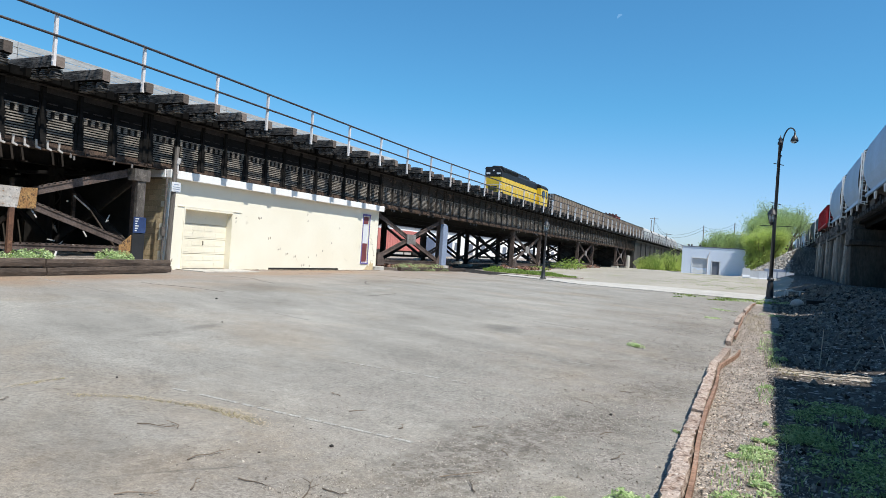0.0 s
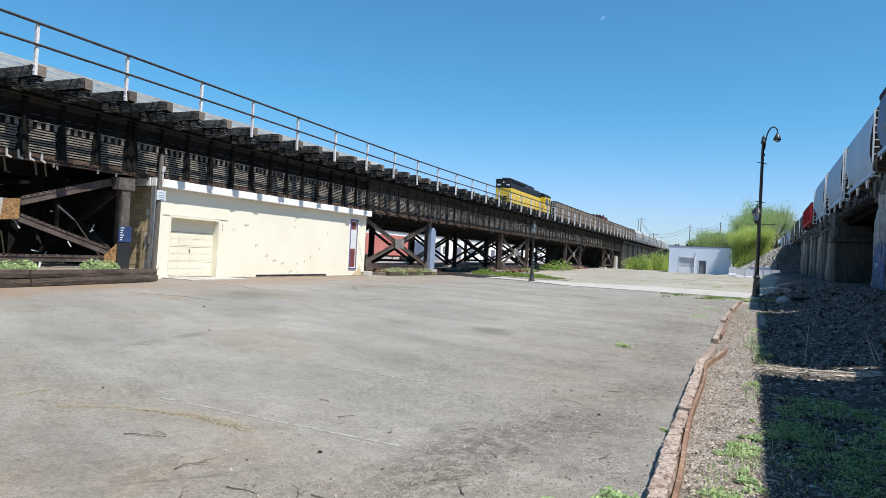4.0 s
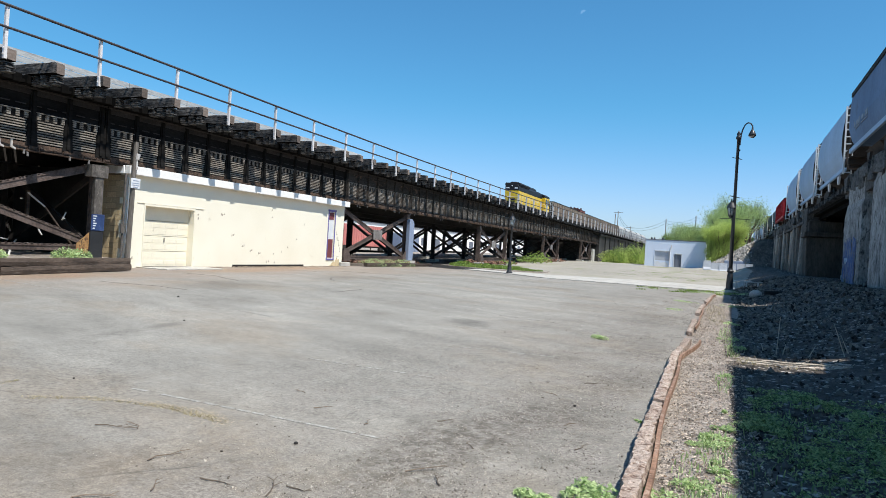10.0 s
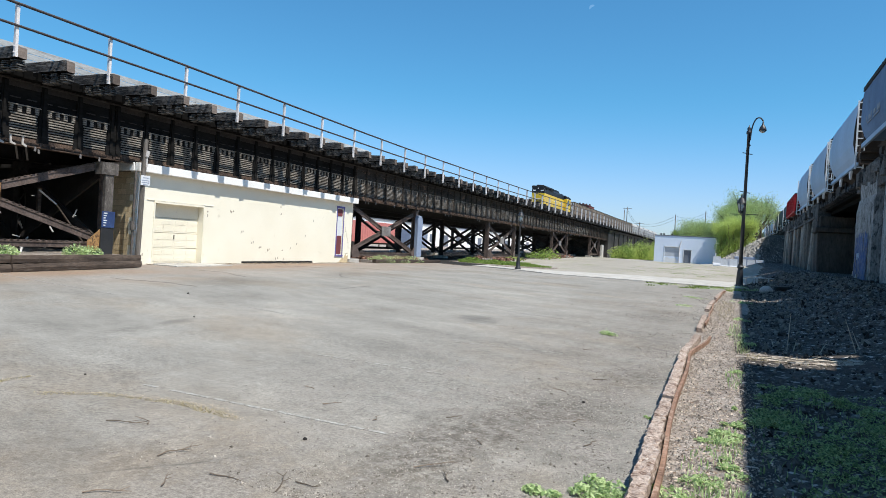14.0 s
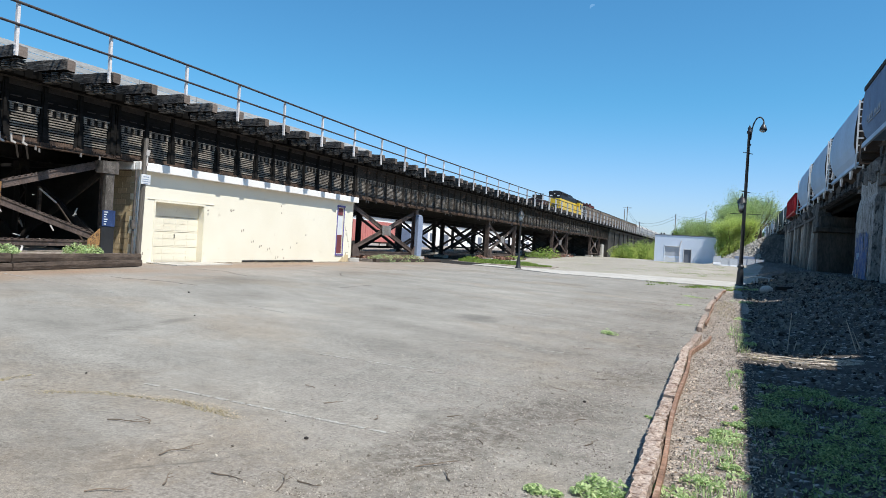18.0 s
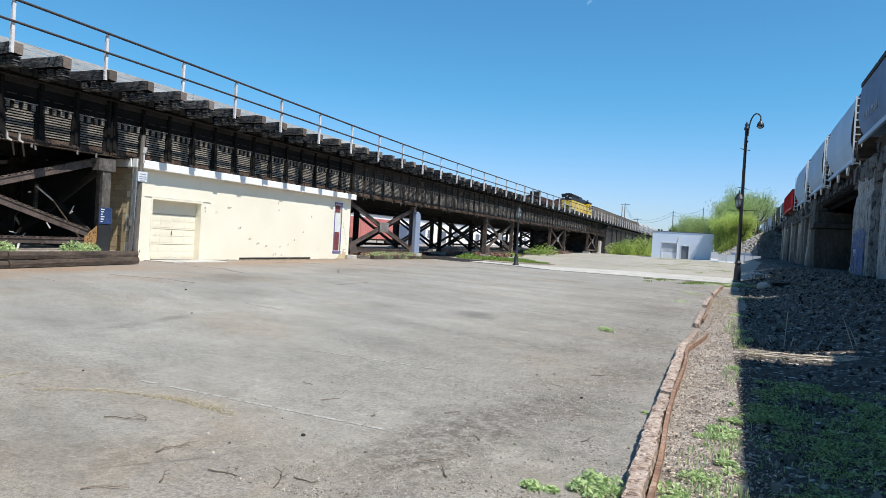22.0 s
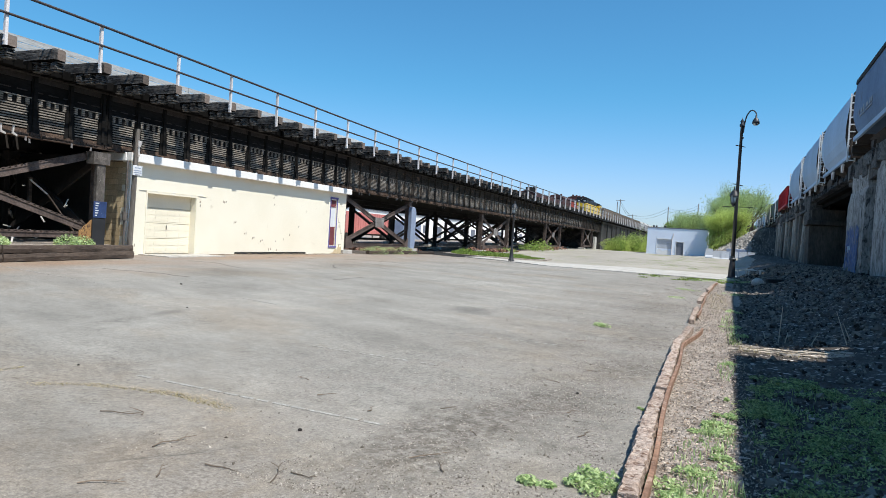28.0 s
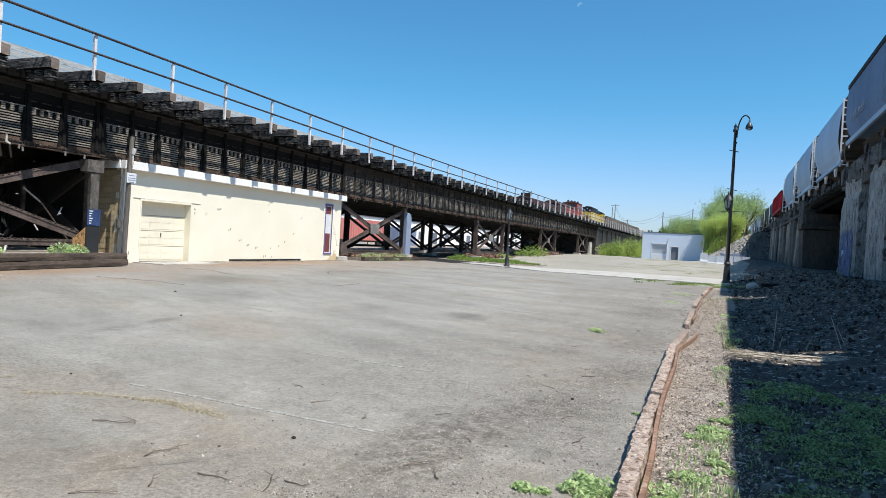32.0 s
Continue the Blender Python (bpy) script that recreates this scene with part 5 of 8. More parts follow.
weathered_block(bm, 0.12, 1.6, 37.6, 39.9, 0.2, 4.4, 14.0)
pier = part("pier", bm, OLDMASONRY, viaduct, "weathered concrete pier with blue graffiti")
bm = BM()
cells = {}


def on_face(v, z):
    key = (round(v, 3), round(z, 3))
    if key not in cells:
        d = 0.025 * noise.noise((v * 1.3, z * 0.8, 4.0)) + 0.03 * noise.noise((v * 4.0, z * 3.0, 7.0))
        cells[key] = bm.verts.new((-0.19 + d, v, z))
    return cells[key]


for i in range(56):
    for j in range(46):
        v, z = 33.7 + i * 0.06, 0.5 + j * 0.06
        top = 2.85 + 0.25 * noise.noise((v * 1.7, 2.0, 5.0)) + 0.3 * noise.noise((v * 9.0, 4.0, 1.0))
        if 0.75 + 0.2 * noise.noise((v * 3, 1.0, 8.0)) < z < top and not noise.noise((v * 2.2, z * 1.6, 3.0)) > 0.3 + 0.25 * noise.noise((v * 11, z * 5, 6.0)):
            bm.faces.new((on_face(v, z), on_face(v + 0.06, z), on_face(v + 0.06, z + 0.06), on_face(v, z + 0.06)))
part("graffiti", bm, GRAFFITI, pier, "faded blue graffiti patch")
rng = random.Random(71)
for k in range(4):
    bm = BM()
    y, z = rng.uniform(35.6, 37.0), rng.uniform(0.8, 2.3)
    beam(bm, (-0.23, y, z), (-0.23, y + rng.uniform(0.1, 0.35), z + rng.uniform(-0.25, 0.3)), 0.006, rng.uniform(0.03, 0.06), (1, 0, 0))
    part("graffiti_stroke", bm, SIGNWHITE, pier, "pale graffiti stroke")
# open span behind the pier
bm = BM()
box(bm, 2.3, 2.7, 38.85, 56.0, 0.2, 3.9)
part("back_wall", bm, BACKWALL, viaduct, "recessed stained wall")
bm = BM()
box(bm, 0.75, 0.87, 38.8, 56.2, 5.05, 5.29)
# Added sheet closing the far side, black like the girder for shade.
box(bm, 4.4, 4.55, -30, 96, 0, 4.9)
part("span_girder", bm, SHADEBLACK, viaduct, "span girder and back sheet, coloured black for shade")
bm = BM()
box(bm, -0.05, 2.28, 55.6, 57.4, 0.3, 3.75, jig=0.04)
box(bm, -0.25, 2.28, 55.3, 57.5, 3.75, 4.1, jig=0.04)
box(bm, 0.1, 2.28, 55.8, 57.4, 4.1, 4.99, jig=0.06)
part("far_pier", bm, BACKWALL, viaduct, "crumbling capped pier with a ledge", 0.04)
bm = BM()
weathered_block(bm, -0.12, 1.2, 56.2, 59.6, 4.05, 5.9, 33.0)
part("pier_head", bm, ROUGHSTONE, viaduct, "dark rough head of the pier")
pile_bm = BM()
tube(pile_bm, (0, 0, 0), (0.02, 0.03, 5.05), 0.26, 0.2, 9)
pile_mesh = finish(pile_bm, PILE_WOOD, "pile")
v = 58.0
while v < 95:
    piece("pile", pile_mesh, viaduct, pose(0.1 + random.uniform(-0.12, 0.12), v + random.uniform(-0.2, 0.2), 0.1, random.uniform(-1.2, 1.2), random.uniform(-1.5, 1.5), random.uniform(0, 360)))
    v += random.uniform(1.9, 3.6)
for c in range(20):
    bm = BM()
    v = 57.5
    while v < 95:
        l = random.uniform(2.5, 4.5)
        box(bm, 1.62 + random.uniform(0, 0.08), 1.8, v, min(95.5, v + l - 0.03), 0.2 + c * 0.25, 0.2 + c * 0.25 + 0.235)
        v += l
    part("lagging_board", bm, BACKWALL, viaduct)
bm = BM()
box(bm, -0.15, 0.4, 57.6, 95.5, 4.85, 5.05, jig=0.03)
part("cap_beam", bm, TIE, viaduct, "heavy timber cap beam", 0.02)

# embankment stones
verts, faces = [], []


def rock(x, y, z, r):
    b = len(verts)
    pts = [Vector((random.gauss(0, 1), random.gauss(0, 1), random.gauss(0, 0.7))).normalized() * r * random.uniform(0.7, 1.15) for _ in range(6)]
    oct6 = [Vector(p) for p in ((1, 0, 0), (-1, 0, 0), (0, 1, 0), (0, -1, 0), (0, 0, 0.75), (0, 0, -0.75))]
    q = Euler((random.random() * 6, random.random() * 6, random.random() * 6)).to_matrix()
    verts.extend(tuple(Vector((x, y, z)) + q @ (o * r * random.uniform(0.75, 1.25)) + p * 0.2) for o, p in zip(oct6, pts))
    faces.extend(tuple(b + i for i in f) for f in ((0, 2, 4), (2, 1, 4), (1, 3, 4), (3, 0, 4), (2, 0, 5), (1, 2, 5), (3, 1, 5), (0, 3, 5)))


rng = random.Random(5)
for _ in range(11000):
    y = 97 + 83 * rng.random() ** 2.4
    x = right_line(y) - 1.5 - rng.uniform(0, 7.0)
    # Pale stones stop at the slope's shadow edge, leaving painted-dark ground beyond.
    if gh(x, y) > 0.7 and (y > 104 or x < right_line(y) - 2.4 - rng.random()):
        rock(x, y, gh(x, y) + 0.04, rng.uniform(0.1, 0.27))
tagged(new("riprap", mesh_from("riprap", verts, faces, STONE)), "pale loose riprap stones on the embankment", "stones", kind="stuff")

# broken brick rubble heaped round the tower feet
verts, faces = [], []
rng = random.Random(46)
for _ in range(2600):
    y = rng.choice((rng.uniform(54.8, 66.0), rng.uniform(78, 90), rng.uniform(34.0, 42.0)))
    x = -19.75 + rng.gauss(0, 0.5)
    h = (0.42 if y > 45 else 0.2) * (0.6 + 0.5 * noise.noise((y * 0.6, x, 2.0)))
    rock(x, y, gh(x, y) + (0.12 if y < 45 else 0) + rng.uniform(0, max(0.05, h)), rng.uniform(0.05, 0.16))
tagged(new("brick_rubble", mesh_from("brick_rubble", verts, faces, chips("brick_rubble_bits", (0.07, 0.04, 0.03), (0.34, 0.2, 0.15)))), "red-brown broken brick rubble round the trestle feet", "rubble", kind="stuff")

# crumbled edge and cracks along the foot of the garage wall
verts, faces = [], []
rng = random.Random(44)
for _ in range(900):
    y = rng.uniform(17.8, 32.0)
    x = -18.86 + abs(rng.gauss(0, 0.28 if 22.5 < y < 28.5 else 0.12))
    rock(x, y, 0.006, rng.uniform(0.01, 0.04) * (1.7 if rng.random() < 0.08 else 1))
tagged(new("wall_foot_rubble", mesh_from("wall_foot_rubble", verts, faces, surface("crumbled_soil", (0.33, 0.27, 0.2), (0.2, 0.155, 0.115), 0.95, 0, 2.0, 20, 0.8, 0.5))), "brown crumbled rubble along the garage wall", "rubble", kind="stuff")
crack_mat = surface("crack_dirt", (0.075, 0.065, 0.055), (0.13, 0.115, 0.1), 0.95, 0, 6.0, 40, 0.7, 0)
bm = BM()
rng = random.Random(45)
for x, y, a, n in ((-18.2, 21.5, -0.5, 16), (-17.0, 22.6, 0.2, 12), (-16.2, 17.4, 1.2, 14), (-14.4, 12.5, 1.5, 12), (-15.6, 26.5, 0.6, 14), (-12.2, 20.2, -0.3, 10), (-9.5, 15.6, 0.4, 8)):
    p = Vector((x, y, 0))
    for _ in range(n):
        a += rng.uniform(-0.45, 0.45)
        q = p + Vector((math.sin(a), math.cos(a), 0)) * rng.uniform(0.15, 0.3)
        d = (q - p).normalized() * 0.02
        w = Vector((-d.y, d.x, 0)) * rng.uniform(0.4, 1.0)
        prism(bm, [(p - w).xy, (q - w * 0.8 + d).xy, (q + w * 0.8 + d).xy, (p + w).xy], "z", -0.01, 0.003 + rng.uniform(0, 0.001))
        p = q
solid("asphalt_crack", bm, crack_mat, "dark dirt-filled cracks in the asphalt", "crack", kind="structure")


# ---- rolling stock ----
def truck(parent, y, axles, mat=None):
    """A bogie: side frames, bolster, wheels on axles."""
    mat = mat or UNDER
    half = 0.9 * (axles - 1)
    bm = BM()
    for s in (-1, 1):
        prism(bm, [(-half - 0.35, 0.42), (-half, 0.3), (half, 0.3), (half + 0.35, 0.42), (half + 0.3, 0.62), (0.35, 0.78), (-0.35, 0.78), (-half - 0.3, 0.62)], "x", s * 1.0 - 0.07, s * 1.0 + 0.07)
    box(bm, -0.92, 0.92, -0.2, 0.2, 0.5, 0.75)
    tr = part("truck", bm, mat, parent, "", 0.015)
    tr.location = (0, y, 0)
    for k in range(axles):
        bm = BM()
        for s in (-1, 1):
            tube(bm, (s * 0.78, 0, 0), (s * 0.66, 0, 0), 0.46, 0.46, 18)
            tube(bm, (s * 0.66, 0, 0), (s * 0.63, 0, 0), 0.5, 0.5, 18)
        tube(bm, (-0.8, 0, 0), (0.8, 0, 0), 0.08, 0.08, 8)
        w = part("wheelset", bm, mat, tr)
        w.location = (0, -half + 1.8 * k if axles > 1 else 0, 0.46)
    return tr


def ladder(bm, x, y, z0, z1, w=0.42, axis="x", thick=0.05):
    dx, dy = (w / 2, 0) if axis == "x" else (0, w / 2)
    for s in (-1, 1):
        beam(bm, (x + s * dx, y + s * dy, z0), (x + s * dx, y + s * dy, z1), thick, thick, (0, 1, 0))
    n = int((z1 - z0) / 0.38)
    for k in range(n + 1):
        z = z0 + 0.1 + k * (z1 - z0 - 0.2) / n
        beam(bm, (x - dx, y - dy, z), (x + dx, y + dy, z), thick * 0.75, thick * 0.75)


def covered_hopper(L, paint, label, group, h=4.5, wide=1.6, bays=3, low=1.2, sill=None, setback=0.7, bulkhead=False, gate=None):
    """A round-sided covered hopper, centred, standing on its rails at z 0."""
    car = thing("hopper_car", (0, 0, 0), label, "rail car", group)
    half = L / 2 - 0.32
    rung = 0.075 if wide > 1.55 else 0.05
    prof = [(wide * (0.72 if low < 1.4 else 0.86), low), (wide * (0.88 if low < 1.4 else 0.93), low + (2.7 - low) * 0.27), (wide * 0.97, low + (2.7 - low) * 0.6), (wide, 2.7), (wide * 0.985, 3.2), (wide * (0.93 if low < 1.4 else 0.97), h - 1.0), (wide * (0.85 if low < 1.4 else 0.93), h - 0.52), (wide * 0.68, h - 0.2), (wide * 0.4, h - 0.1)]
    ring = prof + [(-x, z) for x, z in reversed(prof)]
    bm = BM()
    secs = []
    ny = 9
    for k in range(ny):
        u = -1 + 2 * k / (ny - 1)
        sec = []
        for x, z in ring:
            inset = 1.25 * max(0.0, (2.9 - z) / 1.7) if k in (0, ny - 1) else (0.45 * max(0.0, (2.9 - z) / 1.7) if k in (1, ny - 2) else 0)
            yy = u * (half - setback)
            yy -= math.copysign(inset, u) if u else 0
            sec.append(bm.verts.new((x, yy, z)))
        secs.append(sec)
    n = len(ring)
    for a, b in zip(secs, secs[1:]):
        for k in range(n):
            bm.faces.new((a[k], a[(k + 1) % n], b[(k + 1) % n], b[k]))
    ends = [[tuple(v.co) for v in sec] for sec in (secs[0], secs[-1])]
    part("body", bm, paint, car)
    # End sheets take a dark colour in place of the shade on the car ends.
    for pts in ends:
        bm = BM()
        rim = [bm.verts.new(p) for p in pts]
        for k in range(n // 2 - 1):
            bm.faces.new((rim[k], rim[k + 1], rim[n - 2 - k], rim[n - 1 - k]))
        part("end_sheet", bm, UNDER, car, "end sheet coloured dark for its shade")
    bm = BM()
    box(bm, -0.32, 0.32, -half, half, h - 0.06, h - 0.02)
    for k in range(int(L / 2)):
        box(bm, -0.3, 0.3, -half + 1 + k * 2, -half + 1.7 + k * 2, h - 0.1, h - 0.065)
    part("roof_walk", bm, DARK, car, "dark roof walkway and hatches")
    bm = BM()
    for s in (-1, 1):
        box(bm, s * (wide * (0.8 if low < 1.4 else 0.9)) - 0.06, s * (wide * (0.8 if low < 1.4 else 0.9)) + 0.06, -half, half, low - 0.22, low)
    part("side_sill", bm, sill or paint, car)
    for s in (-1, 1):
        bm = BM()
        box(bm, -wide * 0.95, wide * 0.95, s * half - 0.12, s * half + 0.12, 0.95, 1.25)
        box(bm, -wide * 0.9, wide * 0.9, s * (half + 0.21) - 0.085, s * (half + 0.21) + 0.085, 0.8, 1.24)
        box(bm, -0.3, 0.3, s * half - 1.0, s * half + 0.1, 0.8, 1.1)
        box(bm, -wide * 0.95, wide * 0.95, min(s * half, s * (half - 0.7)), max(s * half, s * (half - 0.7)), 1.25, 1.28)
        part("end_platform", bm, UNDER, car)
        # Plates added out of view to stop low sun between the car ends.
        if bulkhead:
            bm = BM()
            box(bm, -wide * 0.95, wide * 0.95, s * (half + 0.32) - 0.34, s * (half + 0.32) + 0.34, 1.281, 1.95)
            part("end_bulkhead", bm, UNDER, car, "unseen plate added to cut the sun between car ends")
        bm = BM()
        for q in (-1, 1):
            beam(bm, (q * wide * 0.9, s * half, 1.25), (q * wide * 0.7, s * (half - setback), h - 0.25), 0.08, 0.08)
            beam(bm, (q * 0.4, s * half, 1.25), (q * 0.4, s * (half - 0.4), 2.9), 0.07, 0.07)
        part("end_post", bm, UNDER, car)
        for q in (-1, 1) if s < 0 or low < 1.4 else ():
            bm = BM()
            ladder(bm, q * wide * 0.86, s * (half - 0.12), 0.6, h - 0.72, 0.34, "x", rung)
            part("ladder", bm, LADDERWHITE, car, "white grab-iron ladder")
        bm = BM()
        tube(bm, (0, s * half, 0.85), (0, s * (half + 0.42), 0.85), 0.1, 0.13, 8)
        part("coupler", bm, UNDER, car)
        truck(car, s * (half - 1.7), 2)
    for k in range(bays):
        y = (k - (bays - 1) / 2) * (2 * half - 4.4) / bays
        bm = BM()
        w = (2 * half - 4.4) / bays * 0.46
        for za, zb, ra, rb in ((1.25, 0.6, 1.0, 0.32),):
            top = [bm.verts.new((sx * 1.15 * ra, y + sy * w * ra, za)) for sx, sy in ((-1, -1), (1, -1), (1, 1), (-1, 1))]
            bot = [bm.verts.new((sx * 1.15 * rb, y + sy * w * rb, zb)) for sx, sy in ((-1, -1), (1, -1), (1, 1), (-1, 1))]
            for i in range(4):
                bm.faces.new((top[i], top[(i + 1) % 4], bot[(i + 1) % 4], bot[i]))
            bm.faces.new(bot)
            bm.faces.new(top[::-1])
        part("hopper_bay", bm, UNDER, car)
        for sx in (-1, 1):
            bm = BM()
            prism(bm, [(y - 0.4, 0.95), (y + 0.4, 0.95), (y + 0.12, 0.5), (y - 0.12, 0.5)], "x", sx * 1.22 - 0.05, sx * 1.22 + 0.05)
            part("outlet_gate", bm, gate or GALV, car, "pale outlet gate bracket")
    return car


def open_hopper(L, paint, label, group, h=3.75, wide=1.5):
    """A ribbed open coal hopper with a dark load line."""
    car = thing("open_hopper_car", (0, 0, 0), label, "rail car", group)
    half = L / 2 - 0.4
    bm = BM()
    for s in (-1, 1):
        box(bm, s * wide - 0.03, s * wide + 0.03, -half, half, 1.15, h)
        prism(bm, [(s * half, h), (s * half, 2.6), (s * (half - 1.4), 1.16), (s * (half - 1.46), 1.16), (s * (half - 0.06), 2.62), (s * (half - 0.06), h)], "x", -wide + 0.031, wide - 0.031)
    box(bm, -wide + 0.031, wide - 0.031, -half + 1.5, half - 1.5, 1.16, 1.22)
    part("body", bm, paint, car)
    bm = BM()
    for s in (-1, 1):
        box(bm, s * wide - 0.07, s * wide + 0.07, -half, half, h, h + 0.1)
    for s in (-1, 1):
        box(bm, -wide, wide, s * half - 0.06, s * half + 0.06, h + 0.001, h + 0.1)
    box(bm, -wide + 0.07, wide - 0.07, -half + 0.07, half - 0.07, h - 0.35, h - 0.1, jig=0.04)
    part("top_rim", bm, DARK, car, "dark top rim and load")
    for s in (-1, 1):
        n = int(L / 1.35)
        for k in range(n + 1):
            bm = BM()
            y = -half + 0.06 + k * (2 * half - 0.12) / n
            box(bm, s * wide + (0.031 if s > 0 else -0.12), s * wide + (0.12 if s > 0 else -0.031), y - 0.05, y + 0.05, 1.1, h)
            part("rib", bm, paint, car)
        bm = BM()
        box(bm, s * wide - 0.1, s * wide + 0.1, -half, half, 0.95, 1.149)
        part("side_sill", bm, paint, car)
        bm = BM()
        box(bm, -wide, wide, s * half - 0.1, s * half + 0.1, 0.85, 1.14)
        tube(bm, (0, s * half, 0.85), (0, s * (half + 0.38), 0.85), 0.1, 0.13, 8)
        part("end_sill", bm, UNDER, car)
        bm = BM()
        ladder(bm, wide * 0.8, s * (half + 0.05), 1.1, h, 0.4)
        part("ladder", bm, GALV, car)
        truck(car, s * (half - 1.6), 2)
    for k in range(3):
        bm = BM()
        y = (k - 1) * (2 * half - 4) / 3
        prism(bm, [(y - 1.2, 1.15), (y + 1.2, 1.15), (y + 0.4, 0.5), (y - 0.4, 0.5)], "x", -1.1, 1.1)
        part("hopper_bay", bm, UNDER, car)
    return car


def diesel(name, L, label, low, high, long_hood=(0.9, 14.2), cab=(15.0, 18.2), axles=3, h=4.35):
    """A hood-unit diesel with its long hood at y 0."""
    loco = thing(name, (0, 0, 0), label, "locomotive")
    bm = BM()
    box(bm, -1.5, 1.5, 0.35, L - 0.35, 1.25, 1.55)
    box(bm, -1.45, 1.45, 0.1, 0.45, 0.6, 1.7)
    box(bm, -1.45, 1.45, L - 0.45, L - 0.1, 0.6, 1.7)
    part("frame", bm, LOCOBLACK, loco, "black frame and walkway", 0.02)
    zc = 3.42
    bm = BM()
    box(bm, -0.98, 0.98, long_hood[0], long_hood[1] + 0.8, 1.551, zc)
    hood = part("long_hood", bm, low, loco, "", 0.03)
    bm = BM()
    prism(bm, [(-0.98, zc + 0.001), (0.98, zc + 0.001), (0.98, h - 0.55), (0.72, h - 0.25), (-0.72, h - 0.25), (-0.98, h - 0.55)], "y", long_hood[0], long_hood[1] + 0.8)
    part("hood_roof", bm, high, loco, "black upper hood", 0.02)
    for k in range(11):
        for s in (-1, 1):
            y = long_hood[0] + 0.4 + k * (long_hood[1] - long_hood[0]) / 11
            bm = BM()
            box(bm, s * 0.98 + (0.001 if s > 0 else -0.025), s * 0.98 + (0.025 if s > 0 else -0.001), y, y + 1.05, 1.7, zc - 0.15)
            part("hood_door", bm, low, hood)
    bm = BM()
    prism(bm, [(-0.98, h - 0.62), (0.98, h - 0.62), (1.14, h - 0.25), (1.0, h - 0.06), (-1.0, h - 0.06), (-1.14, h - 0.25)], "y", long_hood[0] + 0.25, long_hood[0] + 5.2)
    part("radiator", bm, high, loco, "flared black radiator housing", 0.02)
    for k in range(5):
        bm = BM()
        y = long_hood[0] + 1.1 + k * (1.5 if k < 3 else 2.1)
        tube(bm, (0, y, h - 0.16), (0, y, h + 0.1), 0.62, 0.58, 18)
        part("roof_fan", bm, high, loco)
    bm = BM()
    box(bm, -0.3, 0.3, 9.4, 10.3, h - 0.16, h + 0.16)
    part("exhaust_stack", bm, high, loco, "", 0.03)
    bm = BM()
    box(bm, -1.5, 1.5, cab[0] + 0.01, cab[1], 1.551, h - 0.95)
    cabp = part("cab", bm, low, loco, "", 0.03)
    bm = BM()
    prism(bm, [(-1.5, h - 0.949), (1.5, h - 0.949), (1.5, h - 0.72), (1.1, h - 0.42), (0, h - 0.3), (-1.1, h - 0.42), (-1.5, h - 0.72)], "y", cab[0] + 0.01, cab[1])
    part("cab_roof", bm, high, loco, "black cab roof", 0.02)
    for s in (-1, 1):
        for y, w in ((cab[0] + 0.3, 1.5), (cab[0] + 2.1, 0.6)):
            bm = BM()
            prism(bm, [(y + w / 2 - w / 2 * math.cos(a), 2.98 + 0.5 * math.sin(a)) for a in [k * math.tau / 14 for k in range(14)]], "x", s * 1.5 - 0.03, s * 1.5 + 0.02)
            surround = part("window_surround", bm, high, cabp, "black rounded window surround")
            bm = BM()
            prism(bm, [(y + w / 2 - w * 0.36 * math.cos(a), 3.0 + 0.36 * math.sin(a)) for a in [k * math.tau / 14 for k in range(14)]], "x", s * 1.5 - 0.03, s * 1.5 + 0.03)
            part("side_window", bm, WINDOW, surround, "dark cab side window")
    bm = BM()
    box(bm, -0.98, 0.98, cab[1] + 0.001, L - 1.4, 1.551, zc - 0.25)
    part("short_hood", bm, low, loco, "", 0.04)
    bm = BM()
    for s in (-0.6, 0.6):
        box(bm, s - 0.22, s + 0.22, long_hood[0] - 0.03, long_hood[0] - 0.001, h - 0.9, h - 0.72)
    part("number_board", bm, SIGNWHITE, loco, "pale number board panel")
    bm = BM()
    tube(bm, (0, long_hood[0] - 0.06, h - 0.5), (0, long_hood[0] - 0.001, h - 0.5), 0.08, 0.1, 12)
    part("headlight", bm, SIGNWHITE, loco)
    bm = BM()
    for s in (-1, 1):
        tube(bm, (s * 0.8, long_hood[0] - 0.05, 1.6), (s * 0.8, long_hood[0] - 0.05, 2.9), 0.02, 0.02, 6)
        tube(bm, (s * 1.3, 0.3, 1.55), (s * 1.3, 0.3, 2.5), 0.022, 0.022, 6)
    tube(bm, (-1.3, 0.3, 2.5), (1.3, 0.3, 2.5), 0.022, 0.022, 6)
    part("end_handrail", bm, SIGNWHITE, loco, "pale end handrail")
    bm = BM()
    for k in range(3):
        box(bm, -0.5, 0.5, long_hood[0] - 0.025, long_hood[0] - 0.001, 1.9 + k * 0.2, 2.02 + k * 0.2)
    part("end_louvre", bm, high, loco, "dark louvres in the hood end")
    bm = BM()
    prism(bm, [(-0.7, h - 0.24), (0.7, h - 0.24), (0.6, h + 0.04), (-0.6, h + 0.04)], "y", long_hood[0] + 6.0, long_hood[1] - 1.6)
    part("blower_housing", bm, high, loco, "", 0.03)
    bm = BM()
    prism(bm, [(-1.3, 1.2), (1.3, 1.2), (1.3, 0.7), (0.9, 0.35), (-0.9, 0.35), (-1.3, 0.7)], "y", L / 2 - 2.6, L / 2 + 2.6)
    part("fuel_tank", bm, LOCOBLACK, loco, "", 0.03)
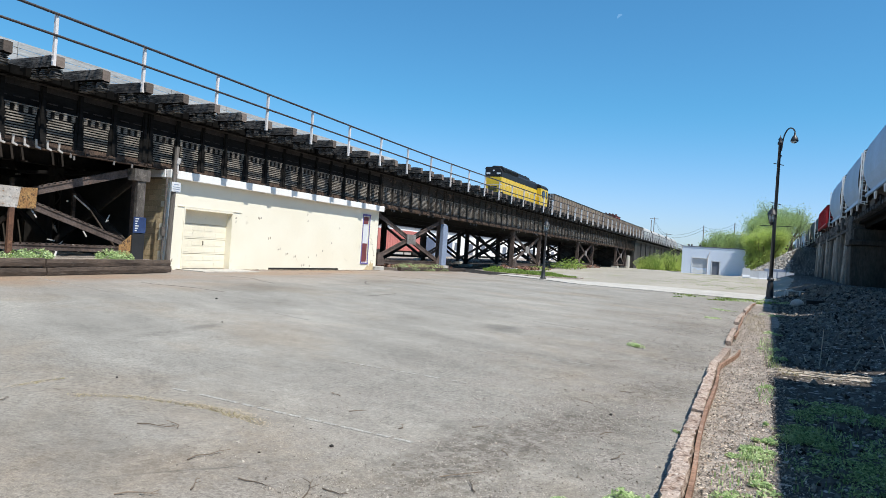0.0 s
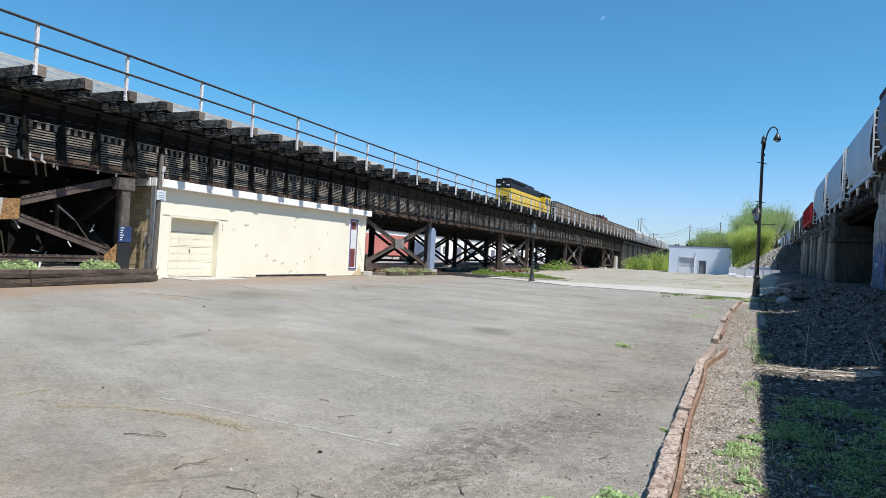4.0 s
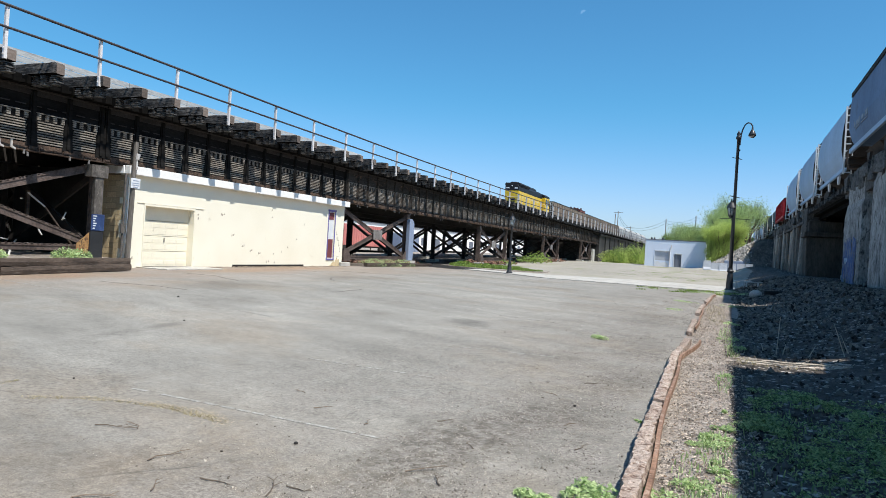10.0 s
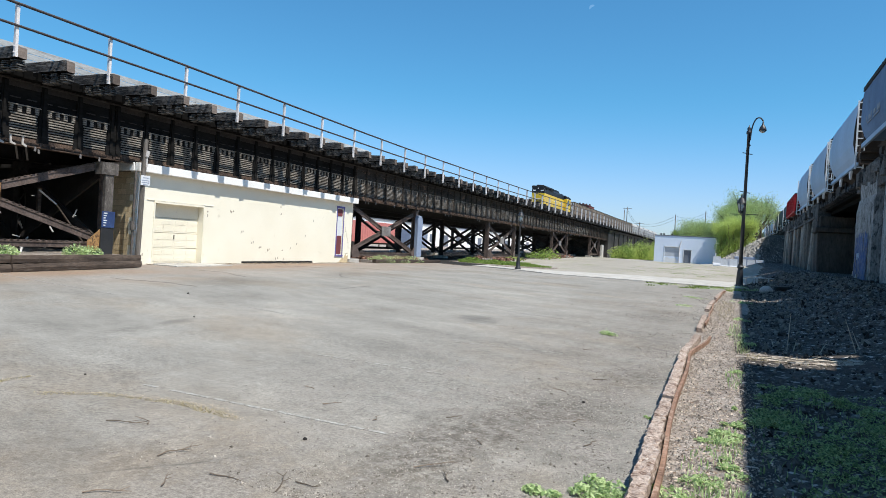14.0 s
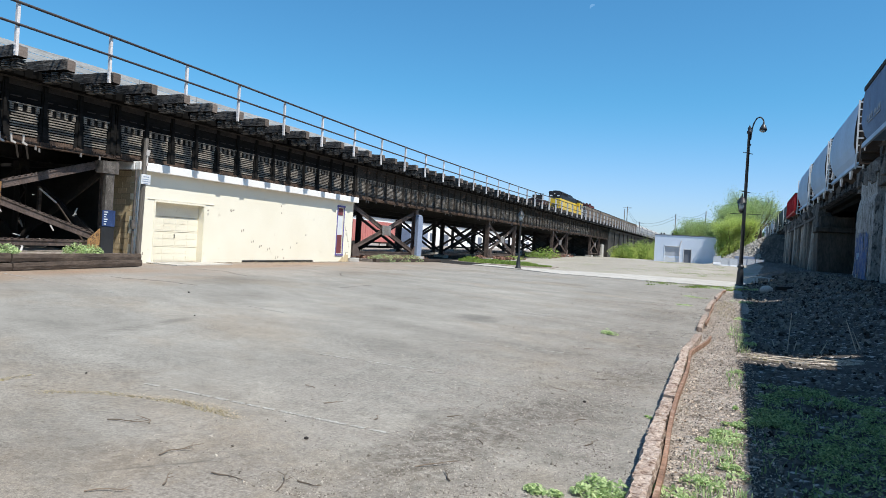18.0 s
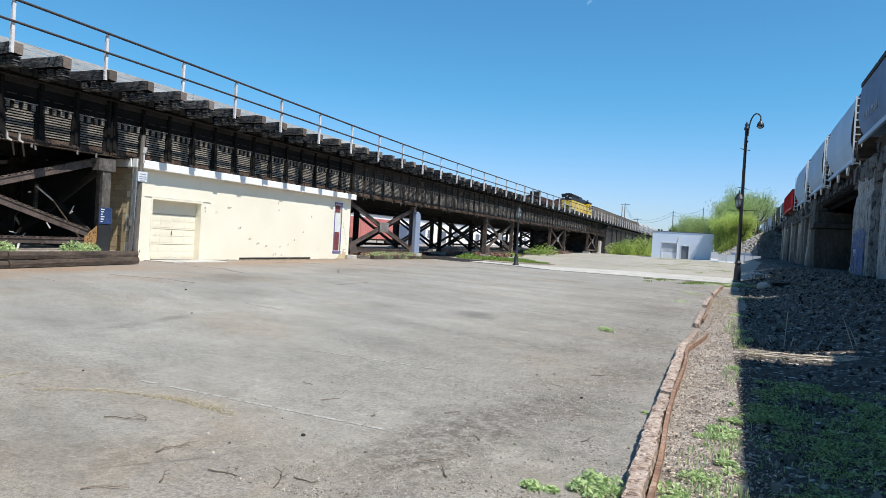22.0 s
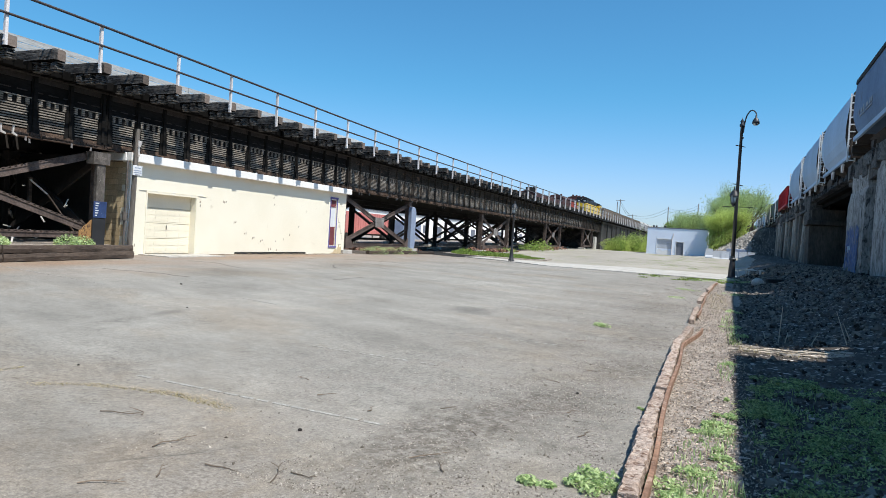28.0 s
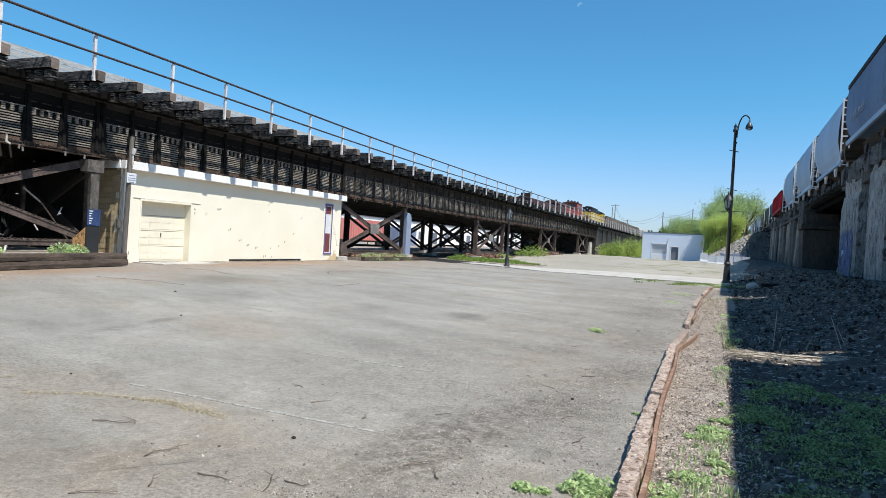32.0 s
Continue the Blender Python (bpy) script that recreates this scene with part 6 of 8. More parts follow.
    for s in (-1, 1):
        bm = BM()
        for k in range(9):
            y = 0.9 + k * (L - 1.8) / 8
            tube(bm, (s * 1.46, y, 1.55), (s * 1.46, y, 2.55), 0.022, 0.022, 6)
        tube(bm, (s * 1.46, 0.9, 2.55), (s * 1.46, cab[0], 2.55), 0.022, 0.022, 6)
        part("handrail", bm, SIGNWHITE if low is YELLOW else low, loco, "pale walkway handrail")
        for y in (0.55, L - 0.95):
            bm = BM()
            for k in range(4):
                box(bm, s * 1.15 - 0.3, s * 1.15 + 0.3, y, y + 0.35, 0.4 + k * 0.28, 0.43 + k * 0.28)
            part("step", bm, low, loco)
    for y in (3.6, L - 3.6):
        truck(loco, y, axles, LOCOBLACK)
    for y0, y1 in ((0.1, -0.3), (L - 0.1, L + 0.3)):
        bm = BM()
        tube(bm, (0, y0, 0.85), (0, y1, 0.85), 0.1, 0.13, 8)
        part("coupler", bm, UNDER, loco)
    return loco


# the train that draws away along the trestle
MX, MZ = -26.5, 6.34
train = []
loco = diesel("locomotive", 19.0, "yellow and black four-axle diesel locomotive", YELLOW, LOCOBLACK, h=4.6, cab=(14.1, 17.1), long_hood=(0.9, 13.2), axles=2)
train.append((loco, 0.0))
first = open_hopper(16.0, CARTAN, "weathered tan ribbed open hopper car", "tan hopper cars behind the locomotive", 3.5)
place = 19.6 + 8.0
train.append((first, place))
for k in range(4):
    place += 16.1
    train.append((copy_thing(first, pose(0, 0, 0)), place))
place += 15.9
light = covered_hopper(15.2, CARLIGHT, "pale grey round-sided covered hopper car", "pale hopper cars in the moving train", 4.1, 1.5)
train.append((light, place))
for k in range(4):
    place += 15.4
    train.append((copy_thing(light, pose(0, 0, 0)), place))

# cars standing on the farther track
PX = -30.3
switcher = thing("standing_locomotive", (PX, 131.0, MZ), "faded red locomotive with raised cab standing on the far track", "locomotive")
bm = BM()
box(bm, -1.5, 1.5, 0.2, 26.6, 1.0, 1.4)
part("frame", bm, OXIDE, switcher)
bm = BM()
box(bm, -1.45, 1.45, 0.5, 8.6, 1.401, 3.7)
red_hood = part("hood", bm, OXIDE, switcher, "dark maroon hood", 0.03)
bm = BM()
box(bm, -1.45, 1.45, 8.61, 20.4, 1.401, 3.75)
red_body = part("body", bm, OLDRED, switcher, "faded red body side", 0.03)
bm = BM()
prism(bm, [(-1.55, 3.76), (1.55, 3.76), (1.45, 3.9), (0.8, 4.25), (0, 4.42), (-0.8, 4.25), (-1.45, 3.9)], "y", 0.3, 20.4)
part("hood_roof", bm, OXIDE, switcher, "dark gabled roof")
bm = BM()
box(bm, -1.5, 1.5, 20.41, 26.3, 1.401, 5.2)
red_cab = part("cab", bm, OLDRED, switcher, "", 0.03)
bm = BM()
prism(bm, [(-1.6, 5.201), (1.6, 5.201), (1.5, 5.4), (0.6, 5.62), (-0.6, 5.62), (-1.5, 5.4)], "y", 20.2, 26.5)
part("cab_roof", bm, OXIDE, switcher, "dark raised cab roof", 0.03)
for k in range(3):
    bm = BM()
    box(bm, 1.48, 1.52, 21.0 + k * 1.8, 22.1 + k * 1.8, 3.9, 4.7)
    part("side_window", bm, WINDOW, red_cab)
bm = BM()
box(bm, -0.9, 0.9, 20.36, 20.409, 4.5, 5.0)
part("end_window", bm, WINDOW, red_cab)
for k in range(5):
    bm = BM()
    box(bm, 1.451, 1.48, 0.9 + k * 1.55, 2.2 + k * 1.55, 1.6, 3.1)
    part("hood_door", bm, OXIDE, red_hood)
for k in range(6):
    bm = BM()
    box(bm, 1.451, 1.48, 9.0 + k * 1.9, 10.5 + k * 1.9, 1.6, 3.3)
    part("body_panel", bm, OLDRED, red_body)
for y in (4.0, 11.5, 17.4):
    bm = BM()
    tube(bm, (0.3, y, 4.2), (0.3, y, 4.75), 0.2, 0.2, 10)
    part("exhaust_stack", bm, OXIDE, switcher)
for k in range(4):
    bm = BM()
    box(bm, -0.9 + 0.5 * k, -0.6 + 0.5 * k, 20.8 + k * 1.3, 21.5 + k * 1.3, 5.55, 5.95)
    part("roof_gear", bm, OXIDE, switcher)
for y in (4.0, 22.5):
    truck(switcher, y, 2)
boxcar = thing("boxcar", (PX, 120.2, MZ), "dark oxide-red boxcar standing on the far track", "rail car")
bm = BM()
prism(bm, [(-1.5, 1.1), (1.5, 1.1), (1.5, 3.2), (0, 3.6), (-1.5, 3.2)], "y", -9.6, 9.6)
part("body", bm, OXIDE, boxcar, "", 0.03)
for s in (-1, 1):
    bm = BM()
    box(bm, s * 1.5 + (0.001 if s > 0 else -0.05), s * 1.5 + (0.05 if s > 0 else -0.001), -1.5, 1.5, 1.15, 3.1)
    part("sliding_door", bm, OXIDE, boxcar)
    for k in range(14):
        y = -9.4 + k * 1.44
        if abs(y) > 1.6:
            bm = BM()
            box(bm, s * 1.5 + (0.001 if s > 0 else -0.04), s * 1.5 + (0.04 if s > 0 else -0.001), y, y + 0.08, 1.15, 3.15)
            part("side_post", bm, OXIDE, boxcar)
    truck(boxcar, s * 7.2, 2)
bm = BM()
ladder(bm, 1.2, -9.7, 1.0, 4.3, 0.5)
tube(bm, (0.2, -9.75, 3.7), (0.2, -9.7, 3.7), 0.35, 0.35, 14)
box(bm, -0.4, 1.5, -9.72, -9.6, 3.2, 4.0)
part("brake_gear", bm, DARK, boxcar, "end ladder and brake wheel")

# cars standing on the right viaduct

def on_viaduct(v, u=1.6, z=5.9):
    m = pose(5.25, 0, 0, 0, 0, RT)
    return m @ pose(u, v, z)


long_car = covered_hopper(15.9, CARBLUE, "dull blue covered hopper car with faded lettering on the viaduct", "hopper cars on the viaduct", 5.0, 1.6, 3, 1.72, CARGREY, 0.1, False, UNDER)
long_car.matrix_basis = on_viaduct(31.75)
short_car = covered_hopper(13.0, CARGREY, "blue-grey covered hopper car on the viaduct", "hopper cars on the viaduct", 4.9, 1.6, 2)
short_car.matrix_basis = on_viaduct(46.6)
for v in (59.9, 73.2):
    copy_thing(short_car, on_viaduct(v))
red_car = open_hopper(13.4, CARRED, "bright red open hopper car on the viaduct", "", 2.95, 1.62)
red_car.matrix_basis = on_viaduct(87.2)
dark_car = covered_hopper(13.0, CARDARK, "dark slate covered hopper car on the viaduct", "hopper cars on the viaduct", 4.0, 1.5, 2)
dark_car.matrix_basis = on_viaduct(101.2, 1.75)
for k in range(1, 8):
    copy_thing(dark_car if k % 3 else short_car, on_viaduct(101.2 + 13.3 * k, 1.75))
# bars in place of the lettering on the nearest hopper
near_car = covered_hopper(14.4, CARGREY, "blue-grey covered hopper car on the viaduct", "hopper cars on the viaduct", 5.0, 1.6, 3, setback=0.2, bulkhead=True)
near_car.matrix_basis = on_viaduct(16.35)
for v in (1.3, -13.7):
    copy_thing(near_car, on_viaduct(v))
for s in (-1, 1):
    bm = BM()
    beam(bm, (s * 1.515, -7.45, 4.43), (s * 1.515, 7.45, 4.43), 0.1, 0.2)
    part("top_chord", bm, DARK, long_car, "dark top chord along the roof edge")
LETTER = surface("faded_lettering", (0.3, 0.33, 0.37), (0.2, 0.23, 0.27), 0.7, 0, 3.0, 20, 0.5, 0)
for y, w, z, t in ((2.4, 0.34, 2.5, 0.26), (2.85, 0.2, 2.5, 0.26), (3.4, 0.5, 2.52, 0.2), (4.35, 0.28, 2.48, 0.3), (4.8, 0.44, 2.5, 0.22), (5.6, 0.25, 2.5, 0.26), (2.45, 1.5, 2.36, 0.06), (4.4, 1.1, 2.36, 0.06)):
    bm = BM()
    box(bm, -1.606, -1.58, y, y + w, z, z + t)
    part("lettering", bm, LETTER, long_car, "pale faded lettering bar")


# ---- lamp posts ----
def lantern(parent, x, y, z, s=1.0, hang=True):
    bm = BM()
    if hang:
        lathe(bm, [(0.03 * s, z + 0.34 * s), (0.05 * s, z + 0.3 * s), (0.07 * s, z + 0.12 * s), (0.15 * s, z + 0.02 * s), (0.23 * s, z - 0.16 * s), (0.25 * s, z - 0.3 * s)], 16, x, y)
        lat = part("lamp_hood", bm, BLACKIRON, parent, "black bell lamp hood", 0, True)
        bm = BM()
        lathe(bm, [(0.2 * s, z - 0.3 * s), (0.18 * s, z - 0.37 * s), (0.1 * s, z - 0.42 * s), (0.02 * s, z - 0.44 * s)], 16, x, y)
        part("lamp_bowl", bm, GLASS, lat, "clear glass bowl", 0, True)
    else:
        lathe(bm, [(0.06 * s, z - 0.14 * s), (0.1 * s, z - 0.06 * s), (0.16 * s, z)], 14, x, y)
        base = part("lantern_base", bm, BLACKIRON, parent)
        bm = BM()
        lathe(bm, [(0.11 * s, z), (0.165 * s, z + 0.22 * s), (0.19 * s, z + 0.4 * s)], 14, x, y)
        part("lantern_glass", bm, GLASS, base, "pale lantern glass", 0, True)
        for k in range(6):
            a = k * math.tau / 6 + 0.3
            bm = BM()
            beam(bm, (x + 0.125 * s * math.cos(a), y + 0.125 * s * math.sin(a), z), (x + 0.205 * s * math.cos(a), y + 0.205 * s * math.sin(a), z + 0.41 * s), 0.03 * s, 0.03 * s)
            part("lantern_bar", bm, BLACKIRON, base)
        bm = BM()
        lathe(bm, [(0.25 * s, z + 0.4 * s), (0.23 * s, z + 0.45 * s), (0.13 * s, z + 0.66 * s), (0.05 * s, z + 0.72 * s), (0.03 * s, z + 0.86 * s), (0.01 * s, z + 0.92 * s)], 14, x, y)
        part("lantern_cap", bm, BLACKIRON, base, "black lantern cap with finial")


lamp = thing("street_lamp", (0.79, 38.5, 0.0), "tall black street lamp with hooked arm and side lantern", "street lamp")
bm = BM()
lathe(bm, [(0.24, 0), (0.24, 0.06), (0.18, 0.12), (0.155, 0.75), (0.12, 0.95), (0.17, 1.0), (0.17, 1.06), (0.12, 1.12), (0.11, 1.2)], 16)
part("base", bm, BLACKIRON, lamp, "fluted cast base")
bm = BM()
lathe(bm, [(0.1, 1.2), (0.085, 4.0), (0.07, 8.0), (0.12, 8.03), (0.12, 8.15), (0.07, 8.2), (0.1, 8.3), (0.03, 8.42), (0.01, 8.5)], 14)
part("shaft", bm, BLACKIRON, lamp, "", 0, True)
bm = BM()
arc = [Vector((0.08, 0, 7.7))] + [Vector((0.36 - 0.28 * math.cos(a), 0, 8.1)) + Vector((0, 0, 0.55 * a / 1.6)) if a < 0 else Vector((0.1 + 0.3 * (1 - math.cos(a)) * 1.15, 0, 7.9 + 0.98 * math.sin(a))) for a in [k * 0.2 for k in range(1, 12)]]
for a, b in zip(arc, arc[1:]):
    tube(bm, a, b, 0.035, 0.035, 8)
end = arc[-1]
tube(bm, end, (end.x, 0, end.z - 0.05), 0.03, 0.03, 8)
arm = part("arm", bm, BLACKIRON, lamp, "hooked lamp arm")
lantern(lamp, end.x, 0, end.z - 0.28, 0.76)
bm = BM()
tube(bm, (0, 0, 3.75), (-0.12, 0, 3.75), 0.03, 0.03, 8)
beam(bm, (-0.68, 0, 3.81), (0.8, 0, 3.81), 0.03, 0.03)
part("banner_bar", bm, BLACKIRON, lamp, "thin banner bar")
lantern(lamp, -0.14, -0.02, 3.98, 1.0, False)
bm = BM()
for z in (7.0, 4.97):
    bm = BM()
    beam(bm, (-0.24, 0, z + 0.05), (0.24, 0, z - 0.05), 0.03, 0.04)
    part("bracket", bm, BLACKIRON, lamp)
bm = BM()
tube(bm, (0, -0.05, 7.3), (0.1, -0.12, 7.45), 0.04, 0.04, 8)
part("photocell", bm, BLACKIRON, lamp)
lamp_b = thing("lantern_post", (-11.8, 40.2, 0.0), "short black lantern post at the edge of the grass", "street lamp")
bm = BM()
lathe(bm, [(0.2, 0), (0.2, 0.08), (0.13, 0.16), (0.12, 0.5), (0.08, 0.62), (0.11, 0.68), (0.07, 0.74), (0.055, 2.75), (0.09, 2.8), (0.05, 2.9)], 14)
part("post", bm, BLACKIRON, lamp_b, "", 0, True)
lantern(lamp_b, 0, 0, 2.98, 0.85, False)

# ---- far building ----
FY = 104.0
shed = thing("far_building", (-9.75, FY, 0.45), "pale blue-grey flat-roofed workshop", "building")
bm = BM()
for x0, x1, z0, z1 in ((0, 1.45, 0, 3.9), (1.45, 3.5, 2.3, 3.9), (3.5, 4.15, 0, 3.9), (4.15, 5.15, 1.95, 3.9), (5.15, 8.4, 0, 3.9)):
    box(bm, x0, x1, 0, 0.25, z0, z1)
bmesh.ops.remove_doubles(bm, verts=bm.verts, dist=1e-5)
part("front_wall", bm, BLUEWALL, shed)
bm = BM()
box(bm, 0, 0.25, 0.251, 12, 0, 3.9)
box(bm, 8.15, 8.4, 0.251, 12, 0, 3.9)
box(bm, 0.25, 8.15, 11.75, 12, 0, 3.9)
part("side_wall", bm, BLUEWALL, shed)
bm = BM()
box(bm, -0.05, 8.45, -0.05, 12.05, 3.9, 4.02)
part("roof", bm, DOORGREY, shed)
for k in range(5):
    bm = BM()
    box(bm, 1.46, 3.49, 0.12, 0.17, k * 0.46, k * 0.46 + 0.445)
    part("shutter_slat", bm, SHUTTER if k > 1 else BLUEWALL, shed, "pale grey roller shutter" if k > 1 else "pale lower shutter")
bm = BM()
box(bm, 4.2, 5.1, 0.1, 0.15, 0, 1.92)
part("door", bm, DOORGREY, shed, "dark grey door")
bm = BM()
for x0, x1, z0, z1 in ((1.35, 1.449, 0, 2.4), (3.501, 3.6, 0, 2.4), (1.35, 3.6, 2.3, 2.4), (4.05, 4.149, 0, 2.02), (5.151, 5.24, 0, 2.02), (4.05, 5.24, 1.951, 2.04)):
    box(bm, x0, x1, -0.04, -0.001, z0, z1)
part("door_trim", bm, SIGNWHITE, shed)
bm = BM()
tube(bm, (3.55, -0.08, 2.45), (3.75, -0.08, 3.2), 0.06, 0.06, 8)
tube(bm, (3.55, -0.08, 2.45), (3.55, -0.05, 0), 0.05, 0.05, 8)
part("downpipe", bm, GALV, shed)
for x in (0.6, 1.0, 2.2):
    bm = BM()
    tube(bm, (x, 3, 4.02), (x, 3, 4.35), 0.12, 0.12, 8)
    part("roof_vent", bm, DARK, shed)
bm = BM()
prism(bm, [(1.5, 0.1), (3.4, 0.1), (3.35, 0.5), (2.9, 0.75), (2.3, 0.55), (1.8, 0.85), (1.5, 0.7)], "y", 0.1, 0.119)
part("graffiti", bm, SIGNWHITE, shed, "white graffiti at the foot of the shutter")
bar_bm = BM()
prism(bar_bm, [(-0.3, 0), (0.3, 0), (0.3, 0.12), (0.14, 0.4), (0.1, 1.25), (-0.1, 1.25), (-0.14, 0.4), (-0.3, 0.12)], "x", 0, 0.9)
barrier = solid("road_barrier", bar_bm, PALEBARRIER, "pale concrete road barrier section", "barrier", "barriers before the embankment", place=(-1.4, 95.0, gh(-1.4, 95)))
for x, y, rz in ((-0.4, 95.1, 3), (0.62, 95.05, -2), (1.66, 95.2, 4), (2.7, 95.4, 6), (3.7, 95.6, 3), (-1.0, 97.2, 4), (0.3, 97.0, -3)):
    copy_thing(barrier, pose(x, y, max(gh(x, y), gh(x + 0.9, y)) - 0.25, 0, 0, rz))
crate_bm = BM()
prism(crate_bm, [(-1.0, 0), (1.0, 0), (1.25, 1.5), (1.2, 1.6), (-1.2, 1.6), (-1.25, 1.5)], "y", -0.8, 0.8)
solid("waste_skip", crate_bm, PALEBLUE, "pale blue metal skip beside the barriers", "skip", place=(2.4, 97.3, gh(2.4, 97.3) - 0.25), bevel=0.04)

# buildings seen below the trestle
red_shed = thing("red_trailer", (-41.0, 68.0, 0), "long red ribbed trailer behind the trestle", "trailer")
bm = BM()
box(bm, -2.5, 0, 0, 13.0, 0.9, 3.5)
part("body", bm, SIDING, red_shed)
for k in range(22):
    bm = BM()
    box(bm, 0.001, 0.04, 0.1 + k * 0.6, 0.2 + k * 0.6, 0.95, 3.45)
    part("rib", bm, SIDING, red_shed)
for y in (1.6, 2.8, 11.2):
    bm = BM()
    tube(bm, (-0.35, y, 0.5), (0, y, 0.5), 0.5, 0.5, 16)
    part("wheel", bm, DARK, red_shed)
bm = BM()
box(bm, -2.4, -0.1, 0.2, 12.8, 0.7, 0.899)
for y in (5.0, 8.5):
    box(bm, -0.3, -0.2, y, y + 0.1, 0, 0.7)
part("chassis", bm, UNDER, red_shed)
blue_box = thing("blue_container", (-40.5, 84.0, 0), "pale blue steel container behind the trestle", "container")
bm = BM()
box(bm, -2.4, 0, 0, 6.0, 0.0, 3.0)
part("body", bm, PALEBLUE, blue_box)
for k in range(12):
    bm = BM()
    box(bm, 0.001, 0.035, 0.1 + k * 0.5, 0.3 + k * 0.5, 0.15, 2.85)
    part("rib", bm, PALEBLUE, blue_box)
white_hall = thing("white_hall", (-62, 95, 0), "long low white warehouse behind the trestle", "building")
bm = BM()
box(bm, -12, 0, 0, 150, 0, 5.2)
part("wall", bm, WHITE, white_hall)
bm = BM()
box(bm, -12.2, 0.2, -0.2, 150.2, 5.2, 5.5)
part("roof", bm, DOORGREY, white_hall)
for k in range(18):
    bm = BM()
    box(bm, 0.001, 0.06, 4 + k * 8, 7 + k * 8, 0.1 if k % 3 == 0 else 1.4, 3.2)
    part("window" if k % 3 else "loading_door", bm, DOORGREY, white_hall)

# ---- utility poles and wires ----
util = []
for x, y, top, kind in ((-25.6, 190.0, 13.8, 1), (-26.6, 192.0, 13.2, 0), (-22.8, 196.0, 10.0, 1), (-11.5, 170.0, 11.0, 0), (-5.0, 178.0, 12.5, 0), (3.0, 178.0, 12.5, 0)):
    p = thing("utility_pole", (x, y, 0.4), "dark wooden utility pole with cross-arm", "utility pole", "utility poles beyond the yard")
    bm = BM()
    tube(bm, (0, 0, 0), (0, 0, top), 0.15, 0.11, 8)
    part("shaft", bm, FARPOLE, p)
    if kind:
        bm = BM()
        beam(bm, (-1.2, 0, top - 0.35), (1.2, 0, top - 0.35), 0.12, 0.12)
        part("cross_arm", bm, FARPOLE, p)
    util.append(Vector((x, y, 0.4 + top - 0.3)))
wires = BM()
for a, b in ((util[2], util[3]), (util[3], util[4]), (util[4], util[5]), (util[0], util[2])):
    for dz in (0.0, -0.7):
        last = None
        for k in range(13):
            q = a.lerp(b, k / 12) + Vector((0, 0, dz - 0.9 * (1 - (2 * k / 12 - 1) ** 2)))
            if last:
                tube(wires, last, q, 0.024, 0.024, 4, False)
            last = q
last = None
for k in range(10):
    q = util[5].lerp(Vector((60, 185, 12)), k / 9) + Vector((0, 0, -0.9 * (1 - (2 * k / 9 - 1) ** 2)))
    if last:
        tube(wires, last, q, 0.024, 0.024, 4, False)
    last = q
solid("overhead_wire", wires, DARK, "dark sagging overhead wires", "wire", kind="stuff")

# ---- a bird that crosses the sky ----
bird = thing("bird", (-12.5, 45.0, 12.0), "small dark bird in flight", "bird")
bm = BM()
lathe(bm, [(0.004, -0.13), (0.03, -0.09), (0.042, 0.0), (0.03, 0.07), (0.026, 0.1), (0.004, 0.14)], 8)
bmesh.ops.rotate(bm, verts=bm.verts, cent=(0, 0, 0), matrix=Matrix.Rotation(math.pi / 2, 3, "Y"))
part("torso", bm, LOCOBLACK, bird, smooth=True)
bm = BM()
prism(bm, [(-0.1, -0.015), (-0.24, -0.05), (-0.24, 0.05), (-0.1, 0.015)], "z", -0.006, 0.006)
part("tail", bm, LOCOBLACK, bird)
wings = []
for s in (-1, 1):
    bm = BM()
    prism(bm, [(0.06, 0), (0.07, s * 0.14), (-0.03, s * 0.3), (-0.07, s * 0.12), (-0.05, 0)], "z", -0.006, 0.006)
    wings.append((s, part("wing", bm, LOCOBLACK, bird)))


# ---- pale half moon in the daytime sky ----
moon_mat, nt, bsdf = nodes_of("moon_glow")
glow = nt.nodes.new("ShaderNodeEmission")
glow.inputs[0].default_value, glow.inputs[1].default_value = (0.8, 0.95, 1.0, 1), 0.1
clear_air = nt.nodes.new("ShaderNodeBsdfTransparent")
both = nt.nodes.new("ShaderNodeAddShader")
nt.links.new(glow.outputs[0], both.inputs[0])
nt.links.new(clear_air.outputs[0], both.inputs[1])
nt.links.new(both.outputs[0], nt.nodes["Material Output"].inputs[0])
bm = BM()
arc = [math.radians(a) for a in range(-90, 91, 15)]
disc = [(16.0 * math.cos(a), 16.0 * math.sin(a)) for a in arc] + [(2.0 * math.cos(a), 16.0 * math.sin(a)) for a in arc[-2:0:-1]]
bm.faces.new([bm.verts.new((x, y, 0)) for x, y in disc])
moon = new("backdrop_moon", finish(bm, moon_mat, "backdrop_moon"))
MOONWAY = Vector((-0.188, 0.923, 0.335)).normalized()
moon.matrix_basis = look(MOONWAY * 4000, (0, 0, 1.4), 55)
tagged(moon, "pale half moon in the clear daytime sky", "backdrop", kind="structure")


# ---- broken kerb with its rusted edge rail ----
kerb = thing("broken_kerb", (-0.45, 4.0, 0), "broken brown concrete kerb with a rusted steel edge", "kerb")
KX = ((2.0, -0.32), (4.3, -0.37), (5.5, -0.4), (7.3, -0.405), (8.6, -0.42), (10, -0.435), (11.4, -0.37), (12.3, -0.34), (13.7, -0.37), (17.8, -0.35), (20, -0.34), (24, -0.22), (29, -0.05), (31, 0.05))


def kerb_x(y):
    for (ya, xa), (yb, xb) in zip(KX, KX[1:]):
        if y <= yb:
            return xa + (xb - xa) * (y - ya) / (yb - ya)
    return KX[-1][1]


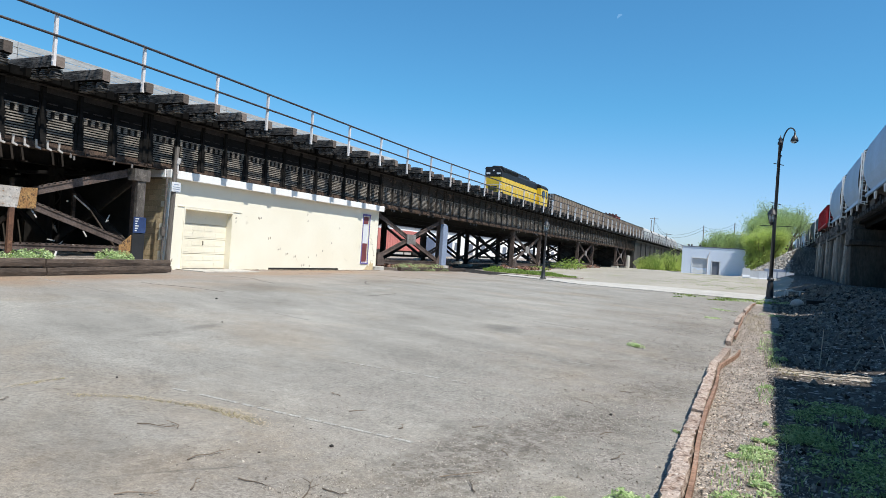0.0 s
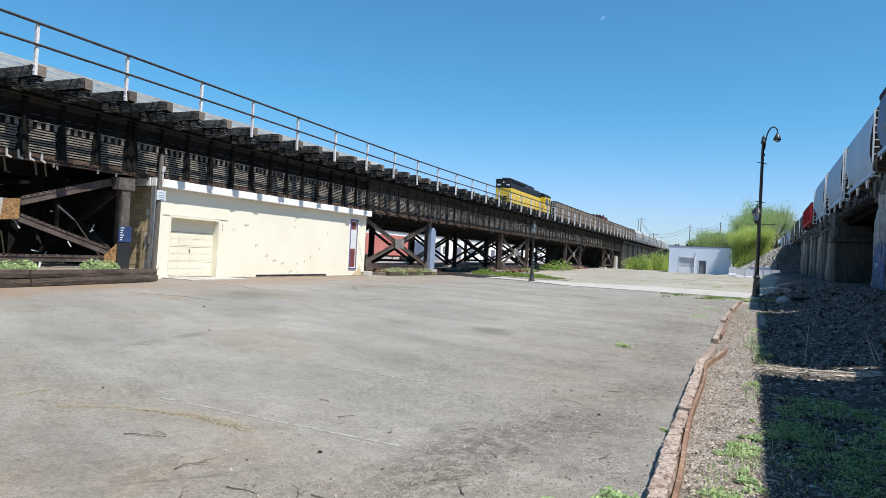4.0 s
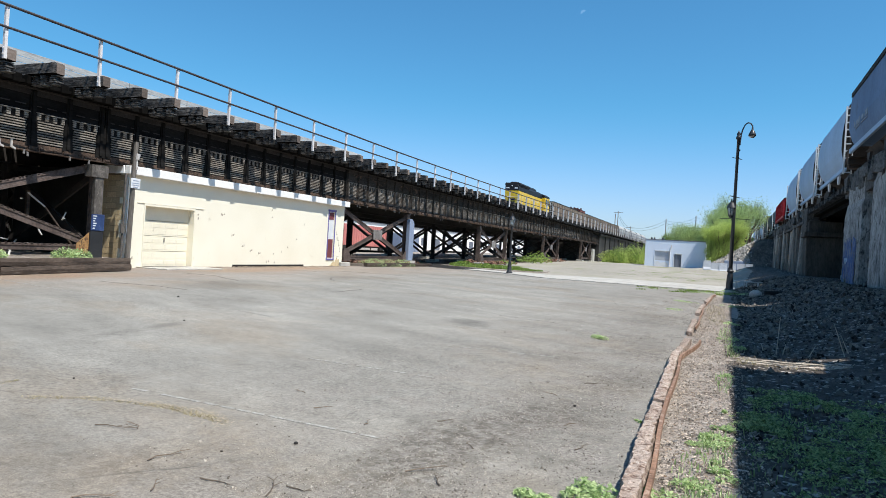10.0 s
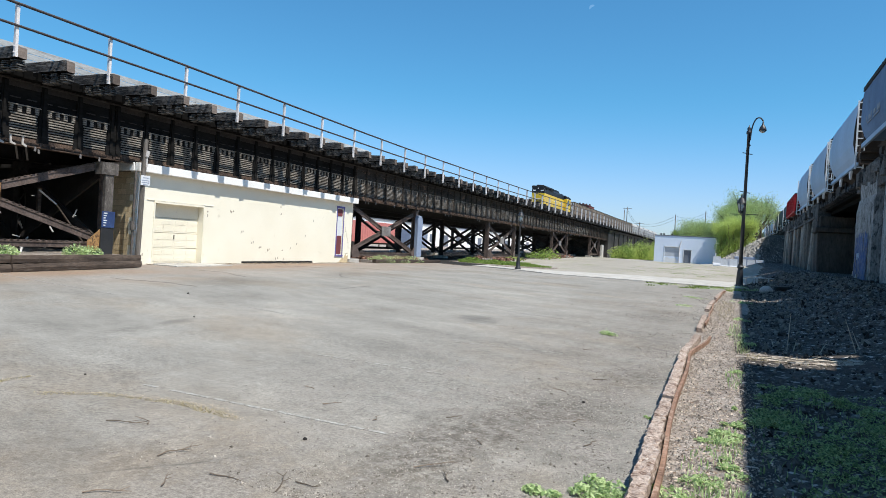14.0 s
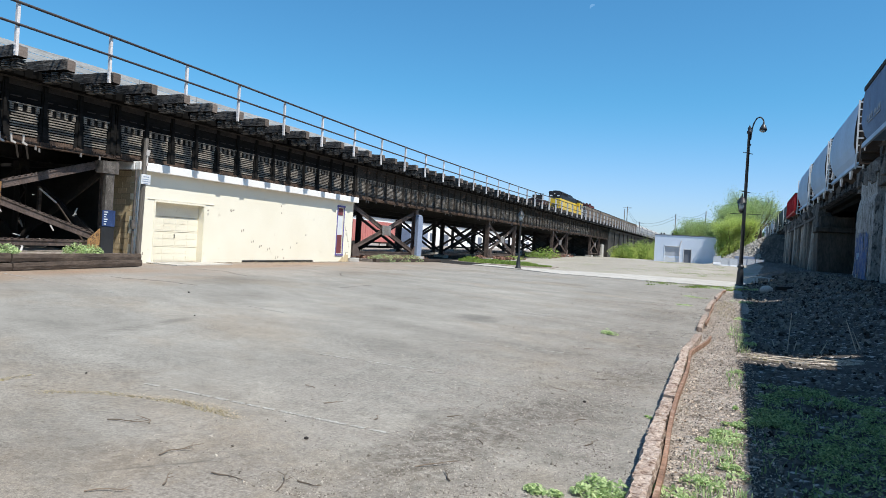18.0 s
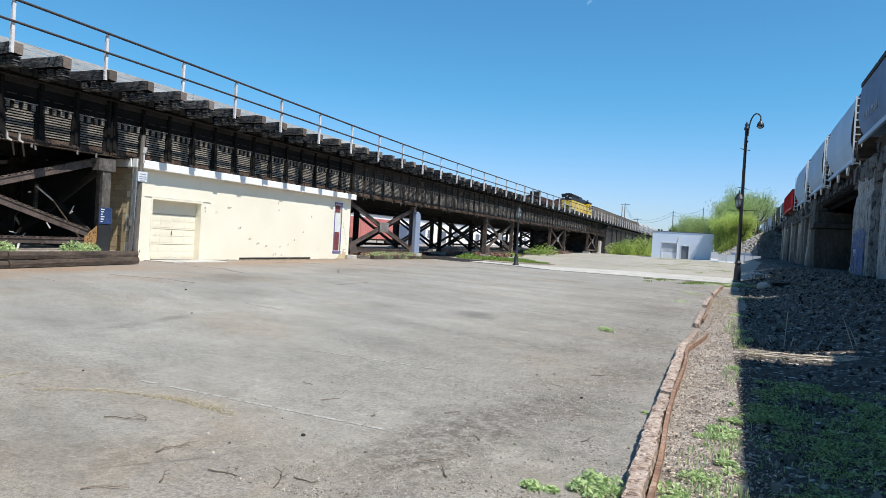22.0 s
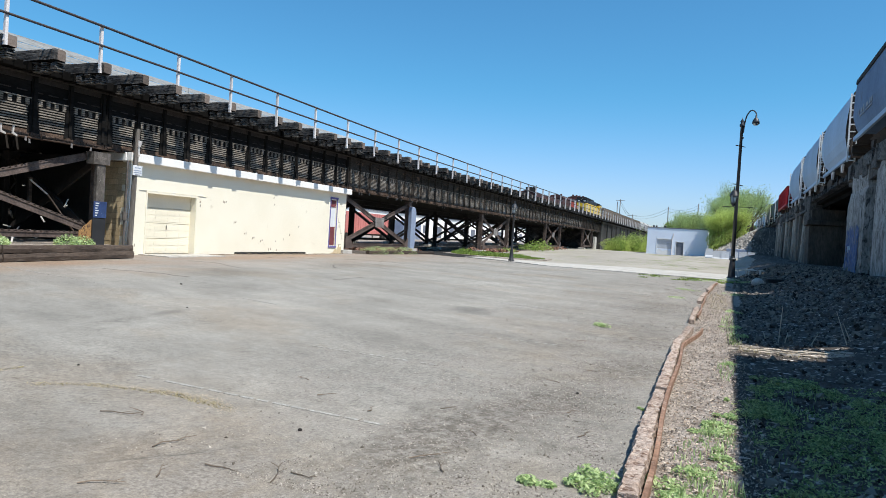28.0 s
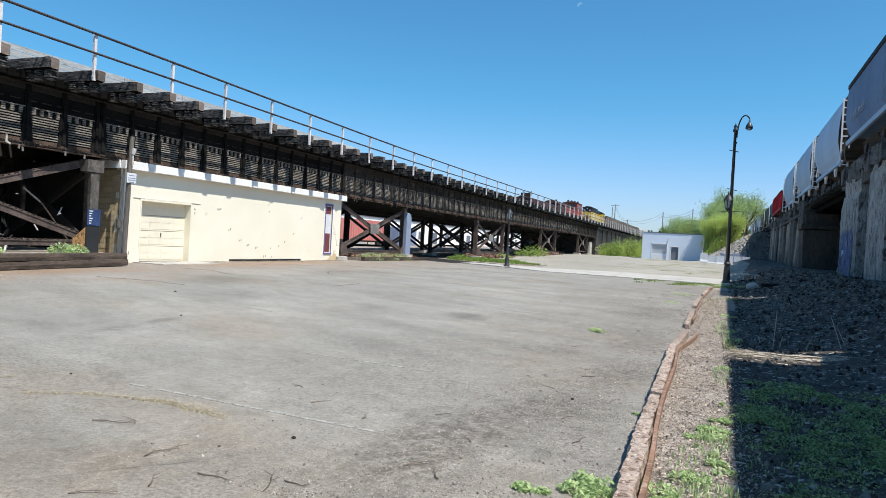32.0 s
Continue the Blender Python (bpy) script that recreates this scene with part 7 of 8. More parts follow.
y = 2.0
while y < 30.5:
    l = random.uniform(0.9, 2.2)
    if not (12.6 < y + l / 2 < 14.2 or 17.0 < y + l / 2 < 18.0 or 23.2 < y + l / 2 < 24.4):
        bm = BM()
        h = random.uniform(0.085, 0.115) * (1 if y < 12 else 0.75)
        nseg = int(l / 0.06)
        ring = []
        for k in range(nseg + 1):
            u = k / nseg
            cy = y + (l - 0.02) * u
            cx = kerb_x(cy)
            sec = []
            for dx, z in ((-0.046, -0.05), (-0.048, h * 0.7), (-0.038, h), (-0.01, h + 0.002), (0.025, h), (0.06, h * 0.97), (0.07, h * 0.4), (0.07, -0.05)):
                f = 0.0 if z < 0 else 1.0
                q = noise.noise((dx * 28, cy * 16, z * 20)) + 0.6 * noise.noise((dx * 60, cy * 40, 9.0))
                q2 = noise.noise((dx * 9, cy * 2.3, 3.0))
                sec.append(bm.verts.new((cx + dx + 0.45 + f * (0.02 * q + 0.02 * q2), cy - 4.0, z + f * (0.012 * q + 0.014 * q2))))
            ring.append(sec)
        for p, q in zip(ring, ring[1:]):
            for k in range(7):
                bm.faces.new((p[k], p[k + 1], q[k + 1], q[k]))
        bm.faces.new(ring[0][::-1])
        bm.faces.new(ring[-1])
        part("kerb_stone", bm, KERB, kerb)
    y += l
for ya, yb, off in ((2.0, 12.3, 0.0), (14.3, 21.0, 0.02), (23.0, 31.0, -0.02)):
    bm = BM()
    last = None
    for k in range(25):
        y = ya + (yb - ya) * k / 24
        q = Vector((kerb_x(y) + 0.092 + off + 0.1 * ss(10.0, 12.2, y) * (y < 13) + 0.012 * math.sin(y * 1.7) + 0.45, y - 4.0, 0.055 + 0.025 * math.sin(y * 0.9 + 1)))
        if last:
            beam(bm, last, q, 0.03, 0.065)
        last = q
    part("edge_rail", bm, EDGERUST, kerb, "bent rusted steel edge rail")


# ---- weeds, grass, litter ----
def blades(name, spots, material, label, category, lean=0.5, width=0.012, seed=1):
    """spots: (x, y, radius x, radius y, count, height)."""
    r = random.Random(seed)
    vs, fs = [], []
    for x, y, rx, ry, n, h in spots:
        for _ in range(n):
            a, d = r.uniform(0, math.tau), math.sqrt(r.random())
            px, py = x + rx * d * math.cos(a), y + ry * d * math.sin(a)
            pz = ground_z(px, py)
            hh = h * r.uniform(0.45, 1.1)
            t = r.uniform(0, math.tau)
            lx, ly = lean * hh * r.uniform(0.1, 1) * math.cos(t), lean * hh * r.uniform(0.1, 1) * math.sin(t)
            w = width * r.uniform(0.6, 1.4)
            sx, sy = -w * math.sin(t + 0.5), w * math.cos(t + 0.5)
            b = len(vs)
            vs.extend(((px - sx, py - sy, pz - 0.01), (px + sx, py + sy, pz - 0.01), (px + sx * 0.8 + lx * 0.45, py + sy * 0.8 + ly * 0.45, pz + hh * 0.6), (px - sx * 0.8 + lx * 0.45, py - sy * 0.8 + ly * 0.45, pz + hh * 0.6), (px + lx, py + ly, pz + hh)))
            fs.extend(((b, b + 1, b + 2, b + 3), (b + 3, b + 2, b + 4)))
    return tagged(new(name, mesh_from(name, vs, fs, material)), label, category, kind="stuff")


def ground_z(x, y):
    if -13.8 > x > -19 and 45 < y < 52:
        return 0.06
    if x < -16.9 and 2 < y < 17.6:
        return 0.34
    if x < -18.2 and 33.7 < y < 42:
        return 0.16
    return max(0.0, gh(x, y) - 0.012)


def leafy(name, spots, material, label, category, size=0.035, seed=2):
    """Low broad-leaved weeds: many small tilted leaves on short stems. spots: (x, y, radius, count, height)."""
    r = random.Random(seed)
    vs, fs = [], []
    for x, y, rad, n, h in spots:
        for _ in range(n):
            a, d = r.uniform(0, math.tau), math.sqrt(r.random())
            p = Vector((x + rad * d * math.cos(a), y + rad * d * math.sin(a), 0))
            p.z = ground_z(p.x, p.y) + h * r.uniform(0.1, 1.0) * (1 - 0.6 * d * d)
            q = Euler((r.uniform(-0.9, 0.9), r.uniform(-0.9, 0.9), r.uniform(0, 6.3))).to_matrix()
            s = size * r.uniform(0.6, 1.5)
            b = len(vs)
            vs.extend(tuple(p + q @ Vector(v)) for v in ((-s * 0.2, -s, 0), (s * 0.45, 0, s * 0.12), (0, s * 1.1, 0), (-s * 0.5, 0.1 * s, s * 0.12)))
            fs.append((b, b + 1, b + 2, b + 3))
    return tagged(new(name, mesh_from(name, vs, fs, material)), label, category, kind="stuff")


rw = random.Random(77)
patches = []
for x, y, rad, n, h in ((-0.56, 3.95, 0.13, 12, 0.12), (-0.88, 3.75, 0.12, 5, 0.06), (-0.18, 4.15, 0.16, 8, 0.07), (0.08, 4.5, 0.2, 6, 0.06), (0.12, 3.8, 0.2, 10, 0.08), (-0.12, 3.5, 0.12, 7, 0.07), (0.14, 5.0, 0.1, 5, 0.05), (0.12, 5.75, 0.13, 9, 0.07), (-0.02, 5.6, 0.12, 4, 0.04), (0.17, 6.2, 0.08, 5, 0.06), (0.22, 9.0, 0.1, 3, 0.06), (-0.5, 6.0, 0.04, 2, 0.04), (0.3, 13.5, 0.15, 4, 0.1), (0.5, 17.0, 0.2, 5, 0.12), (0.55, 24.0, 0.3, 6, 0.15), (0.2, 6.9, 0.06, 2, 0.05), (-1.68, 11.6, 0.14, 6, 0.17), (-1.05, 20.5, 0.4, 3, 0.06), (-1.3, 25.0, 0.8, 4, 0.06), (0.5, 35.0, 0.6, 5, 0.14), (1.25, 33.2, 0.35, 5, 0.25), (0.9, 36.4, 0.4, 5, 0.25), (0.42, 12.2, 0.2, 3, 0.12), (-0.7, 33.5, 0.9, 6, 0.1), (-2.6, 34.8, 0.8, 5, 0.08)):
    for _ in range(n):
        a, d = rw.uniform(0, 6.3), rw.random() ** 0.5
        patches.append((x + rad * d * math.cos(a), y + rad * 1.3 * d * math.sin(a), rad * rw.uniform(0.25, 0.6), rw.randint(50, 110), h * rw.uniform(0.25, 0.7)))
leafy("roadside_weed", patches, WEEDLEAF, "fresh green weeds along the kerb", "weeds", 0.0145)
clumps = []
while len(clumps) < 330:
    x, y = 0.32 + 2.5 * rw.random() ** 1.2, 2.9 + 5.6 * rw.random() ** 0.9
    if noise.noise((x * 1.9, y * 1.3, 6.0)) + 0.7 * noise.noise((x * 5, y * 4, 2.0)) > rw.uniform(-0.25, 0.3) + 0.22 * max(0.0, x - 1.3):
        clumps.append((x, y, rw.uniform(0.05, 0.19), rw.randint(50, 130), rw.uniform(0.02, 0.07)))
leafy("bank_weed", clumps, SHADELEAF, "low green weeds on the shaded bank", "weeds", 0.0125, 5)
leafy("bed_weed", [(x, y, r * 1.25, n * 2, h * 0.85) for x, y, r, n, h in ((-17.75, 11.5, 0.3, 260, 0.36), (-17.8, 12.0, 0.3, 280, 0.4), (-17.6, 9.4, 0.45, 420, 0.42), (-17.75, 10.5, 0.45, 380, 0.4), (-17.6, 8.5, 0.5, 240, 0.3), (-18.0, 14.3, 0.3, 300, 0.45), (-18.1, 14.9, 0.3, 280, 0.4), (-18.6, 35.2, 0.6, 260, 0.4), (-18.6, 37.0, 0.7, 240, 0.32), (-18.5, 39.0, 0.6, 200, 0.34), (-18.6, 34.2, 0.4, 130, 0.3), (-18.0, 6.5, 0.7, 260, 0.35))], WEEDLEAF, "leafy weeds in the bed below the trestle", "weeds", 0.034, 7)
leafy("trestle_bush", [(-18.9, 71.5, 1.6, 150, 0.9), (-18.7, 74.5, 1.8, 230, 1.4), (-19.0, 77.0, 1.4, 120, 0.9), (-18.6, 62.0, 1.0, 80, 0.5), (-16.6, 49.5, 1.0, 100, 0.25), (-17.6, 47.5, 0.8, 120, 0.4)], LEAF2, "leafy bushes growing along the trestle foot", "bush", 0.13, 9)
blades("bank_grass", [(0.6, 5.6, 0.3, 2.4, 150, 0.05), (1.4, 5.6, 1.1, 2.6, 250, 0.06), (0.35, 11.6, 0.12, 0.8, 90, 0.07)], SHADELEAF, "thin green grass on the bank", "grass", 0.8, 0.006, 11)
blades("roadside_grass", [(0.08, 3.9, 0.2, 0.6, 380, 0.06), (0.1, 5.5, 0.13, 0.5, 180, 0.05), (-0.02, 4.8, 0.15, 0.5, 90, 0.04), (0.2, 8.6, 0.1, 0.7, 70, 0.06), (0.3, 14.0, 0.15, 2.0, 120, 0.08)], WEEDLEAF, "thin bright grass beside the kerb", "grass", 0.9, 0.005, 12)
fr = random.Random(91)
blades("verge_grass", [(-15.8, 48.4, 3.0, 3.2, 10000, 0.2), (-13.2, 47.2, 1.8, 1.6, 4200, 0.17), ] + [(-8 + 9 * fr.random(), fr.uniform(52, 96), fr.uniform(0.3, 1.6), fr.uniform(0.6, 2.4), fr.randint(12, 50), 0.025) for _ in range(80)] + [(-3.5 + 4.5 * fr.random(), 32.0 + 3.6 * fr.random(), fr.uniform(0.1, 0.5), fr.uniform(0.1, 0.5), fr.randint(15, 50), 0.07) for _ in range(26)], GRASSBLADE, "green spring grass on the verges", "grass", 0.5, 0.02, 13)
seams = [(-4.97, 3.72), (-4.66, 3.95), (-4.4, 4.02), (-3.9, 4.12), (-3.5, 4.08), (-3.24, 3.99)]
spots = []
for (xa, ya), (xb, yb) in zip(seams, seams[1:]):
    for k in range(5):
        u = k / 5
        spots.append((xa + (xb - xa) * u, ya + (yb - ya) * u, 0.07, 0.05, 26 if k % 2 else 12, 0.012))
spots += [(-3.9, 4.1, 0.2, 0.06, 140, 0.014), (-3.55, 4.06, 0.16, 0.06, 130, 0.014), (-5.58, 3.85, 0.04, 0.25, 90, 0.014), (1.1, 10.6, 0.7, 0.2, 120, 0.03), (0.5, 10.6, 0.15, 0.2, 60, 0.08), (0.1, 20.0, 0.25, 4.0, 260, 0.07)]
blades("seam_grass", spots, DRYGRASS, "dry straw-coloured grass in asphalt seams", "grass", 1.6, 0.004, 17)

# dry straw swept into the seams
verts, faces = [], []
rng = random.Random(18)
for (xa, ya), (xb, yb), n, wide in (((-5.57, 3.5), (-5.59, 4.1), 170, 0.04), ((-4.97, 3.72), (-4.66, 3.95), 70, 0.03), ((-4.66, 3.95), (-4.13, 4.11), 260, 0.05), ((-4.13, 4.11), (-3.79, 4.14), 320, 0.055), ((-3.79, 4.14), (-3.48, 4.11), 330, 0.06), ((-3.48, 4.11), (-3.2, 3.98), 260, 0.065)):
    for _ in range(n):
        u = rng.random()
        x, y = xa + (xb - xa) * u + rng.gauss(0, wide), ya + (yb - ya) * u + rng.gauss(0, wide * 0.8)
        a, l, w, z = rng.uniform(0, 6.3), rng.uniform(0.006, 0.024), rng.uniform(0.0012, 0.0028), rng.uniform(0.002, 0.012)
        dx, dy, tilt = l * math.cos(a), l * math.sin(a), rng.uniform(-0.004, 0.006)
        b = len(verts)
        verts.extend(((x - dx, y - dy, z), (x + dx, y + dy, z + tilt), (x + dx - w * math.sin(a), y + dy + w * math.cos(a), z + tilt), (x - dx - w * math.sin(a), y - dy + w * math.cos(a), z)))
        faces.append((b, b + 1, b + 2, b + 3))
tagged(new("seam_straw", mesh_from("seam_straw", verts, faces, chips("dry_seam_straw", (0.24, 0.2, 0.14), (0.7, 0.6, 0.45)))), "dry yellow straw swept along an asphalt seam", "litter", kind="stuff")

# gravel, chips and leaf litter
verts, faces = [], []
rng = random.Random(21)
while len(faces) < 8 * 34000:
    y = 3.0 + 27 * rng.random() ** 2.2
    off = -abs(rng.gauss(0, 1.1)) - 0.06 if rng.random() < 0.7 else rng.uniform(0.08, 0.85)
    x = kerb_x(y) + off
    clump = noise.noise((x * 1.4, y * 0.9, 3.0)) + 0.6 * noise.noise((x * 5, y * 4, 8.0))
    if -6 < x < 1.0 and (off > 0 or clump > rng.uniform(-0.45, 0.5)):
        rock(x, y, ground_z(x, y) + 0.001, rng.uniform(0.002, 0.0065) * (2.2 if rng.random() < 0.04 else 1) * (1 + y / 40))
tagged(new("kerb_gravel", mesh_from("kerb_gravel", verts, faces, GRIT)), "scattered mixed grit and chips along the kerb", "gravel", kind="stuff")
verts, faces = [], []
while len(faces) < 8 * 7000:
    y = 3.2 + 17 * rng.random() ** 1.3
    x = kerb_x(y) - 0.05 - 2.6 * rng.random() ** 1.5
    drift = noise.noise((x * 1.0, y * 0.6, 13.0)) + 0.9 * noise.noise((x * 3.2, y * 2.5, 2.0)) + 0.6 * noise.noise((x * 9, y * 7, 5.0)) - 0.25 * abs(kerb_x(y) - 1.0 + 0.13 * (y - 5) - x)
    if drift > rng.uniform(0.1, 0.4):
        rock(x, y, 0.001, rng.uniform(0.002, 0.0045) * (1 + y / 25))
tagged(new("debris_drift", mesh_from("debris_drift", verts, faces, chips("dark_debris", (0.11, 0.1, 0.09), (0.5, 0.47, 0.43)))), "thin dark dirt and debris on the asphalt beside the kerb", "debris", kind="stuff")
verts, faces = [], []
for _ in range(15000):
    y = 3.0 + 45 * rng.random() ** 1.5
    # Dark bits begin at the viaduct's shadow edge and thin out in the sun strip.
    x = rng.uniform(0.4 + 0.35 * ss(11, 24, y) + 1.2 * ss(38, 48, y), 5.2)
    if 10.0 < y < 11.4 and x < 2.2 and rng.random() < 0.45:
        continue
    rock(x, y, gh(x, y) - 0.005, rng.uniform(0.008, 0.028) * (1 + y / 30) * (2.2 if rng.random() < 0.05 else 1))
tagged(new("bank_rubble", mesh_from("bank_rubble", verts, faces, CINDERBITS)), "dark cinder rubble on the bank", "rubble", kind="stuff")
verts, faces = [], []
for _ in range(6000):
    y = 3.2 + 20 * rng.random() ** 1.5
    x = kerb_x(y) + rng.uniform(0.1, 0.85)
    z = ground_z(x, y) + 0.008
    a, s = rng.uniform(0, 6.3), rng.uniform(0.006, 0.02)
    b = len(verts)
    for k in range(4):
        q = a + k * math.pi / 2
        verts.append((x + s * math.cos(q) * (1 if k % 2 else 0.55), y + s * math.sin(q) * (1 if k % 2 else 0.55), z + rng.uniform(0, 0.014)))
    faces.append((b, b + 1, b + 2, b + 3))
tagged(new("leaf_litter", mesh_from("leaf_litter", verts, faces, LITTER)), "brown dead leaf litter on the soil", "litter", kind="stuff")

verts, faces = [], []
rng = random.Random(33)
# Straw gathered in the sun strip; its pale colour adds to the light there.
for _ in range(1500):
    x, y = rng.uniform(0.32, 1.75), rng.gauss(10.66, 0.09)
    y += 0.1 * math.sin(2.2 * x)
    z = gh(x, y) - 0.006
    a, l, w = rng.gauss(0.1, 0.5), rng.uniform(0.015, 0.09), rng.uniform(0.003, 0.009)
    dx, dy = l * math.cos(a), l * math.sin(a)
    b = len(verts)
    verts.extend(((x - dx, y - dy, z + rng.uniform(0, 0.03)), (x + dx, y + dy, z + rng.uniform(0, 0.04)), (x + dx - w * math.sin(a), y + dy + w, z + 0.03), (x - dx - w * math.sin(a), y - dy + w, z + 0.025)))
    faces.append((b, b + 1, b + 2, b + 3))
tagged(new("straw_litter", mesh_from("straw_litter", verts, faces, chips("bleached_straw", (0.2, 0.17, 0.145), (0.74, 0.66, 0.57)))), "bleached straw and stalk litter, also brightening the bank's sun strip", "litter", kind="stuff")

# twigs on the asphalt
for k, (x, y, rz, l) in enumerate(((-3.77, 3.48, 8, 0.32), (-3.72, 3.6, 150, 0.2), (-3.03, 3.24, 75, 0.3), (-2.2, 3.12, 120, 0.28), (-2.05, 3.2, 15, 0.16), (-2.7, 2.82, 100, 0.14), (-2.85, 2.55, 35, 0.24), (-2.5, 3.05, 10, 0.22), (-1.6, 3.88, 62, 0.28), (-1.45, 3.7, 140, 0.16), (-1.5, 4.5, 120, 0.14), (-1.0, 5.5, 50, 0.12), (-1.4, 6.6, 140, 0.15), (-1.9, 5.0, 30, 0.13), (-2.4, 4.6, 100, 0.1), (-1.15, 7.4, 20, 0.15), (-0.8, 4.9, 70, 0.16), (-3.4, 5.2, 150, 0.16), (-1.7, 9.6, 60, 0.18), (-1.1, 10.4, 110, 0.15), (-2.9, 4.75, 5, 0.14), (-5.2, 3.3, 100, 0.12))):
    bm = BM()
    r = random.Random(k)
    p = Vector((-l / 2, 0, 0.008))
    tip = p
    for j in range(4):
        q = p + Vector((l / 4, r.uniform(-0.03, 0.03), r.uniform(-0.002, 0.006)))
        tube(bm, p, q, 0.0045 - 0.0008 * j, 0.004 - 0.0008 * j, 5)
        if j in (1, 2):
            tube(bm, q, q + Vector((l / 6, r.choice((-1, 1)) * l / 6, 0.006)), 0.0025, 0.0015, 4)
        p = q
    solid("twig", bm, TWIG, "thin dead brown twig on the asphalt", "twig", "fallen twigs", place=(x, y, 0), rz=rz)
for x, y, r in ((-2.54, 3.87, 0.017), (-1.1, 6.22, 0.016), (-5.3, 4.4, 0.012), (-7.6, 8.2, 0.016), (-10.4, 11.0, 0.025)):
    bm = BM()
    lathe(bm, [(r * 0.6, 0), (r, r * 0.4), (r * 0.8, r * 0.9), (r * 0.2, r * 1.15)], 7)
    solid("stone_chip", bm, DARK, "small dark stone on the asphalt", "stone", "stones on the lot", place=(x, y, -0.002))

for k, (x, y, rz, l) in enumerate(((0.9, 10.6, 4, 0.7), (1.3, 10.75, -8, 0.9), (0.7, 10.8, 15, 0.5), (1.6, 10.65, 10, 0.6))):
    bm = BM()
    r = random.Random(k + 40)
    p = Vector((-l / 2, 0, 0.03))
    for j in range(5):
        q = p + Vector((l / 5, r.uniform(-0.05, 0.05), r.uniform(-0.01, 0.02)))
        tube(bm, p, q, 0.014 - 0.002 * j, 0.012 - 0.002 * j, 6)
        if j in (1, 3):
            tube(bm, q, q + Vector((l / 7, r.choice((-1, 1)) * l / 7, 0.05)), 0.006, 0.003, 4)
        p = q
    solid("dry_branch", bm, PALESTALK, "bleached dry branch on bare soil", "branch", "dry branches", place=(x, y, gh(x, y) - 0.015), rz=rz)
# bank details: pale stalks, a fallen timber, a pale boulder, old pipe
for x, y, h, tx, ty in ((1.02, 12.1, 0.62, 0.03, 0.02), (1.1, 12.0, 0.2, 0.04, 0.0), (1.9, 11.6, 0.5, -0.16, 0.05), (2.0, 11.9, 0.3, -0.12, 0.03), (1.45, 11.9, 0.22, 0.1, 0.0), (0.85, 12.2, 0.16, -0.05, 0.05)):
    bm = BM()
    tube(bm, (0, 0, 0), (tx * 0.6, ty, h * 0.6), 0.008, 0.007, 6)
    tube(bm, (tx * 0.6, ty, h * 0.6), (tx, ty * 1.5, h), 0.007, 0.003, 6)
    solid("dry_stalk", bm, PALESTALK, "bleached dry plant stalk on the bank", "stalk", "dry stalks", place=(x, y, gh(x, y) - 0.03))
bm = BM()
beam(bm, (0, 0, 0.06), (1.9, 0.6, 0.16), 0.16, 0.14)
solid("fallen_timber", bm, DARK, "dark fallen timber lying on the bank", "timber", place=(1.95, 30.3, gh(2.6, 30.5) - 0.1), bevel=0.01)
bm = BM()
lathe(bm, [(0.22, 0), (0.27, 0.1), (0.23, 0.22), (0.13, 0.3), (0.03, 0.32)], 10)
solid("pale_boulder", bm, CONCRETE, "pale rounded concrete lump in the weeds", "boulder", place=(1.7, 31.5, gh(1.7, 31.5) - 0.02), smooth=True)

for k, (x, y, z, l) in enumerate(((1.45, 41.2, 0.42, 0.9), (1.9, 40.4, 0.32, 1.2))):
    bm = BM()
    beam(bm, (-l / 2, 0, 0), (l / 2, 0.1, 0), 0.18, 0.05)
    for q in (-0.3, 0.3):
        box(bm, q * l - 0.04, q * l + 0.04, -0.06, 0.06, -z - 0.1, -0.026)
    solid("plank", bm, BOARD, "pale plank on short posts beside the lamp", "plank", "planks beside the lamp", place=(x, y, gh(x, y) + z - 0.02), bevel=0.008)


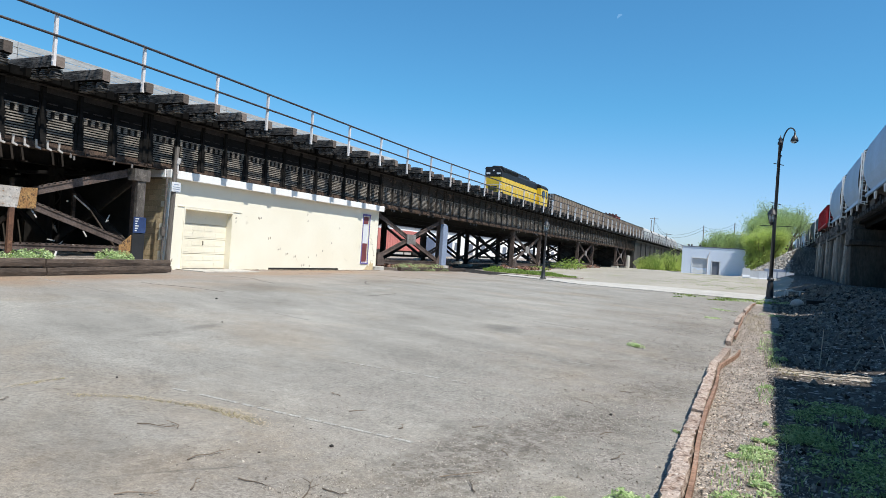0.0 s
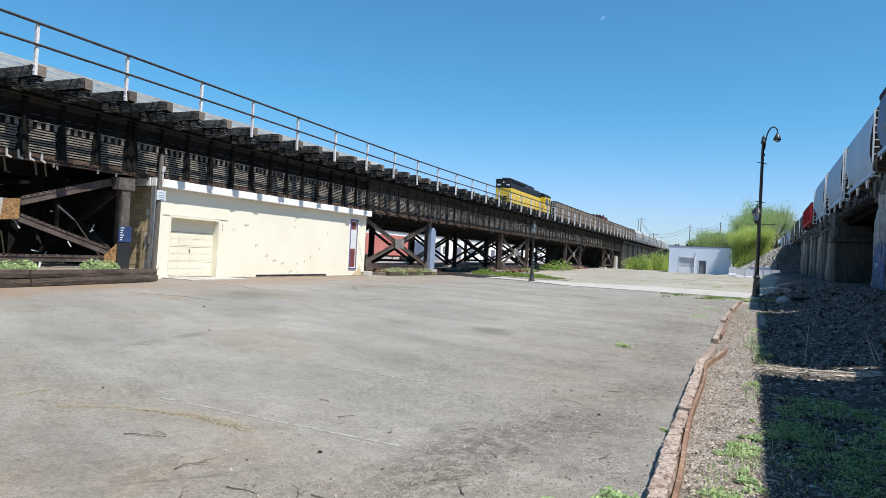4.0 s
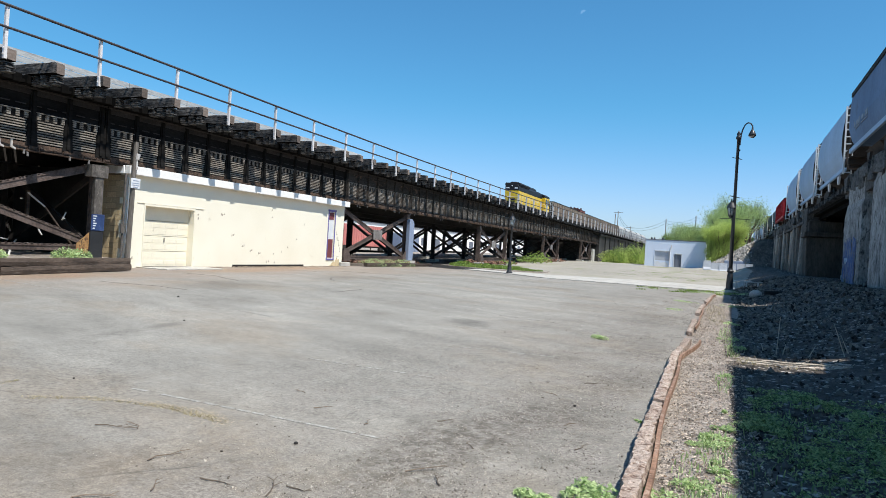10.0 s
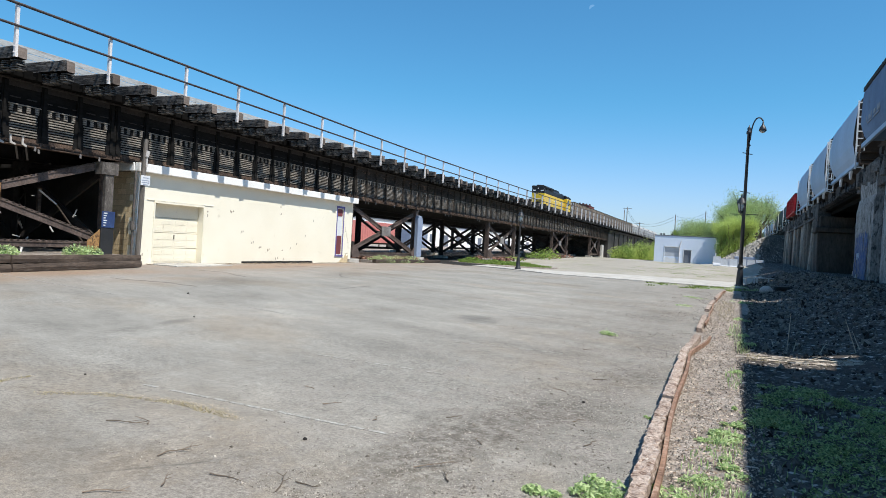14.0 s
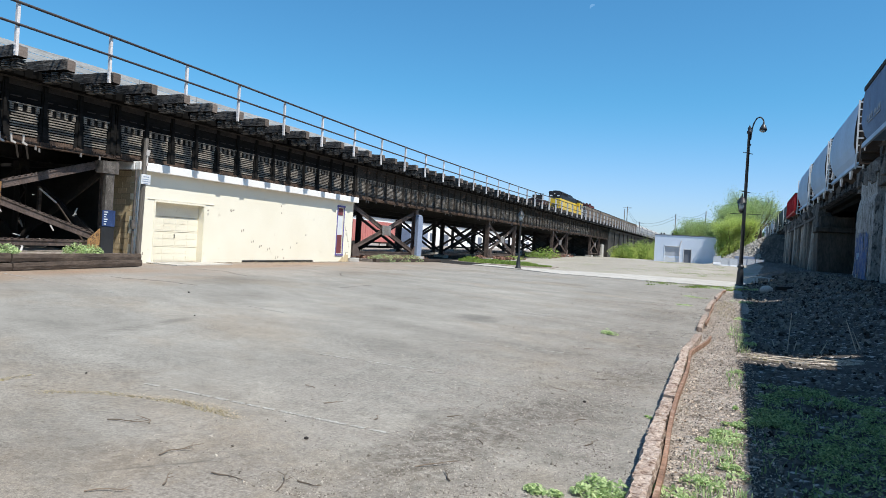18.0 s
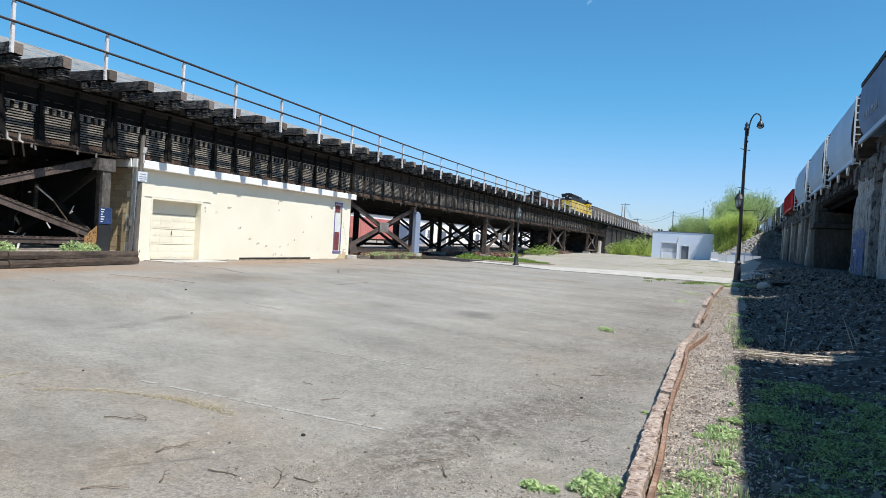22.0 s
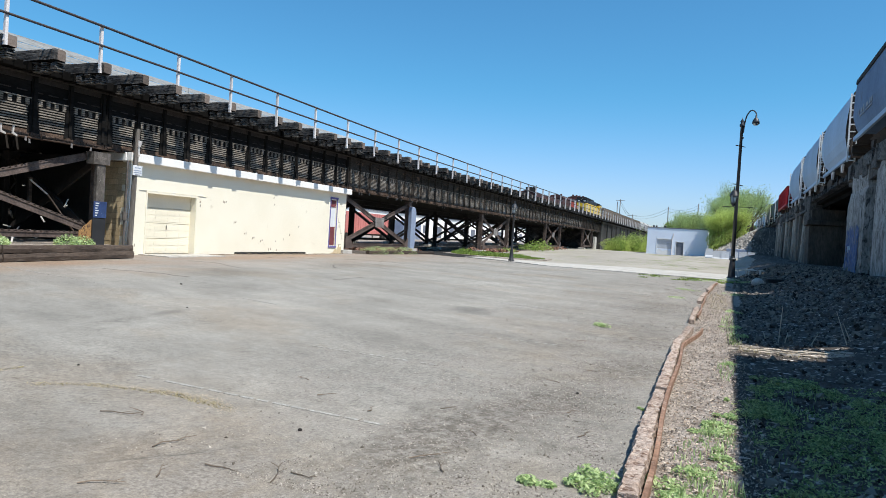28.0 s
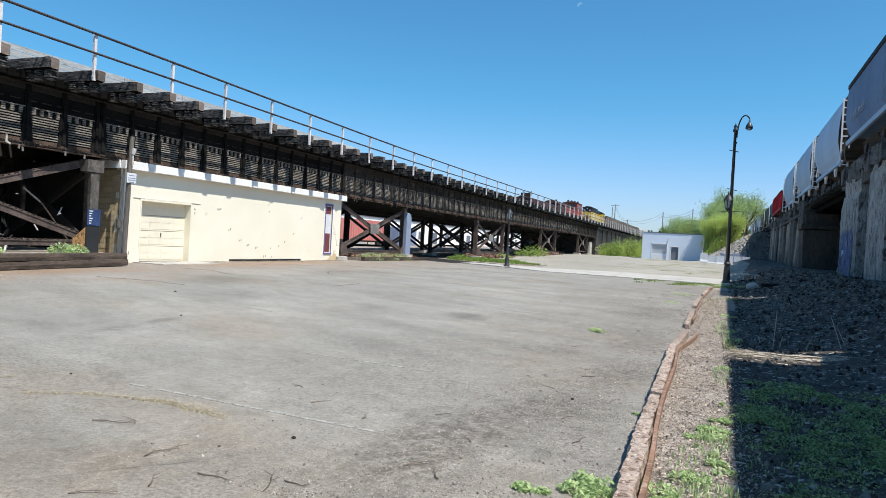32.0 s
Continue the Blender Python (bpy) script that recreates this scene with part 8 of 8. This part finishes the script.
# ---- trees ----
def tree(x, y, height, spread, seed, material, label, leaves=5200, size=0.24, group="trees behind the workshop", low=0.12):
    """Tapered trunk, forking limbs, leaves gathered round the limb ends."""
    r = random.Random(seed)
    t = thing("tree", (x, y, max(0.0, gh(x, y)) - 0.05), label, "tree", group)
    wood = BM()
    tips = []

    def grow(p, d, length, rad, level):
        steps = 3
        for k in range(steps):
            d = (d + Vector((r.uniform(-0.22, 0.22), r.uniform(-0.22, 0.22), r.uniform(-0.02, 0.16)))).normalized()
            q = p + d * length / steps
            tube(wood, p, q, rad * (1 - 0.25 * k / steps), rad * (1 - 0.25 * (k + 1) / steps), 6 if level < 2 else 4, False)
            p = q
            if level >= 1:
                tips.append((p.copy(), level))
        if level < 3:
            for _ in range(4 if level < 2 else 3):
                a = r.uniform(0, math.tau)
                e = (d * r.uniform(0.5, 1.0) + Vector((math.cos(a), math.sin(a), r.uniform(-0.1, 0.5))) * r.uniform(0.5, 0.95) * spread).normalized()
                grow(p - d * r.uniform(0, length * 0.45), e, length * r.uniform(0.58, 0.8), rad * 0.52, level + 1)

    trunk_h = height * 0.27
    for k in range(3):
        a = r.uniform(0, math.tau)
        grow(Vector((0.3 * math.cos(a), 0.3 * math.sin(a), 0)), Vector((0.3 * math.cos(a), 0.3 * math.sin(a), 1)).normalized(), trunk_h, height * 0.016, 0)
    part("trunk", wood, BARK, t)
    vs, fs = [], []
    for _ in range(leaves):
        p, lv = r.choice(tips)
        c = p + Vector([max(-0.62, min(0.62, r.gauss(0, 0.38))) for _ in range(3)]) * (height / 9)
        if c.z < height * low or c.z > height * 1.05:
            continue
        q = Euler((r.uniform(0, 6.3), r.uniform(0, 6.3), r.uniform(0, 6.3))).to_matrix()
        s = size * r.uniform(0.5, 1.3)
        b = len(vs)
        vs.extend(tuple(c + q @ Vector(v)) for v in ((-s * 0.5, -s * 0.2, 0), (0.1 * s, -s * 0.55, 0.1 * s), (s * 0.55, 0, 0), (0, s * 0.5, 0.1 * s)))
        fs.append((b, b + 1, b + 2, b + 3))
    crown = new("crown", mesh_from("crown", vs, fs, material))
    crown.parent = t
    return t


tree(0.4, 118.0, 14.6, 0.7, 31, LEAF, "full spring-green tree behind the pale workshop", 34000, 0.125, low=0.05)
tree(-3.4, 121.0, 12.2, 0.75, 32, LEAF, "spring-green tree behind the pale workshop", 22000, 0.125, low=0.05)
tree(-6.6, 124.0, 9.2, 0.8, 34, LEAF2, "smaller hazy green tree behind the pale workshop", 9000, 0.125, low=0.05)
tree(3.4, 121.0, 14.2, 0.55, 33, LEAF, "tall spring-green tree beside the embankment", 16000, 0.125)
tree(5.2, 126.0, 13.0, 0.4, 36, LEAF, "thin tall tree with sparse new leaves", 5000, 0.125)
tree(-0.1, 103.6, 9.4, 0.6, 35, LEAFBRIGHT, "bright leafy young tree beside the workshop wall", 26000, 0.115, low=0.0)
tree(1.5, 104.4, 8.4, 0.6, 37, LEAFBRIGHT, "bright leafy young tree beside the workshop wall", 18000, 0.115, low=0.0)
tree(3.0, 113.0, 4.6, 0.8, 58, LEAF2, "low green sapling on the stone bank", 4600, 0.125, low=0.0)
tree(4.7, 140.0, 5.4, 0.7, 57, LEAF, "low green sapling on the stone bank", 6000, 0.14, low=0.0)
tree(1.2, 111.5, 5.2, 0.8, 59, LEAF, "low green sapling on the stone bank", 5200, 0.125, low=0.0)
def shrub(x, y, r0, h0, seed, material, label, group, leaves=2200, size=0.14):
    """A dense bush: stems and leaves in uneven lumps down to the ground."""
    rr = random.Random(seed)
    bush = thing("shrub", (x, y, gh(x, y) - 0.03), label, "shrub", group)
    bm = BM()
    for j in range(7):
        a = rr.uniform(0, 6.3)
        tube(bm, (0, 0, 0), (r0 * 0.7 * math.cos(a), r0 * 0.7 * math.sin(a), h0 * rr.uniform(0.5, 0.95)), 0.04, 0.012, 5)
    part("stem", bm, BARK, bush)
    vs, fs = [], []
    for _ in range(leaves):
        a, d, u = rr.uniform(0, 6.3), rr.random() ** 0.5, rr.random()
        lump = 1 + 0.35 * math.sin(3 * a + seed) * math.sin(5 * u + seed) + 0.25 * noise.noise((2 * math.cos(a), 2 * math.sin(a), 3 * u + seed))
        c = Vector((r0 * d * lump * math.cos(a), r0 * d * lump * math.sin(a), h0 * u * lump * (1 - 0.55 * d * d) + 0.05))
        q = Euler((rr.uniform(0, 6.3), rr.uniform(0, 6.3), rr.uniform(0, 6.3))).to_matrix()
        sz = size * rr.uniform(0.5, 1.3)
        b = len(vs)
        vs.extend(tuple(c + q @ Vector(v)) for v in ((-sz * 0.5, -sz * 0.2, 0), (0.1 * sz, -sz * 0.55, 0.1 * sz), (sz * 0.55, 0, 0), (0, sz * 0.5, 0.1 * sz)))
        fs.append((b, b + 1, b + 2, b + 3))
    crown = new("foliage", mesh_from("foliage", vs, fs, material))
    crown.parent = bush
    return bush


for k in range(2, 14):
    rr = random.Random(200 + k)
    shrub(-18.0 + k * 0.75, 112 + k * 1.4 + rr.uniform(-1, 1), rr.uniform(1.1, 1.8), rr.uniform(1.0, 2.2) + 0.2 * k, 200 + k, LEAFBRIGHT if k % 3 else LEAF2, "dense green shrub before the dark wall", "shrubs before the wall")
for k, (x, y, r0, h0) in enumerate(((0.0, 103.4, 1.2, 3.4), (1.2, 103.8, 1.5, 4.2), (2.4, 105.6, 1.5, 4.6), (0.6, 106.5, 1.6, 5.4), (-1.9, 117.0, 2.4, 6.0), (1.6, 116.0, 2.2, 7.0))):
    shrub(x, y, r0, h0, 240 + k, LEAFBRIGHT if k < 4 else LEAF, "bright spring-green bush beside the pale workshop", "bushes beside the workshop", 5200, 0.125)
tree(-31.4, 215.0, 17.5, 0.75, 51, LEAF2, "distant hazy green tree beyond the trestle", 9000, 0.22, "distant trees")
for k in range(14):
    rr = random.Random(k)
    tree(-90 + k * 17, 330 + rr.uniform(-30, 30), rr.uniform(8, 12), 1.0, 60 + k, LEAF2, "distant tree on the skyline", 1200, 0.7, "distant trees", 0.0)


# ---- motion ----
def motions():
    """The train pulls away along the trestle, slowly gathering speed."""
    way = [(0, 57.3), (3, 62.2), (6, 67.2), (9, 72.6), (12, 78.4), (14, 82.4), (17, 88.8), (19, 93.4), (21, 98.1), (23, 103.1), (25, 108.3), (28, 116.2), (30, 121.3), (32, 126.5)]
    for ob, at in train:
        walk(ob, [(t, pose(MX, 1.196 * y - 0.9 + at, MZ)) for t, y in way])
    flight = [(0, -596, 26), (20, -216, 20), (27, -82, 16.5), (28.5, -53, 15.2), (29.3, -37.6, 14.1), (30, -24.13, 12.98), (30.5, -14.85, 12.14), (31, -6.28, 11.56), (31.5, 1.34, 11.39), (32, 8.6, 11.35)]
    walk(bird, [(t, pose(x, 45.0, z)) for t, x, z in flight])
    for s, wing in wings:
        rows = [(0, pose(0, s * 0.02, 0.01, s * 30)), (28, pose(0, s * 0.02, 0.01, s * 30))]
        rows += [(28 + 0.1 * k, pose(0, s * 0.02, 0.01, s * (38 if k % 2 else -28))) for k in range(1, 40)]
        walk(wing, rows + [(32, pose(0, s * 0.02, 0.01, s * 30))])


motions()
